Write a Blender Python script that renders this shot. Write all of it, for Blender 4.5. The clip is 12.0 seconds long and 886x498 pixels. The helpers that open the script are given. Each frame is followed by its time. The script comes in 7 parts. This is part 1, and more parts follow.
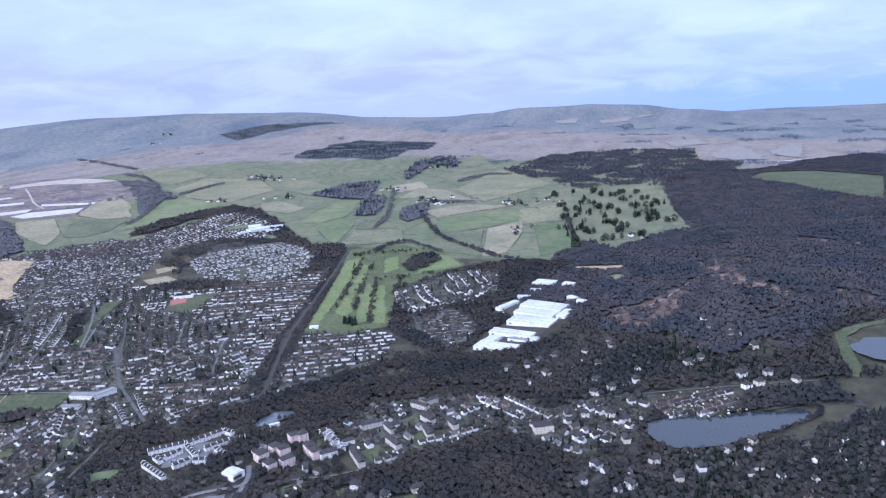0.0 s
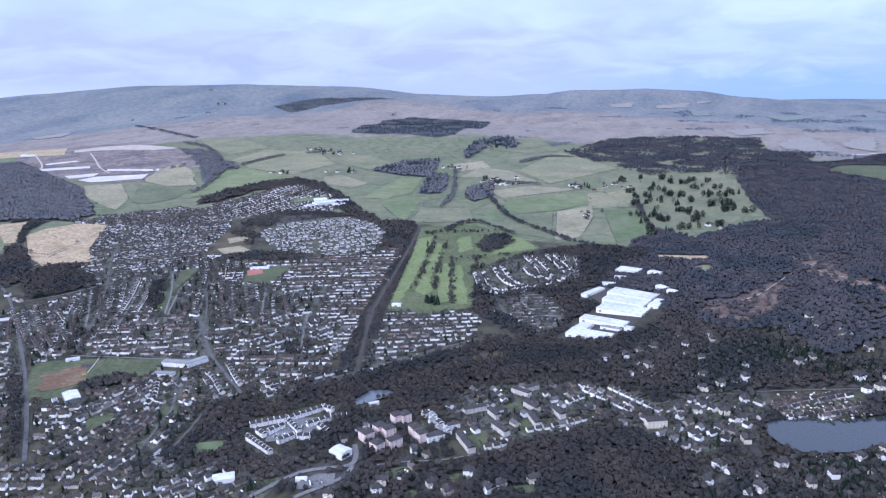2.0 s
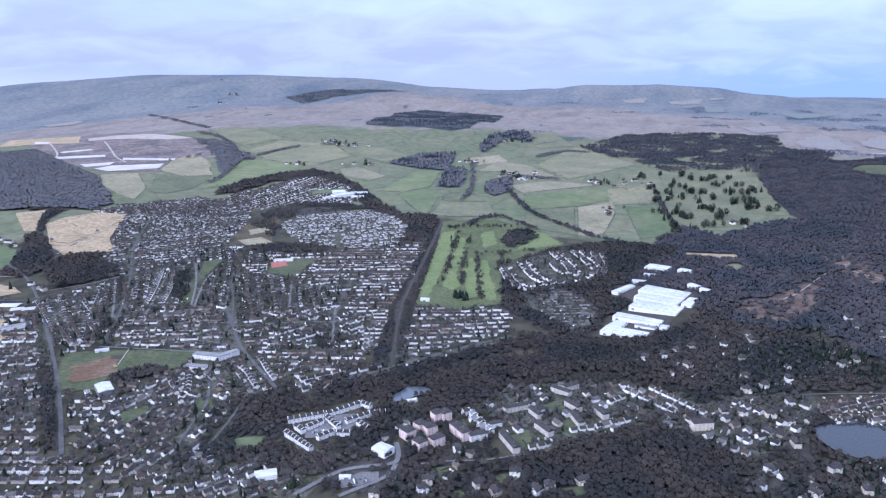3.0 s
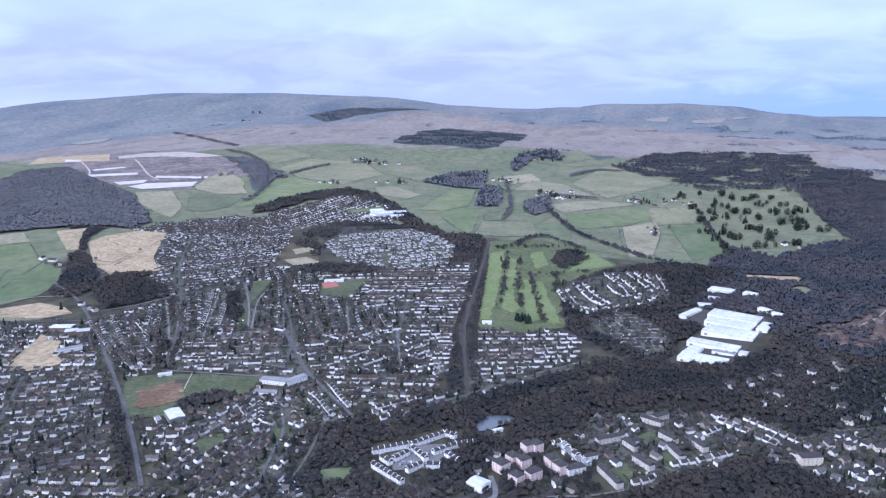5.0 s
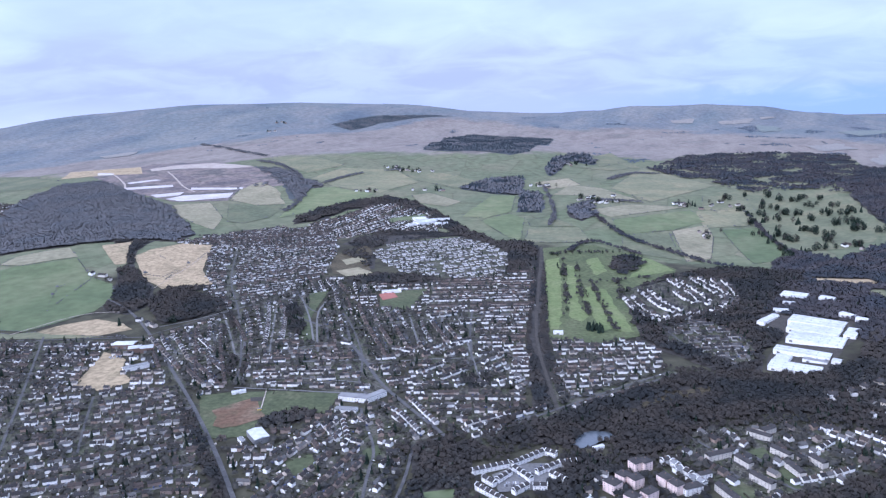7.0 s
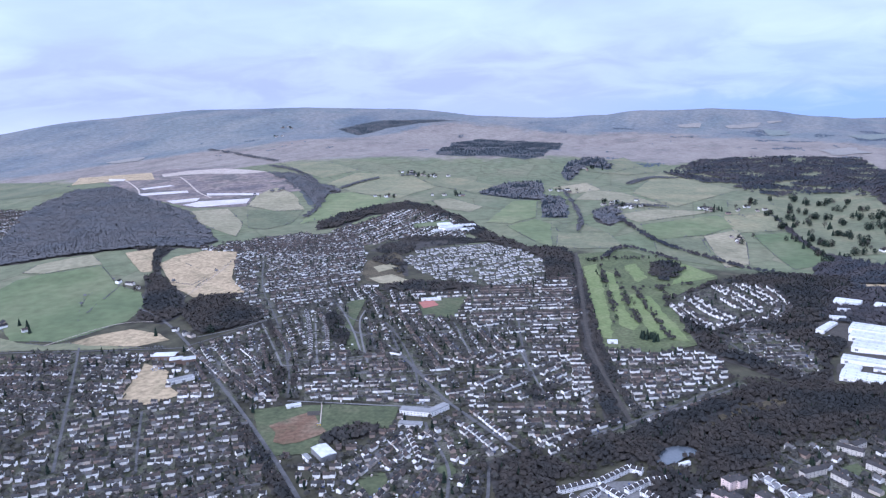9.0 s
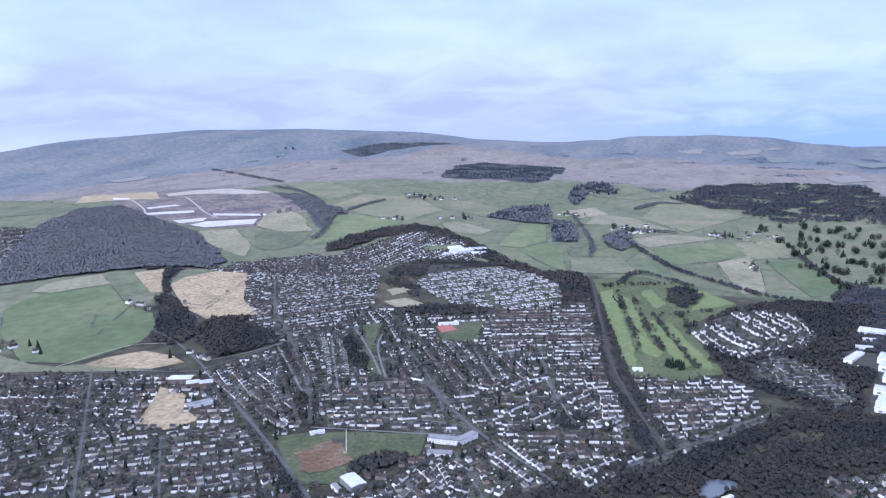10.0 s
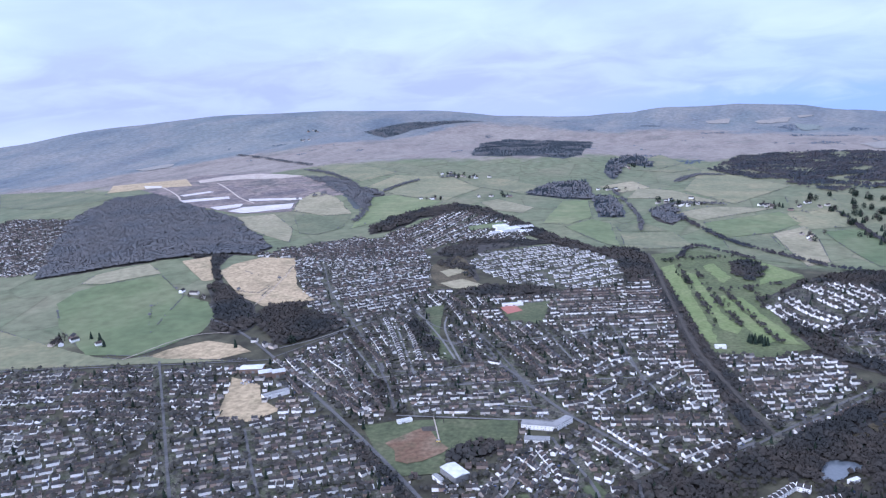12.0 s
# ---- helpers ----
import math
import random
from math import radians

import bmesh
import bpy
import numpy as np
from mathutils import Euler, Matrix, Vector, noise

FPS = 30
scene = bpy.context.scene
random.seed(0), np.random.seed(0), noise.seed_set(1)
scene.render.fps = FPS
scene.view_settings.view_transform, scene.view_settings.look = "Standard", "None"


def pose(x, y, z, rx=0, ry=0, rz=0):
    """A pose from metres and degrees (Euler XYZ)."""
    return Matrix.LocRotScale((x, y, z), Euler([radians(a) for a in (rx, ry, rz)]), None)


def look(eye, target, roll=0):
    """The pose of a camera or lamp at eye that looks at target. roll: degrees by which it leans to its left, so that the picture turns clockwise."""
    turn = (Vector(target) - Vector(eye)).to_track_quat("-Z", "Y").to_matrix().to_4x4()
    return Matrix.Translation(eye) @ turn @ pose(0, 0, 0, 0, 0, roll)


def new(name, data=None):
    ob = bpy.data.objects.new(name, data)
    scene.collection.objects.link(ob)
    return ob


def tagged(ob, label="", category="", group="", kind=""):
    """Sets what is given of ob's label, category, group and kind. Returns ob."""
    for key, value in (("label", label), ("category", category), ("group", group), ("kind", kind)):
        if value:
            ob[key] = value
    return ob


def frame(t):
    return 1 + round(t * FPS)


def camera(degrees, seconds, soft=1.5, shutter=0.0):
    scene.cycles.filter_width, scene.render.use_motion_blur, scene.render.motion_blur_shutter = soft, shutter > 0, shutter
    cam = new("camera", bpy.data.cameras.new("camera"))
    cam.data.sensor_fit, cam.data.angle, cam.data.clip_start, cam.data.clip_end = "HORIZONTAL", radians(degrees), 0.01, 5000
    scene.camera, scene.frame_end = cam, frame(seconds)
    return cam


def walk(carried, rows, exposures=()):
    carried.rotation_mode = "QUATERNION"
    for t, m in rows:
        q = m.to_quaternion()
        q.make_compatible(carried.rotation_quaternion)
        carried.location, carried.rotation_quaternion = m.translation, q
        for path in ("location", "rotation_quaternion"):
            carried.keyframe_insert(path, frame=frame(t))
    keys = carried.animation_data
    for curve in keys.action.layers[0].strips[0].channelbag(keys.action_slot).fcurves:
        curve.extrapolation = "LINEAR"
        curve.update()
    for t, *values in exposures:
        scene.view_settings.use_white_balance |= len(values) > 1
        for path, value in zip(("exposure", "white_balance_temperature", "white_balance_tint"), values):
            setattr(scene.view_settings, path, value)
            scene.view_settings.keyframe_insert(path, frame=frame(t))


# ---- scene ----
cam = camera(61.26, 12.0, soft=1.3)


def cam_pose(x, y, z, yaw, pitch, roll):
    """Yaw to the left of +y, pitch up, roll, in degrees."""
    return Matrix.Translation((x, y, z)) @ pose(0, 0, 0, 0, 0, yaw) @ pose(0, 0, 0, 90 + pitch, 0, 0) @ pose(0, 0, 0, 0, 0, roll)


PATH = [
    (0.0, cam_pose(-0.19, -0.22, 284.30, 17.078, -12.436, -3.277)),
    (0.5, cam_pose(-16.99, -0.31, 283.99, 17.907, -12.438, -3.384)),
    (1.0, cam_pose(-33.79, -0.41, 283.68, 18.570, -12.656, -3.002)),
    (1.5, cam_pose(-50.59, -0.51, 283.38, 19.135, -13.160, -2.153)),
    (2.0, cam_pose(-67.38, -0.62, 283.08, 19.878, -13.875, -1.380)),
    (2.5, cam_pose(-84.17, -0.74, 282.78, 20.005, -14.256, -0.806)),
    (3.0, cam_pose(-100.95, -0.86, 282.48, 20.176, -14.373, -0.610)),
    (5.0, cam_pose(-167.67, -0.96, 281.44, 20.916, -12.992, -0.552)),
    (5.5, cam_pose(-184.34, -0.96, 281.19, 21.240, -12.865, -0.776)),
    (6.0, cam_pose(-201.02, -0.92, 280.94, 21.635, -12.779, -1.048)),
    (6.5, cam_pose(-217.68, -0.87, 280.70, 21.873, -12.601, -1.433)),
    (7.0, cam_pose(-234.34, -0.80, 280.46, 22.013, -12.490, -1.821)),
    (9.0, cam_pose(-300.69, -0.34, 279.51, 21.632, -12.128, -1.912)),
    (9.5, cam_pose(-317.27, -0.23, 279.28, 21.361, -11.249, -1.431)),
    (10.0, cam_pose(-333.85, -0.12, 279.04, 21.216, -10.406, -1.145)),
    (10.5, cam_pose(-350.42, -0.03, 278.79, 21.348, -10.196, -1.323)),
    (11.0, cam_pose(-366.99, 0.05, 278.53, 21.653, -10.649, -1.855)),
    (11.5, cam_pose(-383.55, 0.12, 278.27, 22.034, -11.367, -2.575)),
    (12.0, cam_pose(-400.13, 0.20, 278.00, 22.407, -11.963, -3.068)),
]
walk(cam, PATH, [(0.0, 0.24, 5065, 21), (12.0, 0.24, 5065, 21)])

# ---- world and sun: a bright overcast winter day ----
SUN_ELEV, SUN_AZ = radians(29), radians(215)


def build_world():
    world = bpy.data.worlds.new("overcast_sky")
    scene.world = world
    world.use_nodes = True
    n, l = world.node_tree.nodes, world.node_tree.links
    n.clear()
    out = n.new("ShaderNodeOutputWorld")
    bg_sky, bg_cloud, mix = n.new("ShaderNodeBackground"), n.new("ShaderNodeBackground"), n.new("ShaderNodeMixShader")
    sky = n.new("ShaderNodeTexSky")
    sky.sky_type, sky.sun_disc, sky.sun_elevation, sky.sun_rotation = "NISHITA", False, SUN_ELEV, SUN_AZ
    sky.air_density, sky.dust_density = 1.3, 2.0
    l.new(sky.outputs[0], bg_sky.inputs[0])
    bg_sky.inputs[1].default_value = 0.09
    geo_n, sep = n.new("ShaderNodeTexCoord"), n.new("ShaderNodeSeparateXYZ")
    l.new(geo_n.outputs["Generated"], sep.inputs[0])

    def m(op, a, b=0.0, clamp=False):
        node = n.new("ShaderNodeMath")
        node.operation, node.use_clamp = op, clamp
        for k, v in enumerate((a, b)):
            if isinstance(v, (int, float)):
                node.inputs[k].default_value = v
            else:
                l.new(v, node.inputs[k])
        return node.outputs[0]

    # a flat cloud deck seen in perspective
    up = m("MAXIMUM", m("ADD", sep.outputs[2], 0.26), 0.12)
    comb = n.new("ShaderNodeCombineXYZ")
    l.new(m("DIVIDE", sep.outputs[0], up), comb.inputs[0])
    l.new(m("DIVIDE", sep.outputs[1], up), comb.inputs[1])
    def noise_n(scale, detail, rough, distort=0.0):
        t = n.new("ShaderNodeTexNoise")
        t.inputs["Scale"].default_value, t.inputs["Detail"].default_value = scale, detail
        t.inputs["Roughness"].default_value, t.inputs["Distortion"].default_value = rough, distort
        l.new(comb.outputs[0], t.inputs["Vector"])
        return t.outputs[0]
    body, wisps = noise_n(0.9, 4, 0.5, 0.4), noise_n(2.6, 5, 0.55, 0.6)
    tone = m("ADD", m("MULTIPLY", body, 0.7), m("MULTIPLY", wisps, 0.3))
    ramp = n.new("ShaderNodeValToRGB")
    ramp.color_ramp.elements[0].position, ramp.color_ramp.elements[0].color = 0.36, (0.565, 0.615, 0.80, 1)
    ramp.color_ramp.elements[1].position, ramp.color_ramp.elements[1].color = 0.62, (0.75, 0.84, 0.99, 1)
    e = ramp.color_ramp.elements.new(0.47)
    e.color = (0.62, 0.70, 0.90, 1)
    l.new(tone, ramp.inputs[0])

    def blend(fac, a, b):
        node = n.new("ShaderNodeMix")
        node.data_type = "RGBA"
        for k, v in ((0, fac), (6, a), (7, b)):
            if isinstance(v, tuple):
                node.inputs[k].default_value = (*v, 1)
            else:
                l.new(v, node.inputs[k])
        return node.outputs[2]

    def rise(v, a, b):
        node = n.new("ShaderNodeMapRange")
        node.interpolation_type = "SMOOTHSTEP"
        l.new(v, node.inputs[0])
        node.inputs[1].default_value, node.inputs[2].default_value = a, b
        return node.outputs[0]

    # below the cloud base: pale haze to the west, a clear blue gap to the east, grey-mauve cloud bellies between
    westward = m("MULTIPLY", sep.outputs[0], -1.0)
    west, far_west = rise(westward, -0.12, 0.3), rise(westward, 0.55, 0.82)
    ragged = m("ADD", sep.outputs[2], m("MULTIPLY", m("SUBTRACT", wisps, 0.5), 0.06))
    gap = blend(far_west, blend(west, (0.42, 0.57, 0.90), (0.575, 0.635, 0.835)), (0.74, 0.79, 0.95))
    streaks = rise(m("ADD", m("MULTIPLY", wisps, 0.55), m("MULTIPLY", body, 0.45)), 0.40, 0.60)
    belly = blend(west, blend(streaks, (0.52, 0.62, 0.88), (0.64, 0.75, 0.95)), blend(streaks, (0.54, 0.585, 0.785), (0.65, 0.71, 0.88)))
    low_cloud = blend(rise(ragged, 0.02, 0.075), belly, ramp.outputs[0])
    low_out = blend(rise(ragged, -0.034, -0.006), gap, low_cloud)
    # thick even cloud overhead
    top = n.new("ShaderNodeMix")
    top.data_type = "RGBA"
    top.inputs[7].default_value = (0.72, 0.735, 0.775, 1)
    l.new(m("MULTIPLY", m("SUBTRACT", sep.outputs[2], 0.22), 3.0, True), top.inputs[0])
    l.new(low_out, top.inputs[6])
    l.new(top.outputs[2], bg_cloud.inputs[0])
    # overcast cloud is brighter overhead
    l.new(m("ADD", 1.0, m("MULTIPLY", m("MAXIMUM", m("SUBTRACT", sep.outputs[2], 0.2), 0.0), 2.6)), bg_cloud.inputs[1])
    mix.inputs[0].default_value = 0.88
    l.new(bg_sky.outputs[0], mix.inputs[1])
    l.new(bg_cloud.outputs[0], mix.inputs[2])
    l.new(mix.outputs[0], out.inputs[0])


build_world()
sun = new("sun", bpy.data.lights.new("sun", "SUN"))
sun.data.energy, sun.data.angle, sun.data.color = 2.4, radians(20), (1.0, 0.93, 0.84)
sun.matrix_world = look((math.sin(SUN_AZ) * math.cos(SUN_ELEV), math.cos(SUN_AZ) * math.cos(SUN_ELEV), math.sin(SUN_ELEV)), (0, 0, 0))


# ---- materials ----
def mat(name, stops, scale=0.05, rough=0.85, vary="", bump=0.0, bump_scale=0.5, fine=0.35, metal=0.0, detail=6.0, contrast=1.0, spec=0.1, tone=0.0):
    """Colour stops along a noise in metres; vary: 'object' or 'island' picks the stop by piece instead, with noise on top."""
    ma = bpy.data.materials.new(name)
    ma.use_nodes = True
    n, l = ma.node_tree.nodes, ma.node_tree.links
    b = n["Principled BSDF"]
    b.inputs["Roughness"].default_value, b.inputs["Metallic"].default_value = rough, metal
    b.inputs["Specular IOR Level"].default_value = spec
    pos = n.new("ShaderNodeNewGeometry")
    t = n.new("ShaderNodeTexNoise")
    t.inputs["Scale"].default_value, t.inputs["Detail"].default_value = scale, detail
    t.inputs["Roughness"].default_value = 0.6
    l.new(pos.outputs["Position"], t.inputs["Vector"])
    t2 = n.new("ShaderNodeTexNoise")
    t2.inputs["Scale"].default_value, t2.inputs["Detail"].default_value = scale * 9, 4
    l.new(pos.outputs["Position"], t2.inputs["Vector"])
    ramp = n.new("ShaderNodeValToRGB")
    els = ramp.color_ramp.elements
    lo, hi = (0.5 - 0.2 / contrast, 0.5 + 0.2 / contrast) if not vary else (0.0, 1.0)
    for k, c in enumerate(stops):
        p = lo + (hi - lo) * k / max(1, len(stops) - 1)
        e = els[k] if k < 2 else els.new(p)
        e.position, e.color = p, (*c, 1)
    if len(stops) == 1:
        els[1].color = (*stops[0], 1)
    if len(stops) > 2:
        els[1].position = 1.0
        for k, c in enumerate(stops):
            els[k].position, els[k].color = lo + (hi - lo) * k / (len(stops) - 1), (*c, 1)
    if vary == "object":
        ob = n.new("ShaderNodeObjectInfo")
        l.new(ob.outputs["Random"], ramp.inputs[0])
        ramp.color_ramp.interpolation = "CONSTANT"
    elif vary == "island":
        l.new(pos.outputs["Random Per Island"], ramp.inputs[0])
        ramp.color_ramp.interpolation = "CONSTANT"
    else:
        l.new(t.outputs[0], ramp.inputs[0])
    mul = n.new("ShaderNodeMix")
    mul.data_type, mul.blend_type = "RGBA", "MULTIPLY"
    mul.inputs[0].default_value = 1.0
    mr = n.new("ShaderNodeMapRange")
    mr.inputs[1].default_value, mr.inputs[2].default_value = 0.3, 0.7
    mr.inputs[3].default_value, mr.inputs[4].default_value = 1 - fine, 1 + fine
    l.new(t2.outputs[0], mr.inputs[0])
    l.new(ramp.outputs[0], mul.inputs[6])
    l.new(mr.outputs[0], mul.inputs[7])
    last = mul.outputs[2]
    if tone:  # each sheet of ground has its own shade
        inf, tint, mul3 = n.new("ShaderNodeObjectInfo"), n.new("ShaderNodeMix"), n.new("ShaderNodeMix")
        tint.data_type = mul3.data_type = "RGBA"
        mul3.blend_type = "MULTIPLY"
        mul3.inputs[0].default_value = 1.0
        l.new(inf.outputs["Random"], tint.inputs[0])
        tint.inputs[6].default_value, tint.inputs[7].default_value = (1 - tone * 0.75, 1 - tone * 0.65, 1 - tone * 0.75, 1), (1 + tone, 1 + tone * 0.65, 1 + tone * 0.5, 1)
        l.new(last, mul3.inputs[6])
        l.new(tint.outputs[2], mul3.inputs[7])
        last = mul3.outputs[2]
    l.new(last, b.inputs["Base Color"])
    if bump:
        bp, t3 = n.new("ShaderNodeBump"), n.new("ShaderNodeTexNoise")
        t3.inputs["Scale"].default_value, t3.inputs["Detail"].default_value = bump_scale, 5
        l.new(pos.outputs["Position"], t3.inputs["Vector"])
        bp.inputs["Strength"].default_value, bp.inputs["Distance"].default_value = bump, 1.0
        l.new(t3.outputs[0], bp.inputs["Height"])
        l.new(bp.outputs[0], b.inputs["Normal"])
    return ma




def land_material():
    """Rough grass near by, enclosed pasture, moor and far slopes, laid out by the land-cover weights of the ground;
    moor and far slopes are hazed in colour.
    """
    ma = bpy.data.materials.new("winter_countryside")
    ma.use_nodes = True
    n, l = ma.node_tree.nodes, ma.node_tree.links
    b = n["Principled BSDF"]
    b.inputs["Roughness"].default_value, b.inputs["Specular IOR Level"].default_value = 0.95, 0.08
    pos, cover, split = n.new("ShaderNodeNewGeometry"), n.new("ShaderNodeAttribute"), n.new("ShaderNodeSeparateColor")
    cover.attribute_name = "cover"
    l.new(cover.outputs["Color"], split.inputs[0])

    def tex(scale, detail=5.0, stretch=None):
        t = n.new("ShaderNodeTexNoise")
        t.inputs["Scale"].default_value, t.inputs["Detail"].default_value, t.inputs["Roughness"].default_value = scale, detail, 0.6
        if stretch:
            mp = n.new("ShaderNodeMapping")
            mp.inputs["Scale"].default_value = stretch
            l.new(pos.outputs["Position"], mp.inputs[0])
            l.new(mp.outputs[0], t.inputs["Vector"])
        else:
            l.new(pos.outputs["Position"], t.inputs["Vector"])
        return t.outputs[0]

    def stops(fac, cols, lo=0.36, hi=0.64):
        r = n.new("ShaderNodeValToRGB")
        els = r.color_ramp.elements
        for k in range(len(cols) - 2):
            els.new(0.5)
        for k, c in enumerate(cols):
            els[k].position, els[k].color = lo + (hi - lo) * k / (len(cols) - 1), (*c, 1)
        l.new(fac, r.inputs[0])
        return r.outputs[0]

    def mixed(fac, a, c, kind="MIX"):
        x = n.new("ShaderNodeMix")
        x.data_type, x.blend_type = "RGBA", kind
        for k, v in ((0, fac), (6, a), (7, c)):
            if isinstance(v, float):
                x.inputs[k].default_value = v
            elif isinstance(v, tuple):
                x.inputs[k].default_value = (*v, 1)
            else:
                l.new(v, x.inputs[k])
        return x.outputs[2]

    def edge(w, nz, soft=5.0):
        """A ragged border where the weight passes a half."""
        a, c = n.new("ShaderNodeMath"), n.new("ShaderNodeMath")
        a.operation = c.operation = "MULTIPLY_ADD"
        l.new(nz, a.inputs[0])
        a.inputs[1].default_value = 0.9
        l.new(w, a.inputs[2])
        l.new(a.outputs[0], c.inputs[0])
        c.inputs[1].default_value, c.inputs[2].default_value, c.use_clamp = soft, 0.5 - 0.95 * soft, True
        return c.outputs[0]

    grain = tex(0.05, 4)
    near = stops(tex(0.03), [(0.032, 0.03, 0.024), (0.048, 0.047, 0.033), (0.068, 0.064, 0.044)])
    cells = n.new("ShaderNodeTexVoronoi")
    lines = n.new("ShaderNodeTexVoronoi")
    lines.feature = "DISTANCE_TO_EDGE"
    warp = n.new("ShaderNodeMapping")
    warp.inputs["Scale"].default_value, warp.inputs["Rotation"].default_value = (1.0, 0.6, 0.0), (0, 0, 0.5)
    l.new(pos.outputs["Position"], warp.inputs[0])
    for v in (cells, lines):
        v.inputs["Scale"].default_value, v.inputs["Randomness"].default_value = 0.0085, 0.75
        l.new(warp.outputs[0], v.inputs["Vector"])
    one = n.new("ShaderNodeSeparateColor")
    l.new(cells.outputs["Color"], one.inputs[0])
    parcel = stops(one.outputs[0], [(0.084, 0.105, 0.062), (0.115, 0.128, 0.078), (0.10, 0.125, 0.066), (0.14, 0.138, 0.09), (0.094, 0.114, 0.07)], 0.0, 1.0)
    upland = mixed(0.55, parcel, stops(tex(0.006), [(0.095, 0.108, 0.068), (0.125, 0.132, 0.083), (0.15, 0.142, 0.095)]))
    thin = n.new("ShaderNodeMapRange")
    l.new(lines.outputs["Distance"], thin.inputs[0])
    thin.inputs[1].default_value, thin.inputs[2].default_value, thin.inputs[3].default_value, thin.inputs[4].default_value = 0.006, 0.02, 0.84, 1.0
    upland = mixed(1.0, upland, thin.outputs[0], "MULTIPLY")
    # haze is in the base colours: moor paled, far slopes greyed towards blue
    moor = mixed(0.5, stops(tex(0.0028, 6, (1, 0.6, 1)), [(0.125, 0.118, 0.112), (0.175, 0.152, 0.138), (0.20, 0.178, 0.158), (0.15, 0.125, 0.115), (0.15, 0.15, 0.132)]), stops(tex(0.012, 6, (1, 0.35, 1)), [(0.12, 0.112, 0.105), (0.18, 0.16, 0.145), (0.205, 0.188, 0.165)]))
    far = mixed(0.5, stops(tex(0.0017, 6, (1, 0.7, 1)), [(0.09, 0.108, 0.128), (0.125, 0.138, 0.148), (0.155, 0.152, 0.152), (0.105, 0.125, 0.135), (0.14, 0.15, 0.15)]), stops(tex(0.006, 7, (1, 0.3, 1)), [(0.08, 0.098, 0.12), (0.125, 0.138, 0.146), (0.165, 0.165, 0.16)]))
    rag = tex(0.012, 6)
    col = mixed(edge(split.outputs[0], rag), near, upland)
    col = mixed(edge(split.outputs[1], rag, 4.0), col, moor)
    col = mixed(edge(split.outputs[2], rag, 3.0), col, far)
    fine = n.new("ShaderNodeMapRange")
    l.new(grain, fine.inputs[0])
    fine.inputs[1].default_value, fine.inputs[2].default_value, fine.inputs[3].default_value, fine.inputs[4].default_value = 0.3, 0.7, 0.78, 1.22
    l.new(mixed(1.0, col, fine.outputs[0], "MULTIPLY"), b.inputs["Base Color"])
    bp = n.new("ShaderNodeBump")
    bp.inputs["Strength"].default_value, bp.inputs["Distance"].default_value = 0.35, 1.0
    l.new(tex(0.2), bp.inputs["Height"])
    l.new(bp.outputs[0], b.inputs["Normal"])
    return ma


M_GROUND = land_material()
# litter of the far woods, lightened towards blue as haze in the colour
M_NEEDLEFLOOR = mat("hazed_plantation_floor", [(0.052, 0.06, 0.066), (0.066, 0.072, 0.075)], 0.02, fine=0.2)
M_GARDEN = mat("gardens_and_drives", [(0.032, 0.03, 0.025), (0.05, 0.055, 0.034), (0.088, 0.084, 0.07), (0.04, 0.037, 0.03)], 0.07, bump=0.5, bump_scale=0.4, fine=0.6)
M_WOODFLOOR = mat("leaf_litter", [(0.034, 0.034, 0.034), (0.045, 0.042, 0.039), (0.06, 0.053, 0.046)], 0.02, fine=0.3)
M_GRASS = mat("pasture", [(0.082, 0.107, 0.056), (0.102, 0.127, 0.066), (0.135, 0.147, 0.084)], 0.007, fine=0.16, tone=0.22)
M_GRASS_DULL = mat("grazed_pasture", [(0.096, 0.108, 0.069), (0.126, 0.135, 0.085), (0.165, 0.158, 0.10)], 0.012, fine=0.18, tone=0.3)
M_STRAW = mat("dry_grass", [(0.135, 0.115, 0.072), (0.235, 0.192, 0.122), (0.285, 0.232, 0.148), (0.16, 0.14, 0.086)], 0.02, fine=0.3, tone=0.12)
# pasture and dry grass again, paled and greyed so the colour carries haze
M_FARGREEN = mat("hazed_pasture", [(0.12, 0.14, 0.135), (0.145, 0.16, 0.148)], 0.01, fine=0.15)
M_FARTAN = mat("hazed_dry_grass", [(0.175, 0.168, 0.158), (0.205, 0.19, 0.172)], 0.01, fine=0.15)
M_HEATH = mat("bracken_and_heather", [(0.05, 0.042, 0.039), (0.088, 0.063, 0.053), (0.125, 0.096, 0.08), (0.062, 0.053, 0.048)], 0.04, fine=0.4, bump=0.5)
M_MARSH = mat("marsh_grass", [(0.044, 0.038, 0.027), (0.066, 0.056, 0.036), (0.092, 0.078, 0.05)], 0.03, fine=0.35, bump=0.4)
M_TURF = mat("sports_turf", [(0.05, 0.06, 0.034), (0.066, 0.077, 0.041), (0.088, 0.09, 0.053)], 0.025, fine=0.3)
M_GREYWALL = mat("grey_harling", [(0.25, 0.245, 0.24), (0.40, 0.39, 0.38), (0.21, 0.205, 0.20), (0.50, 0.49, 0.475)], 0.3, vary="island", fine=0.12)
M_YELLOW = mat("yellow_painted_steel", [(0.55, 0.42, 0.08)], 0.5, fine=0.1)
M_FAIRWAY = mat("mown_fairway", [(0.102, 0.132, 0.054), (0.125, 0.152, 0.063), (0.145, 0.162, 0.077)], 0.025, fine=0.2)
M_GOLFROUGH = mat("golf_rough", [(0.06, 0.072, 0.037), (0.078, 0.092, 0.044), (0.095, 0.102, 0.054)], 0.025, fine=0.3)
M_ASH = mat("red_ash_pitch", [(0.088, 0.07, 0.043), (0.112, 0.07, 0.046), (0.14, 0.10, 0.068), (0.076, 0.075, 0.045)], 0.03, fine=0.3)
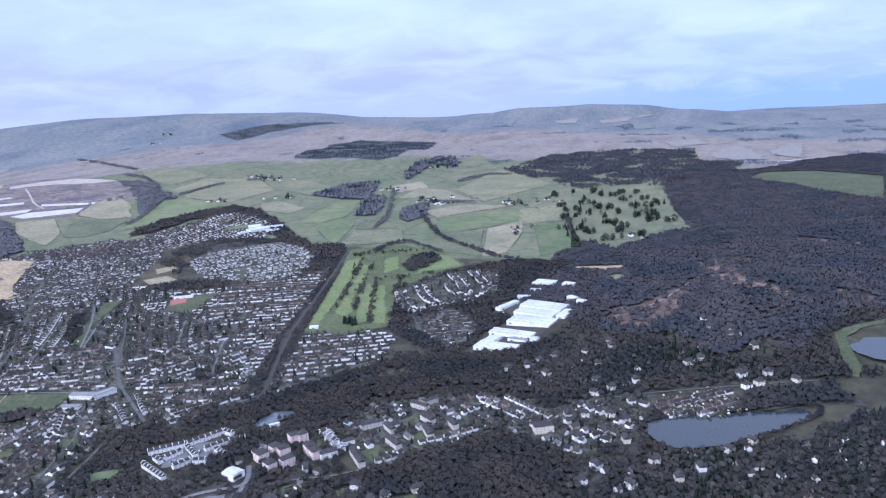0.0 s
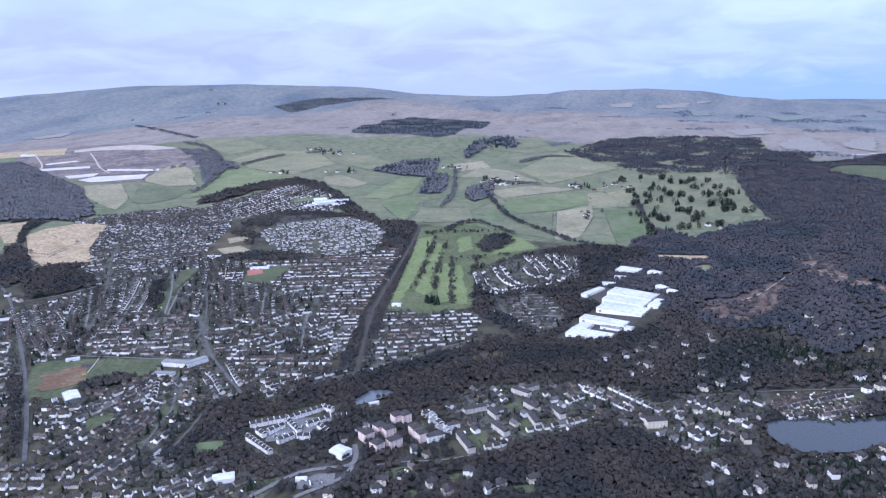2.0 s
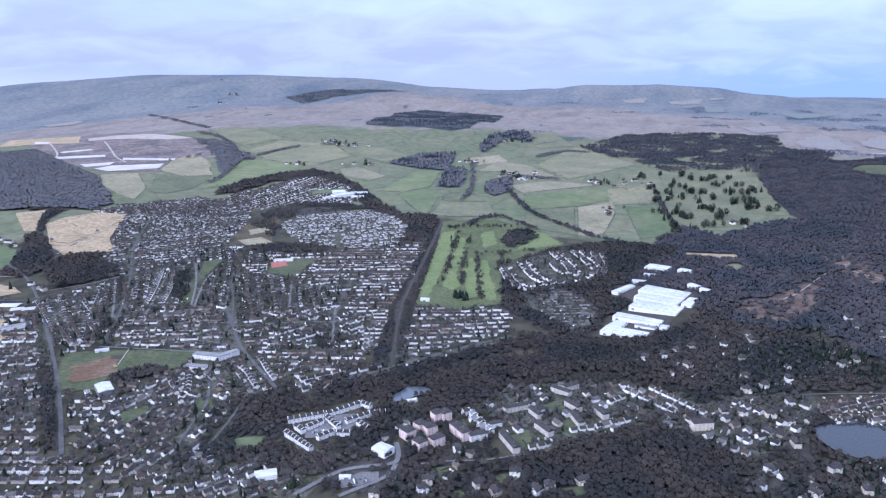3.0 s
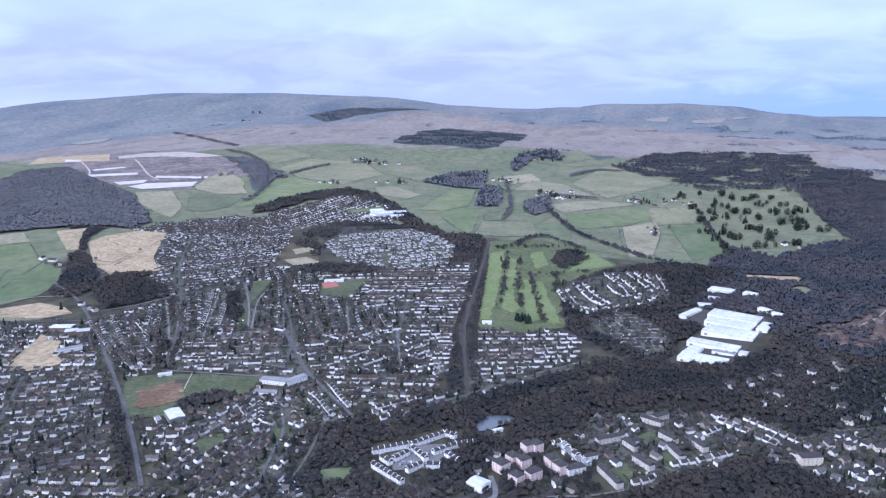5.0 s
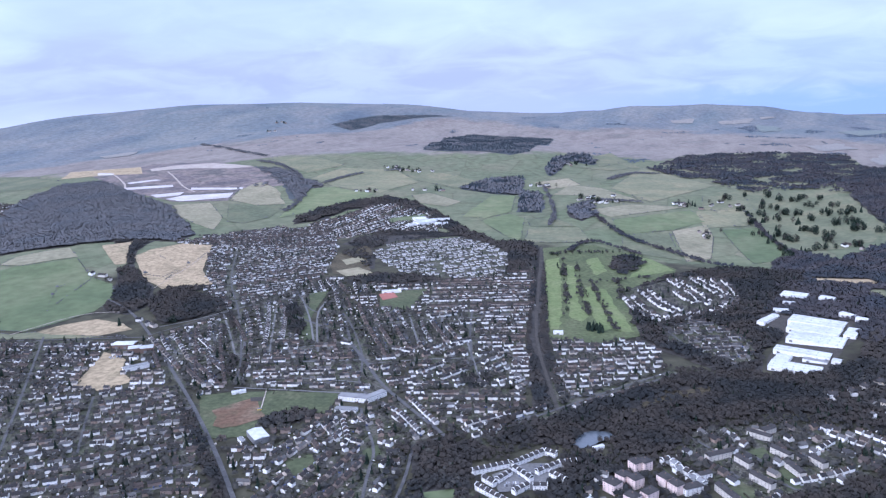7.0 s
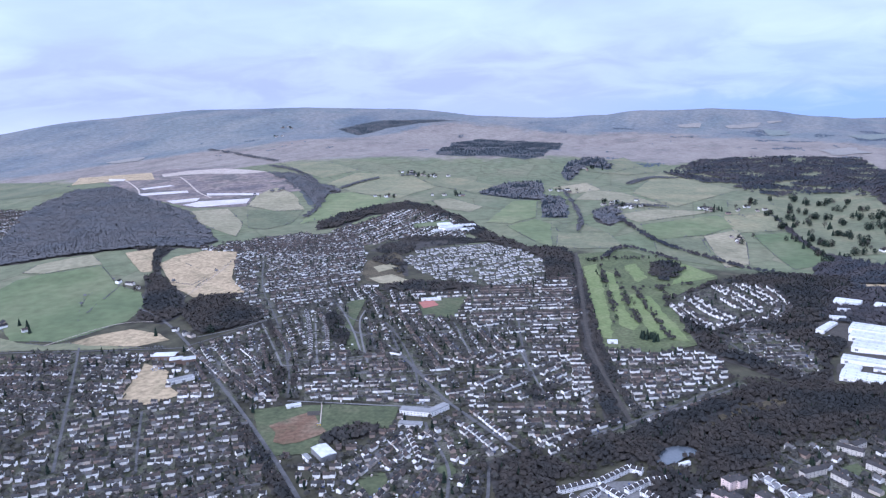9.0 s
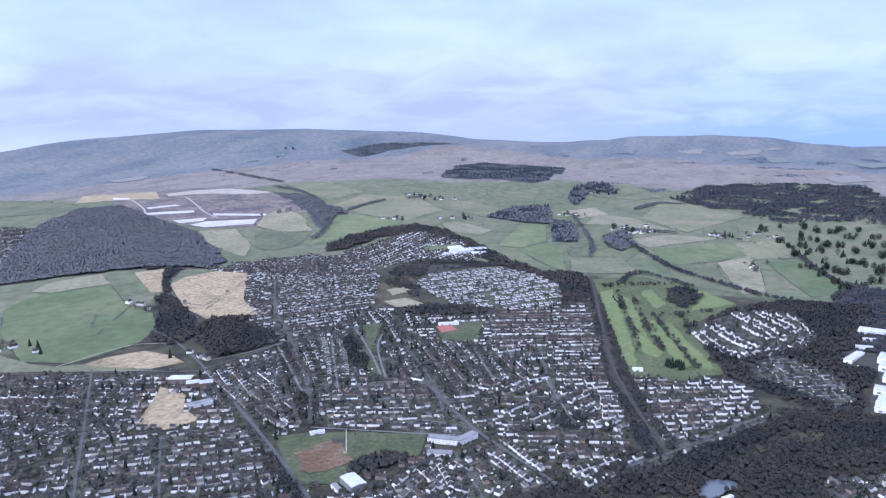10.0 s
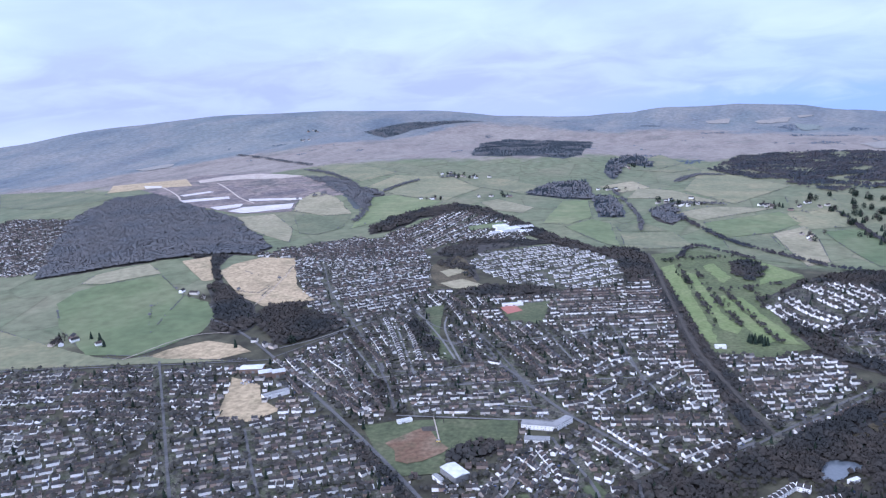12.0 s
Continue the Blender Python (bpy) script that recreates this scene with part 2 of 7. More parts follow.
M_RED = mat("red_rubber_court", [(0.24, 0.10, 0.08), (0.28, 0.12, 0.10)], 0.05, fine=0.15)
M_MUD = mat("quarry_soil", [(0.07, 0.066, 0.07), (0.115, 0.098, 0.098), (0.165, 0.135, 0.122), (0.085, 0.08, 0.076), (0.13, 0.112, 0.105)], 0.009, fine=0.35)
M_BLEACH = mat("bleached_pasture", [(0.145, 0.14, 0.092), (0.19, 0.18, 0.12), (0.225, 0.205, 0.142)], 0.012, fine=0.2, tone=0.14)
M_PALE = mat("pale_gravel_and_water_sheen", [(0.34, 0.31, 0.30), (0.48, 0.45, 0.44)], 0.02, fine=0.15, rough=0.6)
M_ROAD = mat("worn_asphalt", [(0.066, 0.066, 0.068), (0.102, 0.10, 0.10)], 0.04, fine=0.2)
M_KERBROAD = mat("pale_dry_asphalt", [(0.105, 0.104, 0.104), (0.155, 0.152, 0.15)], 0.06, fine=0.2)
M_BALLAST = mat("railway_ballast", [(0.044, 0.041, 0.037), (0.064, 0.058, 0.051)], 0.1, fine=0.35)
M_TRACK = mat("gravel_track", [(0.26, 0.22, 0.19), (0.36, 0.32, 0.28)], 0.05, fine=0.2)
M_PAINT = mat("white_line_paint", [(0.75, 0.75, 0.73)], 0.5, fine=0.1)
M_TWIG = mat("bare_twigs", [(0.025, 0.028, 0.031), (0.032, 0.033, 0.033), (0.049, 0.043, 0.038), (0.028, 0.031, 0.032)], 0.012, fine=0.22, rough=0.95, spec=0.05)
# twigs of the hill woods, with a blue haze tint in their colour
M_TWIG_MID = mat("bare_twigs_hill_hazed", [(0.030, 0.035, 0.043), (0.038, 0.042, 0.050), (0.056, 0.051, 0.053), (0.033, 0.039, 0.046), (0.045, 0.045, 0.050)], 0.006, fine=0.25, rough=0.95, spec=0.05)
M_TWIG_TOWN = mat("garden_twigs", [(0.042, 0.042, 0.04), (0.056, 0.053, 0.046), (0.038, 0.042, 0.034)], 0.02, vary="island", fine=0.3, rough=0.95, spec=0.05)
# far and western twigs, paled and blued: distance haze painted in
M_TWIG_FAR = mat("bare_twigs_far_hazed", [(0.077, 0.083, 0.093), (0.092, 0.095, 0.101), (0.101, 0.099, 0.101), (0.085, 0.090, 0.095)], 0.012, fine=0.16, rough=0.95, spec=0.1)
# conifer needles for far stands, haze mixed into the base colour
M_NEEDLE_FAR = mat("hazed_needles", [(0.056, 0.07, 0.085), (0.064, 0.077, 0.09), (0.07, 0.082, 0.092)], 0.05, vary="island", fine=0.15, rough=0.95, spec=0.1)
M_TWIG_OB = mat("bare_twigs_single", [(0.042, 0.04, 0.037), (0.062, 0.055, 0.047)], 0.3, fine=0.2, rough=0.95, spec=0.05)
# treetops coloured blue-grey to imitate the haze in front of them
M_FARWOOD = mat("hazed_treetops", [(0.085, 0.105, 0.135), (0.10, 0.12, 0.145)], 0.05, vary="island", fine=0.1, rough=0.95, spec=0.1)
M_BARK = mat("bark", [(0.05, 0.04, 0.035), (0.08, 0.068, 0.058)], 1.2, fine=0.3, bump=0.4, bump_scale=3)
M_NEEDLE = mat("conifer_needles", [(0.016, 0.026, 0.02), (0.026, 0.038, 0.027), (0.035, 0.048, 0.032)], 0.05, vary="island", fine=0.25, rough=0.95, spec=0.1)
M_HEDGE = mat("hedge_leaves", [(0.035, 0.038, 0.026), (0.055, 0.058, 0.038), (0.06, 0.05, 0.04)], 0.06, fine=0.3)
WALLS = [(0.83, 0.82, 0.80), (0.56, 0.53, 0.49), (0.36, 0.32, 0.29), (0.80, 0.79, 0.77), (0.27, 0.21, 0.175), (0.66, 0.64, 0.60), (0.44, 0.41, 0.38), (0.82, 0.81, 0.79), (0.50, 0.44, 0.38), (0.30, 0.27, 0.25)]
ROOFS = [(0.03, 0.03, 0.031), (0.046, 0.042, 0.04), (0.038, 0.037, 0.039), (0.06, 0.05, 0.045), (0.05, 0.049, 0.05), (0.033, 0.031, 0.031), (0.095, 0.092, 0.09), (0.07, 0.052, 0.045)]
M_WALL = mat("house_render", WALLS, 0.3, vary="island", fine=0.12)
M_ROOF = mat("damp_roof_tiles", ROOFS, 0.3, vary="island", fine=0.25, rough=0.85, spec=0.08, bump=0.2, bump_scale=2.5)
M_WALL_WHITE = mat("white_house_render", [(0.82, 0.81, 0.79), (0.74, 0.72, 0.69), (0.84, 0.83, 0.81), (0.66, 0.64, 0.61)], 0.3, vary="island", fine=0.1)
M_WALL_BRICK = mat("brown_house_brick", [(0.23, 0.185, 0.16), (0.32, 0.28, 0.25), (0.20, 0.165, 0.148), (0.46, 0.43, 0.40)], 0.3, vary="island", fine=0.15)
M_ROOF_BROWN = mat("brown_roof_tiles", [(0.048, 0.043, 0.04), (0.06, 0.05, 0.045), (0.042, 0.039, 0.038), (0.075, 0.058, 0.05)], 0.3, vary="island", fine=0.25, rough=0.9, spec=0.05, bump=0.2, bump_scale=2.5)
M_WALL_OB = mat("house_render_single", WALLS, 0.3, vary="object", fine=0.12)
M_ROOF_OB = mat("damp_roof_tiles_single", ROOFS, 0.3, vary="object", fine=0.25, rough=0.85, spec=0.08, bump=0.2, bump_scale=2.5)
M_PARKHOME = mat("park_home_cladding", [(0.82, 0.80, 0.77), (0.72, 0.70, 0.67), (0.84, 0.82, 0.79)], 0.3, vary="island", fine=0.08)
M_PARKROOF = mat("park_home_roof", [(0.28, 0.28, 0.285), (0.07, 0.07, 0.072), (0.10, 0.10, 0.102), (0.16, 0.16, 0.162), (0.055, 0.055, 0.055), (0.08, 0.068, 0.064)], 0.3, vary="island", fine=0.15, rough=0.85, spec=0.1)
M_WHITEROOF = mat("white_sheet_roofing", [(0.33, 0.34, 0.345), (0.42, 0.43, 0.435), (0.50, 0.505, 0.51)], 0.03, fine=0.16, rough=0.5)
M_WHITEWALL = mat("white_cladding", [(0.70, 0.695, 0.68), (0.80, 0.795, 0.78)], 0.1, fine=0.1, rough=0.5)
M_GREYROOF = mat("grey_felt_roof", [(0.15, 0.152, 0.155), (0.22, 0.222, 0.225)], 0.1, fine=0.15, rough=0.85, spec=0.12)
M_SLATE = mat("dark_slate", [(0.036, 0.035, 0.036), (0.06, 0.056, 0.055)], 0.25, fine=0.25, rough=0.85, spec=0.1, bump=0.2, bump_scale=2.5)
M_CREAM = mat("weathered_cream_render", [(0.46, 0.43, 0.39), (0.58, 0.55, 0.50)], 0.3, fine=0.15)
# paler than the lake: reflected sky is put into the pond's base colour
M_POND = mat("pond_water_sky_tint", [(0.075, 0.088, 0.102)], 0.05, fine=0.1, rough=0.14, spec=0.4, bump=0.02, bump_scale=0.6)
M_PINK = mat("pink_harling", [(0.66, 0.53, 0.49), (0.74, 0.61, 0.56)], 0.3, fine=0.1)
M_SANDSTONE = mat("pale_sandstone", [(0.55, 0.49, 0.40), (0.66, 0.60, 0.51)], 0.4, fine=0.15)
M_BRICK = mat("brown_brick", [(0.15, 0.11, 0.09), (0.20, 0.145, 0.115)], 0.5, fine=0.15)
M_WINDOW = mat("window_glass", [(0.03, 0.035, 0.045)], 0.5, fine=0.1, rough=0.08, spec=0.6)
M_DOOR = mat("painted_doors", [(0.12, 0.05, 0.04), (0.05, 0.08, 0.12), (0.6, 0.6, 0.58), (0.04, 0.07, 0.05)], 0.5, vary="object", fine=0.05)
M_WATER = mat("still_water", [(0.026, 0.034, 0.041)], 0.05, fine=0.1, rough=0.12, spec=0.28, bump=0.02, bump_scale=0.6)
M_CAR = mat("car_paint", [(0.7, 0.7, 0.7), (0.05, 0.05, 0.055), (0.3, 0.31, 0.33), (0.10, 0.10, 0.11), (0.06, 0.08, 0.16), (0.75, 0.75, 0.74)], 0.5, vary="island", fine=0.03, rough=0.25, spec=0.5)
M_ROOFLIGHT = mat("rooflight_sheet", [(0.26, 0.28, 0.30)], 0.3, fine=0.1, rough=0.3)

# ---- terrain ----
from mathutils.geometry import delaunay_2d_cdt

RIDGES = [
    ([(-4400, 2350, 0), (-4050, 2830, 46), (-3790, 2944, 118), (-3480, 3180, 178), (-3100, 3500, 203), (-2700, 3760, 199), (-2250, 4100, 168), (-1870, 4260, 112), (-1430, 4500, 58), (-1050, 4540, 20)], 800),
    ([(-1050, 4560, 44), (-780, 4610, 84), (-450, 4650, 102), (-180, 4690, 92), (100, 4693, 56), (300, 4700, 6)], 330),
]
HILLS = [
    (-1700, 2000, 600, 41), (-1250, 2500, 420, 35), (-1500, 1250, 220, 14), (-1330, 950, 150, 17), (-1310, 1650, 90, 10), (-1000, 2650, 350, 30),
    (150, 950, 260, 24), (200, 1950, 280, 23), (300, 1500, 400, 12), (-2300, 2400, 500, 26), (-1950, 2850, 400, 40), (-560, 1180, 120, 9),
    (-200, 1300, 250, -17), (-100, 1600, 250, -14), (-850, 2300, 220, 6), (-500, 2700, 350, -8), (-1050, 1650, 200, 10), (-300, 850, 160, -7),
    (-850, 600, 250, -4), (-1900, 1500, 400, 21), (-300, 500, 180, 2), (-600, 1900, 350, 6),
]


def height(x, y):
    """Ground level, for arrays or numbers."""
    x, y = np.asarray(x, float), np.asarray(y, float)
    z = np.zeros(np.broadcast(x, y).shape)
    for pts, w in RIDGES:
        best = np.zeros_like(z)
        for (ax, ay, az), (bx, by, bz) in zip(pts, pts[1:]):
            s = np.clip(((x - ax) * (bx - ax) + (y - ay) * (by - ay)) / ((bx - ax) ** 2 + (by - ay) ** 2), 0, 1)
            d2 = (x - ax - s * (bx - ax)) ** 2 + (y - ay - s * (by - ay)) ** 2
            best = np.maximum(best, (az + s * (bz - az)) * np.exp(-d2 / w**2))
        z = z + best
    for a, b, s, h in HILLS:
        z = z + h * np.exp(-((x - a) ** 2 + (y - b) ** 2) / s**2)
    far = np.clip((y - 2300) / 900, 0, 1)
    return z + far * (2.0 * np.sin(x / 190 + y / 310) + 1.2 * np.sin(x / 91 - y / 170 + 1.7) + 1.5 * np.sin(y / 155 + x / 240))


def inside(poly, x, y):
    x, y = np.asarray(x, float), np.asarray(y, float)
    out = np.zeros(x.shape, bool)
    for (ax, ay), (bx, by) in zip(poly, poly[1:] + poly[:1]):
        if ay != by:
            out ^= ((ay > y) != (by > y)) & (x < (bx - ax) * (y - ay) / (by - ay) + ax)
    return out


def near_line(pts, x, y):
    """Distance to a polyline."""
    best = np.full(np.shape(x), 1e9)
    for (ax, ay), (bx, by) in zip(pts, pts[1:]):
        s = np.clip(((x - ax) * (bx - ax) + (y - ay) * (by - ay)) / max(1e-6, (bx - ax) ** 2 + (by - ay) ** 2), 0, 1)
        best = np.minimum(best, np.hypot(x - ax - s * (bx - ax), y - ay - s * (by - ay)))
    return best


def mesh_of(name, verts, faces, mats, index=None, smooth=False):
    me = bpy.data.meshes.new(name)
    me.from_pydata([tuple(v) for v in verts], [], [tuple(f) for f in faces])
    for m_ in mats if isinstance(mats, (list, tuple)) else [mats]:
        me.materials.append(m_)
    if index is not None:
        me.polygons.foreach_set("material_index", np.asarray(index, np.int32))
    if smooth:
        me.polygons.foreach_set("use_smooth", np.ones(len(me.polygons), bool))
    me.update()
    return me


def soup(name, tris, ma):
    """A mesh from an array of triangles, n x 3 x 3, or from such an array and soft normals, one a triangle or one a corner."""
    nrm = None
    if isinstance(tris, tuple):
        tris, nrm = tris
        if nrm.ndim == 2:
            nrm = np.repeat(nrm[:, None], 3, 1)
        turned = np.einsum("ij,ij->i", np.cross(tris[:, 1] - tris[:, 0], tris[:, 2] - tris[:, 0]), nrm.mean(1)) < 0
        tris[turned], nrm[turned] = tris[turned][:, ::-1], nrm[turned][:, ::-1]
    n = len(tris)
    me = bpy.data.meshes.new(name)
    me.vertices.add(3 * n)
    me.vertices.foreach_set("co", np.ascontiguousarray(tris, np.float32).ravel())
    me.loops.add(3 * n)
    me.loops.foreach_set("vertex_index", np.arange(3 * n, dtype=np.int32))
    me.polygons.add(n)
    me.polygons.foreach_set("loop_start", np.arange(0, 3 * n, 3, dtype=np.int32))
    me.materials.append(ma)
    if nrm is not None:
        soft = me.attributes.new("custom_normal", "FLOAT_VECTOR", "CORNER")
        soft.data.foreach_set("vector", np.ascontiguousarray(nrm, np.float32).ravel())
    me.update(calc_edges=True)
    return me


rng = np.random.default_rng(7)


def rough_edge(poly, step, jitter):
    out = []
    for (ax, ay), (bx, by) in zip(poly, poly[1:] + poly[:1]):
        n = max(1, int(math.hypot(bx - ax, by - ay) / step))
        for k in range(n):
            s = k / n
            out.append((ax + s * (bx - ax) + rng.normal(0, jitter), ay + s * (by - ay) + rng.normal(0, jitter)))
    return out


def drape(name, poly, ma, lift=0.3, step=18.0, jitter=1.0, kind="structure", label="", category="", level=None):
    """A sheet that lies on the ground within a polygon."""
    edge = rough_edge(poly, step, jitter)
    xs, ys = np.array([p[0] for p in edge]), np.array([p[1] for p in edge])
    gx, gy = np.meshgrid(np.arange(xs.min(), xs.max(), step), np.arange(ys.min(), ys.max(), step))
    gx, gy = gx.ravel() + rng.normal(0, step * 0.1, gx.size), gy.ravel() + rng.normal(0, step * 0.1, gy.size)
    keep = inside(edge, gx, gy) & (near_line(edge + edge[:1], gx, gy) > step * 0.35)
    pts = [Vector(p) for p in edge] + [Vector(p) for p in zip(gx[keep], gy[keep])]
    n = len(edge)
    vs, _, fs, *_ = delaunay_2d_cdt(pts, [(k, (k + 1) % n) for k in range(n)], [], 1, 1e-4)
    x, y = np.array([v[0] for v in vs]), np.array([v[1] for v in vs])
    z = (height(x, y) if level is None else np.full(len(x), level)) + lift + 0.0002 * np.abs(y)
    ob = new(name, mesh_of(name, np.stack([x, y, z], 1), fs, ma, smooth=True))
    return tagged(ob, label, category, kind=kind)


def spaced(lo, hi, fine_lo, fine_hi, fine, coarse):
    return np.concatenate([np.arange(lo, fine_lo, coarse), np.arange(fine_lo, fine_hi, fine), np.arange(fine_hi, hi, coarse)])


def build_ground():
    xs, ys = spaced(-6000, 3600, -1700, 420, 16, 70), spaced(-2400, 5600, 300, 1900, 16, 60)
    gx, gy = np.meshgrid(xs, ys)
    z = height(gx, gy)
    for poly, dig in ((LAKE, 2.5), (POND, 2.0), (RESERVOIR, 2.5)):
        z = z - dig * inside(poly, gx, gy)
    nx, ny = len(xs), len(ys)
    i = np.arange(nx * ny).reshape(ny, nx)
    q = np.stack([i[:-1, :-1], i[:-1, 1:], i[1:, 1:], i[1:, :-1]], -1).reshape(-1, 4)
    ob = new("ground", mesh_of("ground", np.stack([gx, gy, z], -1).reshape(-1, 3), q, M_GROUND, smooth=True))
    x, y = gx.ravel(), gy.ravel()
    bend = 40 * np.sin(x / 140) + 25 * np.sin(x / 47 + 1)
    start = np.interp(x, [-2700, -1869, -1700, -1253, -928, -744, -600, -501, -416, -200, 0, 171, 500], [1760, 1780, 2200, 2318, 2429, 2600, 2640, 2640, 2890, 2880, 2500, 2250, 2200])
    # the line beyond which the ground takes the haze-blue far colour
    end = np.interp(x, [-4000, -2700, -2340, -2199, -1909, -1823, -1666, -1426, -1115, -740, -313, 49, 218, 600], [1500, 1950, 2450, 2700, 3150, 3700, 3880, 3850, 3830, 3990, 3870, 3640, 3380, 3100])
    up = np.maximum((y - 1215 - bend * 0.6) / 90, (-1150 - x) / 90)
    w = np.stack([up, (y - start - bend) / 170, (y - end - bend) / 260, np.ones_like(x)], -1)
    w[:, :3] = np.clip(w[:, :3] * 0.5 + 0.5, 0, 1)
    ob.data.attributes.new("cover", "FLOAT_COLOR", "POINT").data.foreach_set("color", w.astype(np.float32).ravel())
    tagged(ob, "rolling winter countryside of rough grass and moor", "ground", kind="structure")


LAKE = [(-16, 583), (-13, 592), (4, 601), (53, 617), (102, 638), (117, 635), (119, 625), (105, 610), (71, 583), (55, 571), (38, 555), (4, 547), (-10, 560)]
POND = [(-346, 526), (-346, 546), (-338, 562), (-322, 562), (-314, 556), (-328, 545), (-332, 531)]
RESERVOIR = [(175, 793), (179, 802), (219, 815), (300, 790), (290, 735), (228, 725), (197, 728), (168, 751)]


def rounded(poly):
    p = np.array(poly, float)
    for _ in range(2):
        q = np.roll(p, -1, 0)
        p = np.stack([p * 0.75 + q * 0.25, p * 0.25 + q * 0.75], 1).reshape(-1, 2)
    return [tuple(v) for v in p]


LAKE, POND, RESERVOIR = rounded(LAKE), rounded(POND), rounded(RESERVOIR)
build_ground()
for nm, poly, lab in (("lake", LAKE, "dark grey lake with wooded banks"), ("pond", POND, "small grey pond among bare trees"), ("reservoir", RESERVOIR, "grey reservoir behind a grass dam")):
    lv = float(np.mean(height([p[0] for p in poly], [p[1] for p in poly])))
    drape(nm, poly, M_POND if nm == "pond" else M_WATER, 0.05, 14, 0.8, "structure", lab, "water", level=lv + (0.2 if nm == "lake" else 0.4))

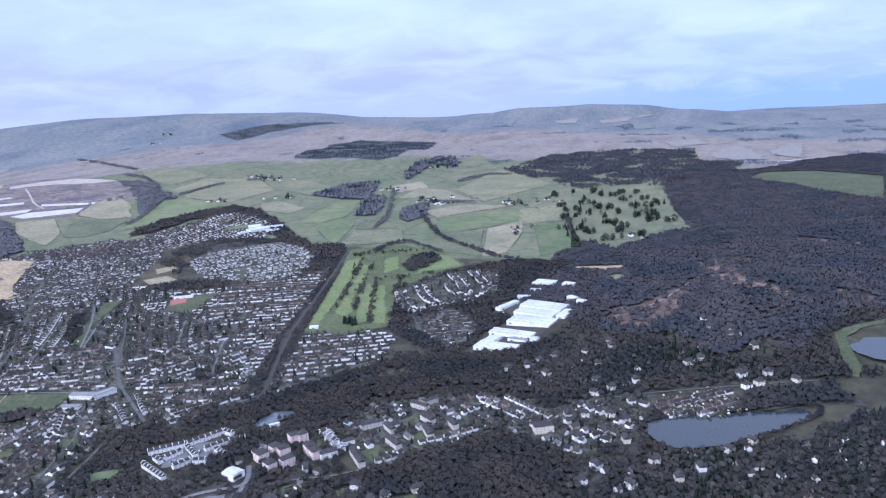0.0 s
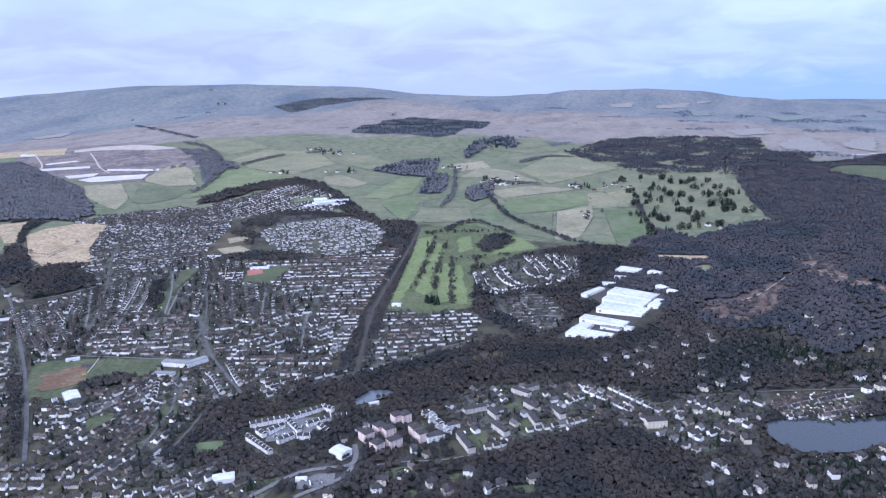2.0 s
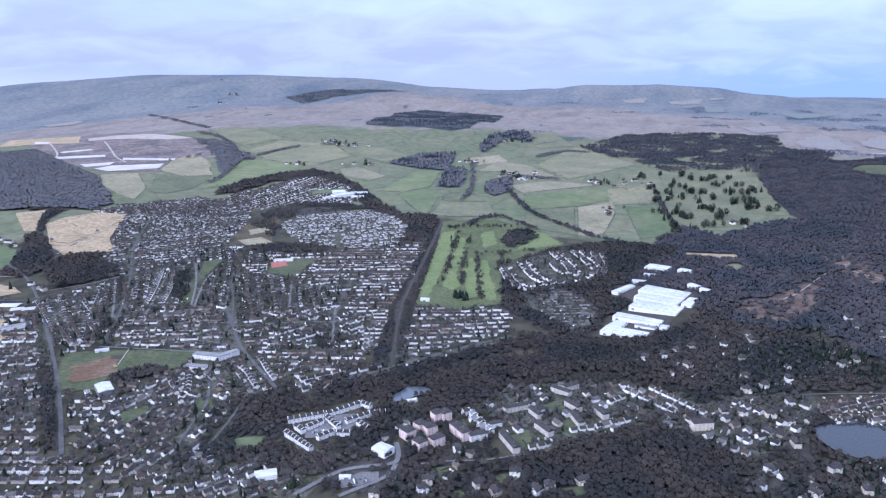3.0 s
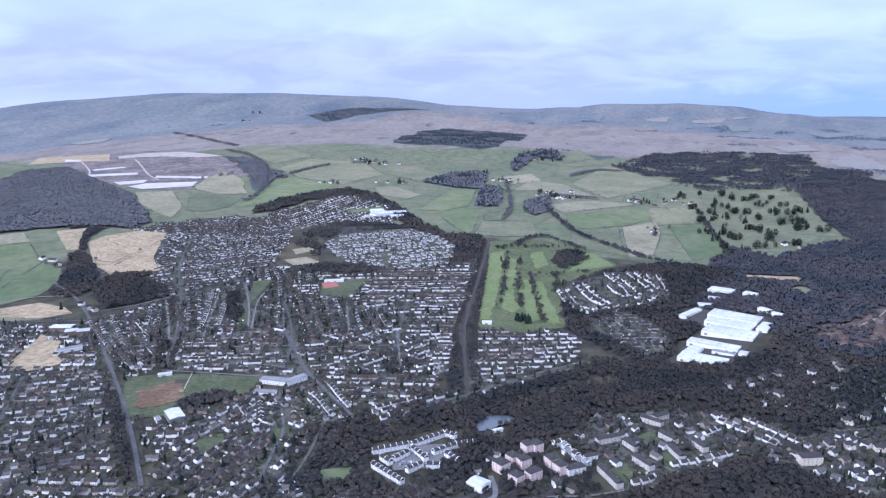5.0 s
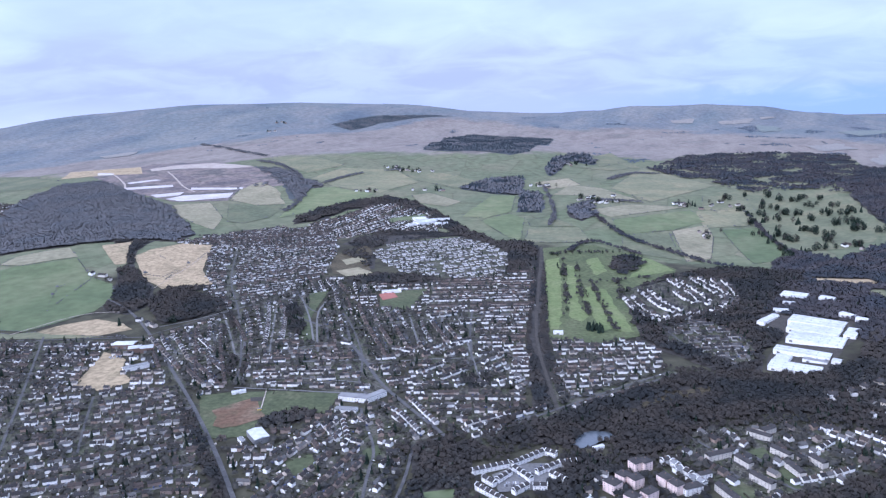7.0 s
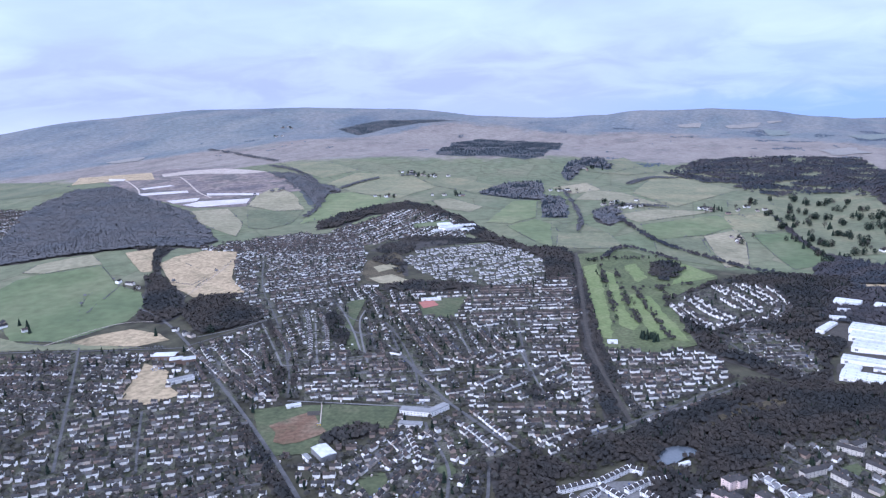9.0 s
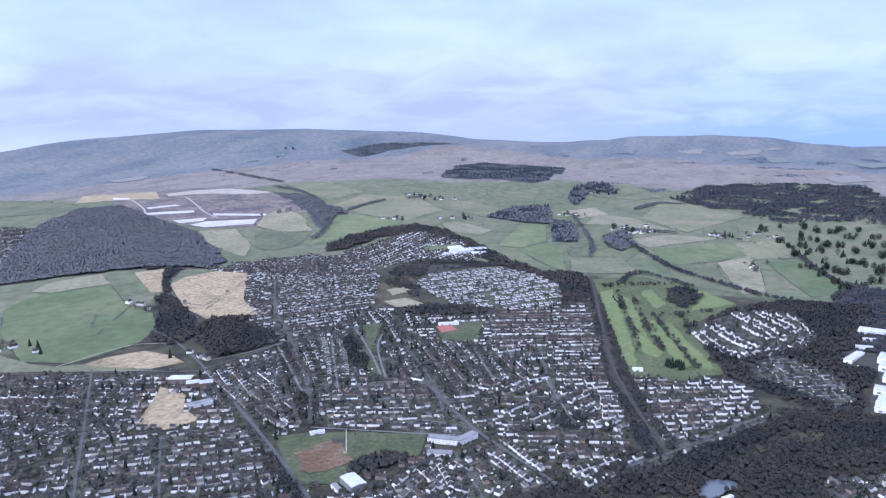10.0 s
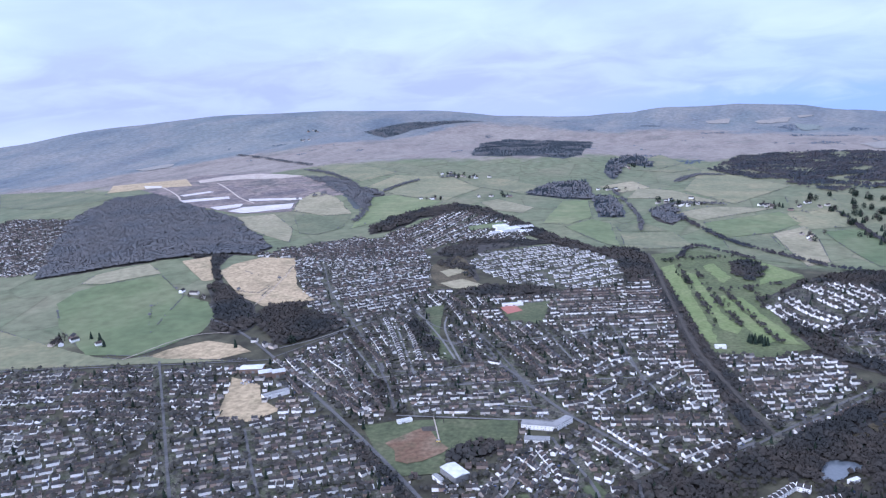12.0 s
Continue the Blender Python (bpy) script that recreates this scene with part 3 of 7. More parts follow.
YARD = [(-203, 745), (-180, 736), (-150, 741), (-142, 775), (-134, 800), (-126, 826), (-112, 848), (-112, 896), (-127, 912), (-170, 925), (-196, 938), (-214, 925), (-196, 890), (-182, 865), (-184, 820), (-200, 790)]
FIELDS = [  # name, material, lift, polygon, label
    ("training_court", M_BALLAST, 0.75, [(-651, 538), (-646, 530), (-635, 534), (-640, 543)], "small dark fenced training court"),
    ("heath", M_HEATH, 0.3, [(-80, 850), (-65, 879), (-34, 885), (-8, 926), (15, 935), (19, 890), (5, 843), (-19, 804), (-53, 813)], "russet bracken clearing among bare woods"),
    # matte pale colour stands in for the sky reflected off this water
    ("loch", M_PALE, 1.2, [(273, 2398), (331, 2436), (427, 2511), (363, 2445)], "pale strip of far water"),
    ("heath", M_HEATH, 0.3, [(-14, 935), (10, 946), (38, 921), (9, 907)], "russet heather patch in the woods"),
    ("heath", M_HEATH, 0.3, [(45, 999), (94, 1025), (122, 951), (146, 918), (131, 897), (83, 928)], "russet heather patch in the woods"),
    ("heath", M_HEATH, 0.3, [(30, 1103), (84, 1136), (131, 1104), (94, 1030), (60, 1010), (40, 1050)], "red-brown heath with sandy paths"),
    ("field", M_STRAW, 0.3, [(-140, 1142), (-66, 1127), (-56, 1084), (-96, 1081), (-130, 1100)], "straw-coloured field at the wood's edge"),
    ("field", M_GRASS_DULL, 0.3, [(-84, 1043), (-63, 1056), (-46, 1012), (-68, 1002)], "small green clearing"),
    ("field", M_TURF, 0.3, [(184, 1897), (226, 2002), (357, 2096), (500, 2016), (408, 1632), (369, 1662), (300, 1746), (220, 1836)], "pale green hilltop pasture"),
    ("meadow", M_MARSH, 0.3, [(-325, 612), (-301, 650), (-279, 677), (-251, 692), (-248, 670), (-276, 643), (-297, 615), (-314, 600)], "brown marshy meadow in the valley"),
    ("dam", M_TURF, 0.5, [(162, 796), (184, 818), (218, 840), (215, 828), (190, 812), (172, 786), (169, 750), (172, 714), (164, 697), (157, 699), (157, 739)], "curved grass reservoir dam"),
    ("heath", M_HEATH, 0.3, [(193, 1301), (238, 1273), (281, 1252), (276, 1207), (220, 1215)], "tawny clearing on the wooded hill"),
    ("heath", M_HEATH, 0.3, [(179, 940), (223, 926), (224, 878), (192, 886)], "russet clearing on the wooded hill"),
    ("field", M_GRASS_DULL, 0.25, [(-1300, 648), (-1179, 620), (-1090, 605), (-1049, 608), (-1034, 622), (-924, 639), (-889, 655), (-966, 622), (-1053, 588), (-1250, 508), (-1340, 560)], "dull green field beside the road"),
    ("field", M_STRAW, 0.4, [(-842, 508), (-892, 598), (-851, 588), (-824, 554), (-793, 538), (-808, 509)], "bare tawny plot beside shops"),
    ("golf_course", M_GOLFROUGH, 0.25, [(-536, 1190), (-466, 1276), (-391, 1225), (-326, 1106), (-379, 995), (-331, 828), (-369, 785), (-426, 785), (-470, 950)], "golf course rough between fairways"),
    ("field", M_TURF, 0.4, [(-692, 894), (-633, 928), (-619, 833), (-661, 828)], "school sports green in the town"),
    ("sports_court", M_RED, 0.7, [(-690, 884), (-676, 903), (-657, 878), (-671, 860)], "red rubber sports court on the green"),
    ("park", M_MARSH, 0.3, [(-868, 1089), (-850, 1170), (-815, 1110), (-790, 1050), (-760, 998), (-765, 960), (-812, 972), (-845, 1020)], "rough brown-green park inside the town"),
    ("park", M_BLEACH, 0.6, [(-814, 985), (-789, 1014), (-750, 990), (-746, 965), (-785, 962)], "worn tawny open ground"),
    ("park", M_BLEACH, 0.6, [(-839, 1051), (-824, 1085), (-799, 1055), (-816, 1021)], "worn tawny open ground"),
    ("car_park", M_KERBROAD, 0.35, [(-328, 404), (-318, 418), (-306, 424), (-303, 416), (-312, 402), (-322, 396)], "grey asphalt car park inside a road loop"),
    ("parking_court", M_KERBROAD, 0.4, [(-392, 470), (-375, 492), (-352, 500), (-345, 480), (-360, 458), (-380, 448)], "asphalt parking court between white terraces"),
    ("green", M_TURF, 0.4, [(-787, 863), (-767, 888), (-747, 823), (-725, 763), (-683, 702), (-693, 687), (-729, 742), (-749, 800)], "narrow green strip lined by dark trees"),
    ("playing_field", M_TURF, 0.4, [(-703, 529), (-678, 544), (-639, 558), (-616, 504), (-600, 470), (-640, 452)], "rough green playing field"),
    ("ash_pitch", M_ASH, 0.7, [(-668, 506), (-652, 531), (-640, 530), (-618, 503), (-617, 494), (-638, 474), (-647, 476)], "worn red ash football pitch"),
    ("playing_field", M_TURF, 0.42, [(-639, 558), (-574, 570), (-563, 529), (-585, 523), (-604, 495), (-618, 508)], "mown green football field beside a school"),
    ("field", M_GRASS, 0.4, [(-920, 1402), (-857, 1468), (-853, 1398), (-901, 1361)], "green pitch beside a white school"),
    ("factory_yard", M_BALLAST, 0.3, YARD, "dark asphalt yard round the factory"),
    ("lawn", M_TURF, 0.4, [(-275, 433), (-263, 439), (-252, 438), (-263, 428)], "green lawn among houses and trees"),
    ("lawn", M_TURF, 0.4, [(-253, 413), (-244, 421), (-237, 413), (-247, 409)], "green lawn among houses and trees"),
    ("lawn", M_TURF, 0.4, [(-226, 447), (-217, 454), (-208, 448), (-218, 440)], "green lawn among houses and trees"),
    ("lawn", M_TURF, 0.4, [(-183, 444), (-169, 452), (-165, 443), (-177, 436)], "green lawn among houses and trees"),
    ("lawn", M_TURF, 0.4, [(-220, 562), (-208, 573), (-202, 562), (-211, 551)], "green lawn between flats"),
    ("lawn", M_TURF, 0.4, [(-204, 528), (-195, 546), (-185, 537), (-192, 521)], "green lawn between flats"),
    ("lawn", M_TURF, 0.4, [(-234, 503), (-224, 515), (-212, 503), (-219, 488)], "green lawn between flats"),
    ("lawn", M_TURF, 0.4, [(-275, 439), (-261, 447), (-249, 440), (-262, 430)], "green lawn beside houses"),
    ("lawn", M_TURF, 0.4, [(-229, 444), (-217, 448), (-210, 441), (-225, 435)], "green lawn at the wood's edge"),
    ("lawn", M_TURF, 0.4, [(-193, 529), (-182, 541), (-177, 526), (-192, 513)], "green lawn beside flats"),
    ("lawn", M_TURF, 0.4, [(-279, 525), (-267, 503), (-272, 501)], "grass beside white houses"),
    ("lawn", M_TURF, 0.4, [(-549, 441), (-538, 459), (-521, 440), (-533, 423)], "green back gardens"),
    ("lawn", M_TURF, 0.4, [(-501, 475), (-492, 487), (-478, 467), (-488, 460)], "green back gardens"),
    ("field", M_GRASS, 0.4, [(-432, 430), (-412, 442), (-402, 428), (-420, 416)], "small green field in the trees"),
    ("field", M_GRASS_DULL, 0.35, [(-2765, 1793), (-2631, 1815), (-2430, 1798), (-1966, 1539), (-2016, 1461), (-2162, 1425), (-2420, 1524)], "pale green field beyond the wood"),
    ("field", M_FARTAN, 1.2, [(-2625, 2276), (-2538, 2402), (-2453, 2273), (-2546, 2224)], "pale upland field under the ridge"),
    ("field", M_STRAW, 0.35, [(-2338, 1875), (-2052, 1899), (-1866, 1705), (-2143, 1661)], "tan rough field beyond the wood"),
    ("field", M_GRASS, 0.35, [(-781, 1459), (-798, 1714), (-743, 1738), (-695, 1540), (-728, 1458)], "bright green pasture"),
    ("field", M_GRASS, 0.35, [(-728, 1433), (-692, 1520), (-647, 1474), (-589, 1236), (-638, 1302)], "deep green pasture bounded by hedges"),
    ("field", M_GRASS_DULL, 0.35, [(-641, 1471), (-584, 1492), (-530, 1427), (-613, 1397)], "dull green pasture bounded by hedges"),
    ("field", M_GRASS_DULL, 0.35, [(-613, 1385), (-524, 1420), (-472, 1300), (-544, 1242), (-582, 1238)], "green pasture bounded by hedges"),
    ("field", M_BLEACH, 0.35, [(-975, 1639), (-951, 1694), (-841, 1620), (-849, 1554), (-925, 1569)], "bleached grass field"),
    ("field", M_BLEACH, 0.35, [(-755, 1950), (-683, 2056), (-626, 1945), (-683, 1855)], "straw-coloured rough pasture"),
    ("field", M_BLEACH, 0.35, [(-652, 1933), (-567, 1902), (-457, 1754), (-491, 1716), (-587, 1778), (-657, 1773)], "straw-coloured rough pasture"),
    ("field", M_BLEACH, 0.35, [(-540, 1599), (-466, 1689), (-344, 1700), (-481, 1541)], "long bleached grass field"),
    ("field", M_GRASS, 0.35, [(-474, 1517), (-334, 1671), (-296, 1579), (-349, 1476), (-444, 1391)], "green pasture on a slope"),
    ("field", M_GRASS_DULL, 0.35, [(-434, 1379), (-359, 1460), (-316, 1236), (-413, 1248)], "dull green pasture with a gully"),
    ("field", M_BLEACH, 0.35, [(-352, 1463), (-294, 1546), (-277, 1446), (-274, 1273), (-309, 1227)], "tawny strip of rough grass on the slope"),
    ("field", M_GRASS_DULL, 0.35, [(-322, 1665), (-231, 1715), (-193, 1580), (-297, 1515)], "olive green pasture"),
    ("field", M_GRASS, 0.35, [(-265, 1513), (-191, 1559), (-148, 1313), (-209, 1252)], "green pasture on a slope"),
    ("field", M_GRASS_DULL, 0.35, [(-715, 2548), (-685, 2785), (-589, 2543), (-646, 2332)], "pale green hill pasture"),
    ("field", M_GRASS_DULL, 0.35, [(-729, 2270), (-600, 2271), (-529, 2393), (-589, 2543), (-645, 2316)], "pale green hill pasture"),
    ("field", M_GRASS_DULL, 0.35, [(-1197, 2032), (-1023, 2023), (-910, 1937), (-916, 1793), (-1057, 1876)], "green pasture below the moor"),
    ("field", M_GRASS_DULL, 0.35, [(-1362, 1996), (-1194, 2024), (-1050, 1857), (-1063, 1645), (-1221, 1695), (-1357, 1803)], "green pasture with a farm"),
    ("field", M_GRASS, 0.35, [(-1253, 1634), (-1217, 1688), (-1062, 1624), (-1110, 1459), (-1158, 1341), (-1202, 1476)], "smooth green pasture on a slope"),
    ("field", M_GRASS_DULL, 0.35, [(-1729, 2139), (-1578, 2193), (-1383, 2040), (-1412, 1875), (-1529, 1954)], "upland green pasture"),
    ("field", M_GRASS_DULL, 0.35, [(-521, 2397), (-387, 2159), (-297, 2011), (-422, 1730), (-468, 1794), (-541, 1904)], "dull green pasture under the park wood"),
    ("field", M_GRASS_DULL, 0.35, [(-317, 1838), (-233, 1881), (-205, 1718), (-271, 1663), (-311, 1695)], "green pasture beside the park"),
    # fields across the valley use the haze-coloured grasses
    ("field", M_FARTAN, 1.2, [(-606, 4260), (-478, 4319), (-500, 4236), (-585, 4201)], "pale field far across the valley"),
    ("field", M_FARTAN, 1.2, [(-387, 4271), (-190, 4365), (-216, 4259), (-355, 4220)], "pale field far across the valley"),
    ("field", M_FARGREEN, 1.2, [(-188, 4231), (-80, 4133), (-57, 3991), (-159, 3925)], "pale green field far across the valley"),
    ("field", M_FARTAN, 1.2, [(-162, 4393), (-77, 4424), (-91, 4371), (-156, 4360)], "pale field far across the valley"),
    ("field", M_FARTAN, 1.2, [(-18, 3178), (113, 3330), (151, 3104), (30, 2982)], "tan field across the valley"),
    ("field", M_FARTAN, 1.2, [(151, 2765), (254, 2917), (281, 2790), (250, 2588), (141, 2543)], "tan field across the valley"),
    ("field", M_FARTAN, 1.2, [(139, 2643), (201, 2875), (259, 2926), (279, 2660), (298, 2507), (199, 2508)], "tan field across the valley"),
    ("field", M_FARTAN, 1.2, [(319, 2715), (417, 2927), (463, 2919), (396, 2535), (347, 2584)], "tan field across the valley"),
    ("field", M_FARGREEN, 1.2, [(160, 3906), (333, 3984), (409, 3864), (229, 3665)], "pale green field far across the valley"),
    ("quarry", M_MUD, 0.2, [(-2147, 1755), (-2043, 1811), (-2078, 1983), (-1831, 1983), (-1620, 1912), (-1453, 1787), (-1338, 1644), (-1440, 1595), (-1376, 1457), (-1467, 1377), (-1578, 1418), (-1752, 1482)], "brown worked ground of a quarry"),
    ("spoil", M_TRACK, 0.6, [(-1944, 1823), (-1912, 1917), (-1820, 1967), (-1627, 1923), (-1665, 1859), (-1787, 1836), (-1831, 1812), (-1882, 1760)], "pale scraped spoil in the quarry"),
    ("settling_bed", M_PALE, 0.9, [(-1776, 1553), (-1737, 1618), (-1714, 1612), (-1754, 1540)], "flat pale settling bed in the quarry"),
    ("settling_bed", M_PALE, 0.9, [(-1729, 1487), (-1634, 1566), (-1612, 1542), (-1700, 1463)], "flat pale settling bed in the quarry"),
    ("settling_bed", M_PALE, 0.9, [(-1584, 1430), (-1536, 1493), (-1515, 1453), (-1543, 1405)], "flat pale settling bed in the quarry"),
    ("settling_bed", M_PALE, 0.9, [(-1508, 1397), (-1507, 1454), (-1423, 1542), (-1394, 1484), (-1459, 1388)], "flat pale settling bed in the quarry"),
    ("settling_bed", M_PALE, 0.9, [(-1564, 1554), (-1441, 1609), (-1428, 1588), (-1542, 1529)], "flat pale settling bed in the quarry"),
    ("settling_bed", M_PALE, 0.9, [(-2104, 1769), (-1990, 1723), (-1958, 1681), (-2027, 1694)], "flat pale settling bed in the quarry"),
    ("parkland", M_GRASS_DULL, 0.25, [(-285, 1904), (-232, 1709), (-200, 1530), (-167, 1389), (-120, 1367), (-50, 1392), (5, 1485), (-5, 1645), (-13, 1776), (-47, 1912), (-114, 2020), (-213, 2048)], "parkland grass dotted with dark trees"),
    ("golf_course", M_GOLFROUGH, 0.25, [(-454, 1149), (-449, 1225), (-399, 1264), (-321, 1160), (-319, 1136), (-351, 1088), (-385, 1047), (-421, 1066)], "golf course rough on a rise"),
    ("fairway", M_FAIRWAY, 0.5, [(-513, 1116), (-497, 1141), (-465, 1016), (-439, 902), (-423, 819), (-433, 812), (-461, 909)], "long bright green mown fairway"),
    ("fairway", M_FAIRWAY, 0.5, [(-478, 1107), (-464, 1097), (-445, 1024), (-420, 923), (-401, 879), (-403, 853), (-419, 863), (-446, 964)], "bright green mown fairway"),
    ("fairway", M_FAIRWAY, 0.5, [(-432, 984), (-422, 1007), (-391, 923), (-364, 842), (-375, 828), (-401, 896)], "bright green mown fairway"),
    ("fairway", M_FAIRWAY, 0.5, [(-415, 1000), (-400, 998), (-364, 906), (-340, 837), (-355, 835), (-381, 900)], "broad bright green fairway"),
    ("fairway", M_FAIRWAY, 0.5, [(-457, 1149), (-442, 1176), (-416, 1097), (-425, 1066)], "short green fairway by a copse"),
    ("fairway", M_FAIRWAY, 0.5, [(-394, 1216), (-366, 1218), (-321, 1152), (-353, 1104), (-381, 1068), (-368, 1148)], "green fairway on a rise"),
    ("field", M_GRASS, 0.3, [(-1322, 759), (-1338, 807), (-1325, 837), (-1281, 873), (-1259, 903), (-1170, 844), (-1106, 824), (-1048, 769), (-1025, 712), (-1034, 655), (-1043, 621), (-1105, 607), (-1232, 680)], "smooth green hill pasture"),
    ("field", M_BLEACH, 0.5, [(-1361, 838), (-1371, 878), (-1346, 913), (-1322, 944), (-1264, 909), (-1287, 879), (-1319, 843)], "strip of dry grass on the hill crest"),
    ("field", M_STRAW, 0.35, [(-1282, 978), (-1266, 1036), (-1170, 917), (-1183, 906)], "straw-coloured field by the wood"),
    ("field", M_STRAW, 0.35, [(-1188, 956), (-1199, 1007), (-1186, 1074), (-1129, 1086), (-1024, 928), (-954, 866), (-1014, 826), (-1087, 868)], "straw-coloured hill field crossed by a track"),
    ("field", M_STRAW, 0.35, [(-1029, 624), (-1019, 658), (-995, 688), (-949, 684), (-920, 670), (-943, 639), (-1002, 623)], "long straw-coloured field"),
    ("field", M_BLEACH, 0.35, [(-1443, 1346), (-1394, 1414), (-1269, 1298), (-1213, 1197), (-1288, 1228), (-1359, 1267)], "tawny field beside the wood"),
    ("knoll", M_BLEACH, 0.3, [(-1374, 1458), (-1435, 1589), (-1446, 1698), (-1340, 1608), (-1229, 1478), (-1278, 1443)], "rounded tawny grass knoll"),
    ("field", M_GRASS_DULL, 0.3, [(-1347, 1422), (-1276, 1440), (-1223, 1468), (-1178, 1338), (-1197, 1272), (-1236, 1270)], "dull green field under a knoll"),
]
for nm, ma, lift, poly, lab in FIELDS:
    big = max(abs(p[1]) for p in poly) > 1400
    drape(nm, poly, ma, lift, 34 if ma in (M_FARTAN, M_FARGREEN) else 26 if big else 10 if nm == "fairway" else 14, 5.5 if nm in ("heath", "meadow", "parkland") else 2.5 if nm in ("ash_pitch", "knoll") else 7.0 if ma in (M_FARTAN, M_FARGREEN) else 1.2 if nm == "fairway" else 2.0 if nm in ("quarry", "parkland") else 0.6, "structure", lab, "field" if nm != "fairway" else "fairway")

ROADS = [  # width, polyline, material
    (6.0, [(-753, 771), (-664, 728), (-603, 669), (-548, 602), (-502, 563), (-446, 516)], M_ROAD, "main road through the town"),
    (6.5, [(-540, 1196), (-482, 950), (-441, 775), (-371, 590)], M_BALLAST, "straight grey railway track bed between trees"),
    (5.0, [(-432, 505), (-403, 548), (-372, 595), (-290, 718)], M_ROAD, "road along the valley's edge"),
    (4.0, [(-803, 859), (-733, 782), (-704, 810), (-640, 726), (-593, 656), (-567, 589), (-530, 564)], M_ROAD, "winding town street"),
    (6.0, [(-1051, 761), (-972, 724), (-889, 665), (-756, 559), (-689, 504), (-608, 434), (-540, 370)], M_ROAD, "tree-lined main road"),
    (4.5, [(-884, 658), (-865, 710), (-843, 779), (-805, 899)], M_ROAD, "town street"),
    (5.0, [(-1004, 614), (-782, 380)], M_ROAD, "straight estate road"),
    (4.5, [(-801, 495), (-757, 443), (-719, 400)], M_ROAD, "estate road"),
    (4.5, [(-1057, 1063), (-938, 883), (-843, 779), (-724, 624), (-688, 564)], M_ROAD, "long town street"),
    (5.0, [(-1250, 500), (-1053, 581), (-966, 616), (-880, 653)], M_ROAD, "road at the town's edge"),
    (4.5, [(-353, 965), (-314, 870), (-279, 805)], M_ROAD, "estate road"),
    (4.5, [(-261, 573), (-221, 535), (-185, 513)], M_ROAD, "estate road"),
    (5.0, [(-466, 408), (-480, 444), (-490, 478), (-530, 531), (-539, 546)], M_ROAD, "town street"),
    (5.0, [(-444, 415), (-452, 453), (-466, 495), (-446, 516)], M_ROAD, "town street"),
    (3.4, [(-108, 594), (-63, 627), (-16, 647), (50, 666), (140, 690)], M_ROAD, "road along the lake"),
    (9.0, [(-1817, 1756), (-1672, 1629), (-1590, 1554), (-1515, 1509)], M_TRACK, "pale quarry haul track"),
    (8.0, [(-1963, 1693), (-1836, 1591), (-1763, 1532), (-1716, 1482)], M_TRACK, "pale quarry haul track"),
    (4.5, [(-483, 684), (-524, 792), (-560, 914)], M_ROAD, "town street"),
    (4.5, [(-366, 972), (-326, 886), (-284, 915), (-247, 940), (-233, 999), (-259, 1101)], M_ROAD, "curved estate crescent"),
    (3.0, [(-1050, 606), (-1034, 700), (-990, 720)], M_TRACK, "pale farm track"),
    (2.0, [(-649, 561), (-627, 520)], M_TRACK, "pale footpath between playing fields"),
    (2.4, [(-20, 880), (0, 905), (40, 1000), (70, 1050), (110, 1110)], M_TRACK, "sandy path over the heath"),
    (2.4, [(60, 1010), (100, 960), (140, 910)], M_TRACK, "sandy path over the heath"),
    (6.5, [(-311, 464), (-302, 449), (-299, 436), (-313, 429), (-331, 418), (-339, 402), (-348, 379)], M_KERBROAD, "grey road curving past a hall"),
    (6.0, [(-299, 436), (-297, 422), (-304, 409), (-312, 398), (-319, 387)], M_KERBROAD, "grey road curving past a car park"),
    (3.5, [(-282, 442), (-263, 453), (-240, 461), (-215, 480), (-189, 495)], M_KERBROAD, "narrow road beside a railing"),
(4.6, [(-847, 752), (-782, 681), (-734, 626)], M_KERBROAD, "pale residential street"),
    (4.6, [(-798, 799), (-743, 709), (-707, 650)], M_KERBROAD, "pale residential street"),
    (4.6, [(-744, 836), (-732, 793), (-691, 723), (-654, 664)], M_KERBROAD, "pale residential street"),
    (4.6, [(-817, 619), (-775, 618), (-738, 633), (-713, 648), (-680, 673), (-640, 701)], M_KERBROAD, "pale residential street"),
    (4.6, [(-698, 618), (-650, 634), (-588, 658)], M_KERBROAD, "pale residential street"),
    (4.6, [(-677, 577), (-633, 594), (-564, 600)], M_KERBROAD, "pale residential street"),
    (4.6, [(-682, 554), (-641, 561), (-575, 571), (-542, 578)], M_KERBROAD, "pale residential street"),
    (4.6, [(-894, 687), (-866, 725), (-848, 774), (-820, 811), (-781, 864)], M_KERBROAD, "pale residential street"),
    (4.6, [(-613, 815), (-595, 783), (-563, 727)], M_KERBROAD, "pale residential street"),
    (4.6, [(-511, 745), (-480, 682), (-455, 632)], M_KERBROAD, "pale residential street"),
    (4.6, [(-745, 651), (-691, 659), (-620, 690)], M_KERBROAD, "pale residential street"),
    (4.6, [(-650, 757), (-597, 793), (-489, 843)], M_KERBROAD, "pale residential street"),
    (4.6, [(-583, 647), (-535, 674), (-478, 696)], M_KERBROAD, "pale residential street"),
    (4.6, [(-633, 941), (-581, 846), (-558, 788)], M_KERBROAD, "pale residential street"),
    (4.6, [(-787, 844), (-723, 762), (-676, 691)], M_KERBROAD, "pale residential street"),
    (1.6, [(-1028, 825), (-1049, 899), (-1087, 1009)], M_TRACK, "thin field track"),
]


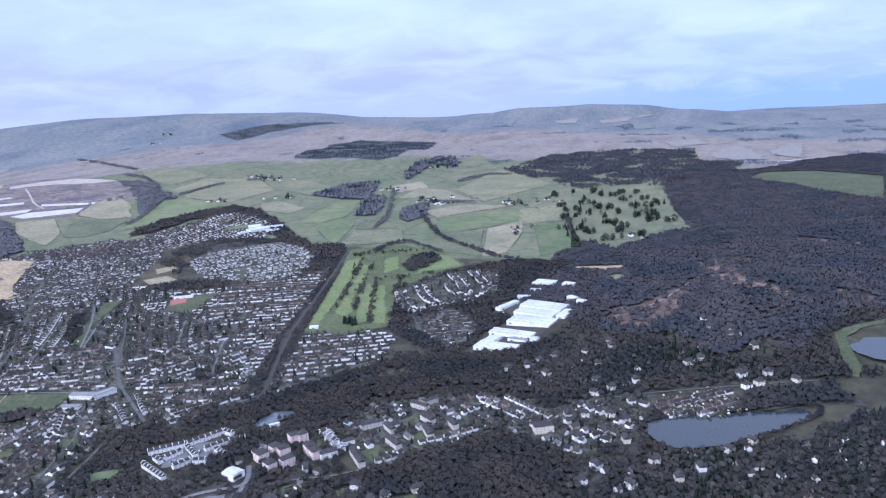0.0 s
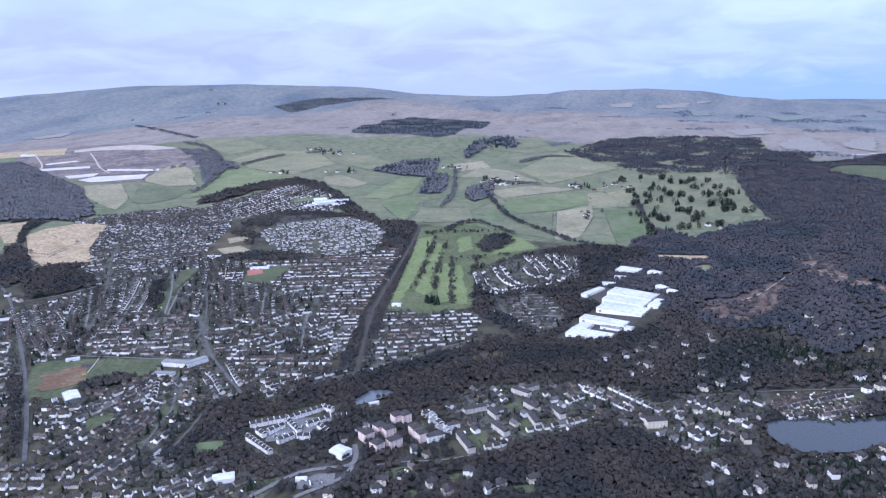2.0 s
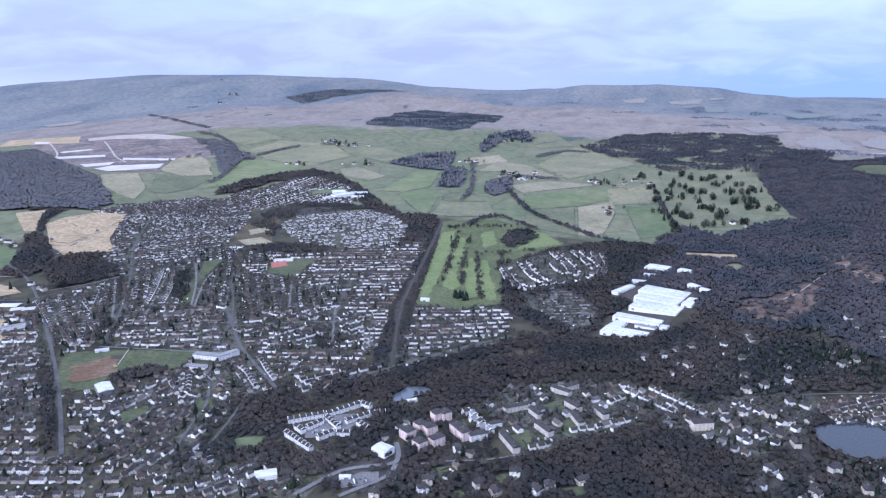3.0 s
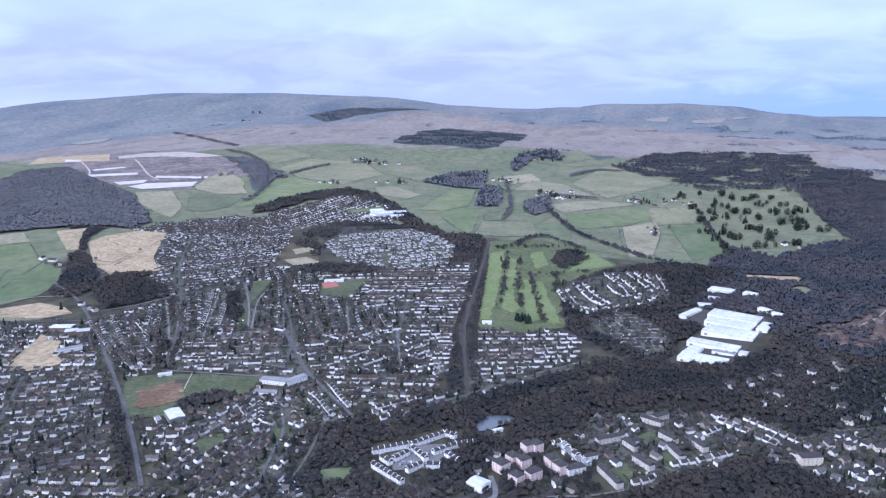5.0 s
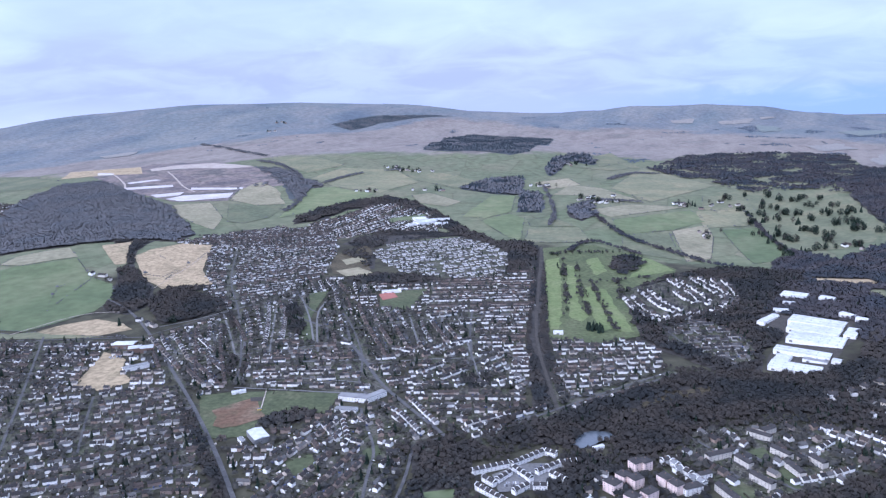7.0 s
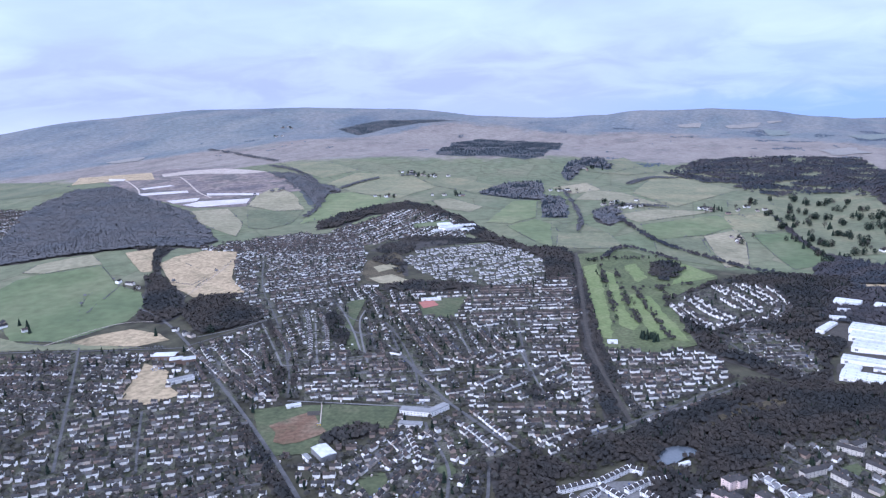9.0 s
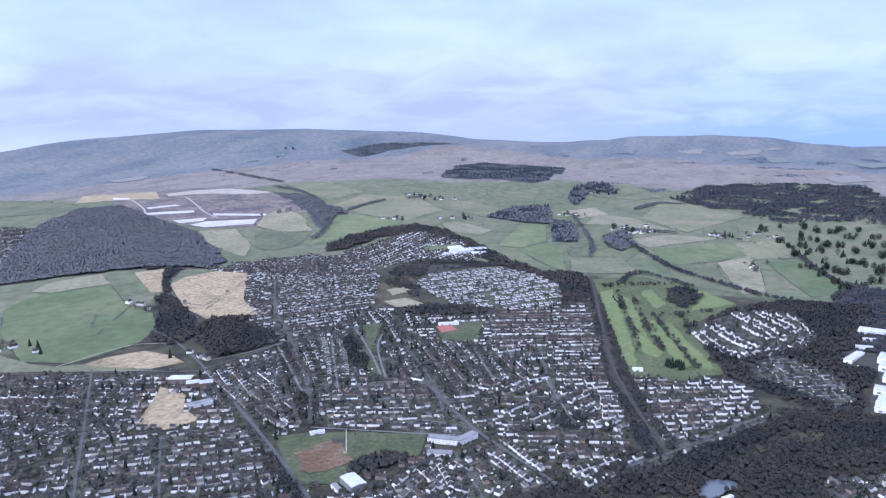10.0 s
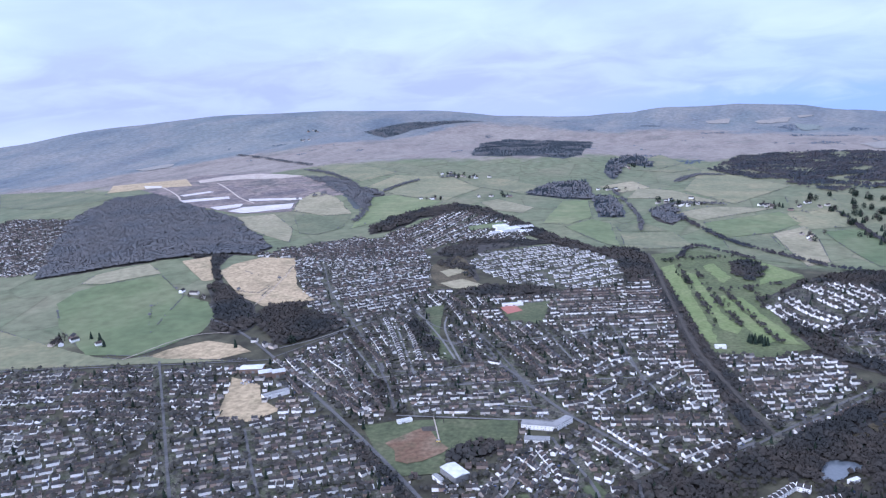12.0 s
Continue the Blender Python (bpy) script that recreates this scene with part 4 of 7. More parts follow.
def smooth_line(pts, step=8.0):
    """A polyline rounded at its bends."""
    p = np.array(pts, float)
    for _ in range(2):
        q = [p[0]]
        for a, b in zip(p, p[1:]):
            q += [a * 0.75 + b * 0.25, a * 0.25 + b * 0.75]
        p = np.array(q + [p[-1]])
    out = []
    for a, b in zip(p, p[1:]):
        n = max(1, int(np.hypot(*(b - a)) / step))
        out += [a + (b - a) * k / n for k in range(n)]
    return np.array(out + [p[-1]])


def strip(pts, width, lift):
    p = smooth_line(pts)
    d = np.gradient(p, axis=0)
    d /= np.maximum(1e-6, np.hypot(d[:, 0], d[:, 1]))[:, None]
    nrm = np.stack([-d[:, 1], d[:, 0]], 1)
    a, b = p + nrm * width / 2, p - nrm * width / 2
    v = np.concatenate([np.c_[q, height(q[:, 0], q[:, 1]) + lift + 0.0002 * q[:, 1]] for q in (a, b)])
    n = len(p)
    return v, [(n + k, n + k + 1, k + 1, k) for k in range(n - 1)]


for w, pts, ma, lab in ROADS:
    v, f_ = strip(pts, w * (0.6 if w >= 6 else 0.5), 0.62)
    tagged(new("road", mesh_of("road", v, f_, ma, smooth=True)), lab, "road", kind="structure")

# ---- trees ----
def unit(n):
    v = rng.normal(size=(n, 3))
    return v / np.linalg.norm(v, axis=1, keepdims=True)


def shell_fans(n, k, ctr, rad, size, cut=-0.35):
    """Sprays of twigs that point outwards from each crown's shell, ragged in depth."""
    u = unit(n * k).reshape(n, k, 3)
    u[..., 2] = np.where(u[..., 2] < cut, -u[..., 2], u[..., 2])
    depth = 1.0 - 0.55 * rng.random((n, k, 1)) ** 2
    tip = ctr + u * rad * depth
    t1 = np.cross(u, unit(n * k).reshape(n, k, 3))
    t1 /= np.maximum(1e-6, np.linalg.norm(t1, axis=-1, keepdims=True))
    t2 = np.cross(u, t1)
    s = size * (0.6 + 0.8 * rng.random((n, k, 1)))
    jit = unit(n * k).reshape(n, k, 3) * s * 0.3
    out = u * 0.7 + t1 * 0.8 + np.array([0, 0, 0.25])
    out /= np.linalg.norm(out, axis=-1, keepdims=True)
    nrm = u * 0.24 + unit(n * k).reshape(n, k, 3) * 0.1 + np.array([0, 0, 0.72])
    nrm /= np.linalg.norm(nrm, axis=-1, keepdims=True)
    return np.stack([tip + out * s * 1.25 + jit, tip - out * s * 0.85 + t2 * s * 0.52, tip - out * s * 0.85 - t2 * s * 0.52 - jit], 2), nrm.reshape(-1, 3)


def crown_cores(x, y, z, h, r):
    """The close inner mass of twigs: a low uneven dome for each tree."""
    n, sides = len(x), 5
    a0, tris = rng.random(n) * 6.283, []
    jit = 0.8 + 0.4 * rng.random((n, 2, sides))
    ring = lambda lv, q: np.stack([x + (0.98, 0.62)[lv] * r * jit[:, lv, q % sides] * np.cos(a0 + 6.283 * (q + 0.5 * lv) / sides), y + (0.98, 0.62)[lv] * r * jit[:, lv, q % sides] * np.sin(a0 + 6.283 * (q + 0.5 * lv) / sides), z + (0.5, 0.78)[lv] * h * (0.9 + 0.2 * jit[:, 1 - lv, q % sides] - 0.2)], -1)
    top = np.stack([x, y, z + 0.86 * h], -1)
    for q in range(sides):
        a, b, c, d = ring(0, q), ring(0, q + 1), ring(1, q), ring(1, q + 1)
        tris += [np.stack([a, b, c], 1), np.stack([b, d, c], 1), np.stack([c, d, top], 1)]
    t = np.concatenate(tris)
    out = t - np.tile(np.stack([x, y, z + 0.4 * h], -1), (3 * sides, 1))[:, None]
    out /= np.maximum(1e-6, np.linalg.norm(out, axis=-1, keepdims=True))
    nrm = out * 0.22 + np.array([0, 0, 0.8])
    return t, nrm / np.linalg.norm(nrm, axis=-1, keepdims=True)


def bare_crowns(x, y, h, r, k):
    """Crowns of many leafless trees: a dim inner mass and k sprays of twigs each, with a bough or two down to the ground."""
    n = len(x)
    z = height(x, y)
    ctr = np.stack([x, y, z + 0.58 * h], -1)[:, None]
    rad = np.stack([r, r, 0.42 * h], -1)[:, None]
    tri, nrm = shell_fans(n, k, ctr, rad, (r * ((0.95 if k < 14 else 1.3) / math.sqrt(k)))[:, None, None])
    core, core_n = crown_cores(x, y, z, h, r)
    b = 2
    foot = np.repeat(np.stack([x, y, z], -1)[:, None], b, 1)
    u = unit(n * b).reshape(n, b, 3)
    u[..., 2] = np.abs(u[..., 2]) * 0.5
    end = ctr + u * rad * 0.9
    wide = unit(n * b).reshape(n, b, 3) * (0.07 * r)[:, None, None]
    bough = np.stack([foot, end + wide, end - wide], 2)
    return np.concatenate([tri.reshape(-1, 3, 3), core, bough.reshape(-1, 3, 3)]), np.concatenate([np.repeat(nrm[:, None], 3, 1), core_n, np.repeat((u / np.linalg.norm(u, axis=-1, keepdims=True)).reshape(-1, 1, 3), 3, 1)])


def conifer_crowns(x, y, h, r, tiers=4, sides=5):
    """Ragged tiers of drooping boughs."""
    n = len(x)
    z = height(x, y)
    out = []
    for t in range(tiers):
        s = t / tiers
        top, low = z + h * (1.0 - 0.72 * s), z + h * (1.0 - 0.72 * s) - h * (0.34 + 0.1 * rng.random(n))
        rr = r * (0.30 + 0.70 * (s + 0.5 / tiers))
        a0 = rng.random(n) * 6.28
        for q in range(sides):
            a = a0 + 6.283 * q / sides + rng.normal(0, 0.2, n)
            wid = 6.283 / sides * 0.75
            ra = rr * (0.75 + 0.5 * rng.random(n))
            p0 = np.stack([x, y, top], -1)
            p1 = np.stack([x + ra * np.cos(a - wid), y + ra * np.sin(a - wid), low + 0.1 * h * rng.random(n)], -1)
            p2 = np.stack([x + ra * np.cos(a + wid), y + ra * np.sin(a + wid), low + 0.1 * h * rng.random(n)], -1)
            out.append(np.stack([p0, p1, p2], 1))
    return np.concatenate(out)


def scatter(poly, spacing, jitter=0.45, holes=()):
    xs, ys = [p[0] for p in poly], [p[1] for p in poly]
    gx, gy = np.meshgrid(np.arange(float(min(xs)), max(xs), spacing), np.arange(min(ys), max(ys), spacing * 0.87))
    gx[1::2] += spacing / 2
    gx, gy = gx.ravel(), gy.ravel()
    gx, gy = gx + rng.normal(0, jitter * spacing, gx.size), gy + rng.normal(0, jitter * spacing, gy.size)
    keep = inside(poly, gx, gy)
    for h in holes:
        keep &= ~inside(h, gx, gy)
    return gx[keep], gy[keep]


HOLES = [f_[3] for f_ in FIELDS if f_[0] in ("field", "dam", "lawn", "car_park", "parking_court")] + [LAKE, POND, RESERVOIR]
CRES_AREA = [(-378, 985), (-352, 1035), (-314, 1112), (-250, 1100), (-226, 990), (-262, 935), (-320, 868), (-346, 911)]
HOLLOW = [(-300, 873), (-283, 900), (-256, 898), (-216, 835), (-211, 768), (-230, 745), (-278, 799), (-310, 826)]
PARKHOMES = [(-817, 1106), (-816, 1201), (-706, 1264), (-635, 1205), (-575, 1130), (-555, 1040), (-575, 990), (-604, 984), (-717, 1007)]
HOLES += [[(px - a, py - b), (px + a, py - b), (px + a, py + b), (px - a, py + b)] for px, py, a, b in ((-164, 1014, 19, 16), (-172, 978, 9, 7), (-182, 945, 11, 7), (-128, 998, 11, 9), (-114, 924, 10, 8), (-101, 907, 9, 7))]
LAKESIDE = [(-105, 600), (-62, 636), (-18, 646), (-12, 610), (-24, 560), (-60, 522), (-92, 543), (-118, 556)]
HOLES += [LAKESIDE, YARD, CRES_AREA, HOLLOW, PARKHOMES] + [f_[3] for f_ in FIELDS if f_[0] == "golf_course"]
VILLAS = [(-269, 422), (-269, 411), (-235, 429), (-222, 424), (-196, 435), (-190, 442), (-170, 456), (-215, 451), (-294, 415), (-297, 396), (-151, 689), (-123, 713), (-110, 727), (-80, 737), (-55, 753), (-59, 767), (-134, 699), (-65, 706), (-111, 679), (-162, 618), (-48, 653), (-62, 640), (-27, 670), (-66, 596), (-45, 599), (-29, 625), (20, 713), (32, 724), (39, 824), (44, 802), (61, 782), (66, 691), (-33, 590), (-62, 667), (-67, 554), (-48, 568), (-30, 556), (-49, 513), (-8, 528), (9, 505), (25, 522), (46, 553), (64, 569), (-58, 489), (-23, 491), (79, 675), (64, 690), (88, 696), (111, 683), (68, 667), (-80, 593), (83, 754)]
HEATHS = [f_[3] for f_ in FIELDS if f_[0] in ("heath", "meadow")]


def wood(poly, spacing, h, k, lab, conifers=0.0, sparse=0.0, floor=True, holes=HOLES):
    name = "woodland"
    if "golf" in lab:
        holes = ()
    if floor:
        drape("woodland_floor", poly, M_GRASS_DULL if sparse > 0.15 and poly[0][1] > 1500 else M_NEEDLEFLOOR if poly[0][1] > 1700 else M_WOODFLOOR, 0.1, 22, 2.0, "structure", "brown leaf litter under bare trees", "woodland floor")
    x, y = scatter(poly, spacing, holes=holes)
    thin = np.zeros(len(x), bool)
    for hp in HEATHS:
        thin |= inside(hp, x, y)
    keep = ~thin | (rng.random(len(x)) < 0.24)
    if spacing > 5.1:  # a ragged border
        bays = np.array([noise.noise(Vector((a / 28, b / 28, 7.7))) for a, b in zip(x, y)])
        keep &= near_line(poly + poly[:1], x, y) > spacing * 2.2 * (bays + 0.25)
    for px, py in VILLAS:
        keep &= (np.hypot(x - px, y - py) > 6.0) & (np.hypot(x - px, y - py + 7) > 4.0)
    x, y = x[keep], y[keep]
    clump = np.array([noise.noise(Vector((a / 70, b / 70, 3.1))) for a, b in zip(x, y)])
    if sparse:
        keep = clump + rng.normal(0, 0.15, len(x)) > sparse - 0.35
        x, y, clump = x[keep], y[keep], clump[keep]
    for w, pts, *_ in ROADS:
        keep = near_line(pts, x, y) > w / 2 + 1.5
        x, y, clump = x[keep], y[keep], clump[keep]
    hh = h * (0.78 + 0.36 * rng.random(len(x)) + 0.3 * clump)
    fir = rng.random(len(x)) < conifers * (1 + 2.5 * clump)
    b = ~fir
    if b.any():
        tri = bare_crowns(x[b], y[b], hh[b], hh[b] * (0.62 if k < 35 else 0.52), max(6, int(k * (0.6 if k > 45 else 0.36))))
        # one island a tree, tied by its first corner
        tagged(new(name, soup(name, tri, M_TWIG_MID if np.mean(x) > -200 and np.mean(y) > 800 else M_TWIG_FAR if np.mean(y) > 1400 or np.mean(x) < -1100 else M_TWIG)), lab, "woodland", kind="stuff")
    if fir.any():
        tri = conifer_crowns(x[fir], y[fir], hh[fir] * 1.15, hh[fir] * 0.27)
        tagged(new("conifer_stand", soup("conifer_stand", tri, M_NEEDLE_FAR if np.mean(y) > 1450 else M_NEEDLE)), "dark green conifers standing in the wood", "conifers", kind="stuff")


CLUMPS = [[(-749, 638), (-737, 650), (-702, 605), (-687, 561), (-708, 575)], [(-845, 742), (-840, 760), (-787, 698), (-778, 667)], [(-779, 793), (-777, 814), (-715, 737), (-700, 699), (-731, 724)], [(-479, 642), (-454, 657), (-444, 627), (-460, 613)], [(-689, 1072), (-684, 1088), (-637, 1003), (-639, 984)]]
WOODS = [  # polygon, spacing, height, triangles a tree, label, share of conifers, sparse
    ([(-188, 1212), (-159, 1389), (-83, 1295), (-18, 1399), (43, 1429), (10, 1658), (-13, 1870), (68, 2159), (199, 2052), (375, 2426), (585, 2602), (760, 2400), (640, 1300), (330, 900), (191, 854), (119, 731), (92, 780), (50, 725), (6, 794), (-39, 780), (-76, 798), (-119, 859), (-93, 949), (-139, 1102)], 5.8, 6.6, 26, "broad dark leafless wood on a hillside", 0.03, 0.0),
    ([(-365, 535), (-372, 575), (-338, 622), (-303, 672), (-264, 720), (-195, 735), (-150, 750), (-110, 790), (-95, 720), (-140, 690), (-160, 650), (-200, 640), (-236, 620), (-268, 592), (-268, 560), (-285, 535), (-305, 525), (-319, 556), (-338, 550)], 4.4, 6.0, 84, "dense leafless wood along the valley", 0.03, 0.0),
    ([(-232, 442), (-220, 466), (-199, 496), (-161, 525), (-146, 542), (-121, 553), (-92, 541), (-55, 513), (-70, 498), (-79, 469), (-60, 430), (-235, 400), (-245, 452)], 4.4, 6.2, 84, "dense leafless wood beside houses", 0.02, 0.0),
    ([(-168, 640), (-156, 691), (-120, 716), (-74, 781), (-17, 779), (50, 725), (122, 719), (180, 700), (62, 690), (-16, 658), (-63, 618), (-114, 634)], 4.8, 6.2, 50, "mature trees among large villas", 0.34, 0.0),
    ([(-20, 545), (0, 540), (43, 550), (60, 575), (100, 580), (150, 640), (260, 620), (200, 430), (-60, 430), (-70, 470)], 5.2, 5.4, 56, "trees and gardens beside the lake", 0.32, 0.0),
    ([(55, 655), (140, 690), (160, 645), (118, 645), (80, 628)], 5.5, 6.0, 20, "trees on the lake shore", 0.1, 0.1),
    ([(-1848, 1251), (-1966, 1521), (-1859, 1553), (-1685, 1460), (-1425, 1319), (-1276, 1202), (-1217, 1149), (-1205, 1081), (-1269, 1050), (-1301, 1001), (-1321, 968), (-1332, 941), (-1426, 887), (-1484, 859), (-1602, 980)], 6.0, 7.5, 26, "dark leafless wood over a hill", 0.0, 0.0),
    ([(-1295, 1020), (-1240, 1060), (-1211, 987), (-1145, 911), (-1085, 861), (-1028, 827), (-969, 747), (-969, 714), (-1018, 716), (-1059, 771), (-1110, 839), (-1155, 882), (-1165, 916)], 5.4, 6.8, 34, "belt of leafless trees between fields", 0.02, 0.0),
    ([(-985, 765), (-1005, 830), (-956, 850), (-956, 824), (-890, 802), (-857, 775), (-874, 724), (-896, 698), (-924, 715)], 5.0, 6.8, 40, "leafless wood at the town's edge", 0.02, 0.0),
    ([(-1120, 1344), (-1121, 1438), (-1083, 1530), (-1014, 1599), (-927, 1567), (-789, 1427), (-696, 1302), (-629, 1231), (-560, 1221), (-516, 1073), (-561, 1075), (-617, 1138), (-744, 1310), (-802, 1365), (-857, 1468), (-983, 1533), (-1045, 1457), (-1061, 1338), (-1089, 1295)], 6.2, 7.5, 20, "belt of leafless trees round the estate", 0.02, 0.0),
    ([(-907, 1787), (-892, 1987), (-801, 2032), (-736, 1781), (-686, 1785), (-625, 1548), (-680, 1535), (-737, 1748), (-799, 1747)], 7.0, 9.0, 14, "dark wood among pastures", 0.5, 0.0),
    ([(-587, 1614), (-548, 1688), (-510, 1568), (-529, 1481), (-565, 1518)], 7.0, 8.0, 14, "small dark wood among pastures", 0.3, 0.0),
    ([(-782, 2172), (-805, 2349), (-791, 2506), (-750, 2604), (-654, 2489), (-674, 2358), (-760, 2384), (-738, 2219), (-739, 2076)], 9.0, 11.0, 9, "dark shelter wood on the hill", 0.5, 0.0),
    ([(-1255, 2369), (-1522, 3230), (-1457, 3458), (-1214, 3469), (-1048, 3425), (-904, 2466), (-938, 2364), (-1055, 2386), (-1159, 2351)], 8.0, 6.0, 8, "dark conifer plantation on the moor", 1.0, 0.0),
    ([(-2145, 3296), (-2106, 3481), (-2045, 3618), (-1860, 3794), (-1734, 3894), (-1871, 3670), (-1959, 3448), (-1961, 3329), (-1977, 3188)], 9.0, 6.0, 8, "dark conifer plantation under the ridge", 1.0, 0.0),
    ([(-514, 2311), (-489, 2513), (-429, 2834), (-277, 2928), (-85, 2912), (94, 2884), (103, 2471), (219, 2410), (137, 1895), (-19, 1864), (-74, 1941), (-137, 1927), (-187, 1886), (-254, 1958), (-334, 2124), (-431, 2171)], 8.0, 8.0, 18, "wooded parkland of mixed dark trees", 0.12, 0.2),
    ([(-450, 775), (-494, 950), (-552, 1196), (-526, 1196), (-466, 950), (-424, 775), (-360, 588), (-390, 580)], 3.8, 4.6, 36, "leafless trees lining the railway", 0.03, 0.0),
    ([(-326, 1106), (-379, 995), (-331, 828), (-306, 780), (-245, 735), (-205, 718), (-205, 790), (-180, 860), (-207, 885), (-200, 920), (-150, 1060), (-140, 1180), (-240, 1215)], 5.2, 6.4, 40, "leafless trees round the crescent and factory", 0.06, 0.0),
    ([(-205, 920), (-160, 908), (-104, 902), (-90, 960), (-125, 1000), (-170, 1045), (-195, 1000)], 5.2, 6.0, 36, "leafless trees between factory and warehouse", 0.05, 0.0),
    ([(-900, 1160), (-905, 1215), (-872, 1300), (-776, 1302), (-706, 1290), (-720, 1275), (-816, 1210), (-830, 1150), (-868, 1150)], 6.0, 5.0, 34, "bare trees and scrub above the park homes", 0.06, 0.1),
    ([(-706, 1264), (-635, 1205), (-575, 1130), (-555, 1040), (-575, 990), (-517, 1074), (-520, 1110), (-600, 1180), (-680, 1300)], 5.4, 6.5, 30, "leafless trees beside the park homes", 0.05, 0.0),
    ([(-868, 1089), (-850, 1175), (-790, 1080), (-760, 1010), (-775, 1005), (-810, 1060)], 6.5, 5.0, 24, "scrub and bare trees in the park", 0.05, 0.25),
    ([(-418, 1109), (-421, 1192), (-403, 1239), (-365, 1173), (-376, 1094), (-393, 1071)], 6.0, 6.0, 20, "leafless copse on the golf course", 0.05, 0.0),
    ([(-470, 495), (-446, 512), (-405, 505), (-420, 480), (-412, 448), (-440, 430)], 4.8, 6.0, 60, "leafless trees between streets", 0.05, 0.0),
    ([(-352, 566), (-410, 562), (-425, 520), (-380, 524), (-345, 530), (-350, 548)], 4.6, 6.0, 60, "leafless trees on a bank", 0.03, 0.0),
    ([(-690, 500), (-600, 430), (-540, 370), (-560, 372), (-625, 430), (-700, 494)], 4.4, 5.2, 50, "leafless trees beside the main road", 0.02, 0.0),
    ([(-1450, 1560), (-1400, 1640), (-1420, 1760), (-1330, 1760), (-1250, 1690), (-1200, 1560), (-1235, 1550), (-1290, 1680), (-1400, 1690)], 8.0, 8.0, 14, "leafless trees behind the knoll", 0.0, 0.1),
    ([(-777, 933), (-745, 985), (-650, 985), (-604, 984), (-640, 960), (-700, 935)], 5.2, 6.5, 26, "dark tree belt along a stream", 0.05, 0.0),
    ([(-130, 690), (-118, 790), (-90, 880), (-60, 870), (-76, 798), (-39, 780), (-74, 720)], 5.0, 6.6, 30, "leafless trees behind the factory", 0.06, 0.0),
    ([(-100, 900), (-125, 1000), (-170, 1040), (-190, 1090), (-110, 1110), (-70, 960)], 5.6, 7.0, 22, "leafless trees round the warehouse", 0.03, 0.0),
    ([(-345, 520), (-318, 520), (-310, 500), (-325, 480), (-330, 440), (-345, 430), (-350, 470)], 4.6, 5.4, 60, "leafless trees round the flats", 0.06, 0.0),
    ([(-320, 458), (-262, 460), (-240, 430), (-250, 395), (-345, 395), (-345, 425), (-325, 430)], 4.8, 5.4, 60, "gardens and trees below the flats", 0.12, 0.1),
    ([(-418, 505), (-405, 462), (-398, 438), (-362, 425), (-345, 430), (-345, 400), (-430, 400), (-440, 430), (-425, 470)], 4.8, 5.4, 60, "leafless trees round the white estate", 0.05, 0.02),
    ([(-110, 600), (-60, 640), (-10, 655), (0, 600), (-16, 583), (-20, 545), (-92, 541), (-121, 553), (-100, 585)], 5.4, 4.8, 50, "gardens and trees beside the lake", 0.18, 0.08),
    ([(50, 616), (81, 628), (117, 645), (135, 660), (60, 640)], 4.5, 4.5, 28, "trees on the lake shore", 0.05, 0.05),
    ([(-580, 505), (-563, 530), (-595, 522), (-612, 495), (-600, 488)], 4.5, 6.0, 24, "leafless trees beside the football field", 0.05, 0.0),
]
WOODS.append(([(-60, 624), (-16, 652), (50, 671), (140, 695), (185, 706), (185, 720), (60, 694), (-16, 664), (-66, 634)], 4.6, 5.6, 46, "trees above the lake road", 0.3, 0.0))
WOODS.append(([(-1616, 1906), (-1545, 1921), (-1418, 1846), (-1263, 1671), (-1219, 1559), (-1237, 1518), (-1314, 1609), (-1447, 1748)], 7.0, 6.0, 22, "dark scrub beside the quarry", 0.0, 0.05))
WOODS.append(([(98, 728), (119, 791), (156, 842), (227, 877), (219, 845), (185, 822), (161, 797), (155, 776), (156, 731), (156, 695), (127, 696)], 5.0, 6.0, 46, "leafless trees behind the dam", 0.15, 0.0))
WOODS += [(c_, 4.2, 5.5, 50, "clump of bare trees among houses", 0.2, 0.0) for c_ in CLUMPS]
for poly, sp, h, k, lab, con, sparse in WOODS:
    wood(poly, sp, h, k, lab, con, sparse)


# trees round the lake
p = np.array(LAKE)
mid = p.mean(0)
p = smooth_line([tuple(mid + (q - mid) * (1 + 4.5 / np.hypot(*(q - mid)))) for q in p] + [tuple(mid + (p[0] - mid) * (1 + 4.5 / np.hypot(*(p[0] - mid))))], 1.6)
x, y = p[:, 0] + rng.normal(0, 0.9, len(p)), p[:, 1] + rng.normal(0, 0.9, len(p))
hh = 2.4 + 2.4 * rng.random(len(x))
tagged(new("tree_line", soup("tree_line", bare_crowns(x, y, hh, hh * 0.45, 50), M_TWIG)), "bare trees and bushes round the lake", "trees", kind="stuff")

# small far woods across the moor and the valley beyond
gx, gy = np.meshgrid(np.arange(-2900.0, 900, 13), np.arange(2350.0, 4350, 13))
gx, gy = gx.ravel() + rng.normal(0, 4, gx.size), gy.ravel() + rng.normal(0, 4, gx.size)
mask = np.array([noise.noise(Vector((a / 130, b / 210, 1.0))) + 0.35 * noise.noise(Vector((a / 45, b / 60, 4.0))) for a, b in zip(gx, gy)])
keep = mask > np.interp(gx, [-2900, -1500, -600, 900], [0.72, 0.62, 0.44, 0.33])
for _, _, _, poly, _ in FIELDS:
    keep &= ~inside(poly, gx, gy)
for w_ in WOODS:
    keep &= ~inside(w_[0], gx, gy)
x, y = gx[keep], gy[keep]
hh = 2.5 + 2.0 * rng.random(len(x))
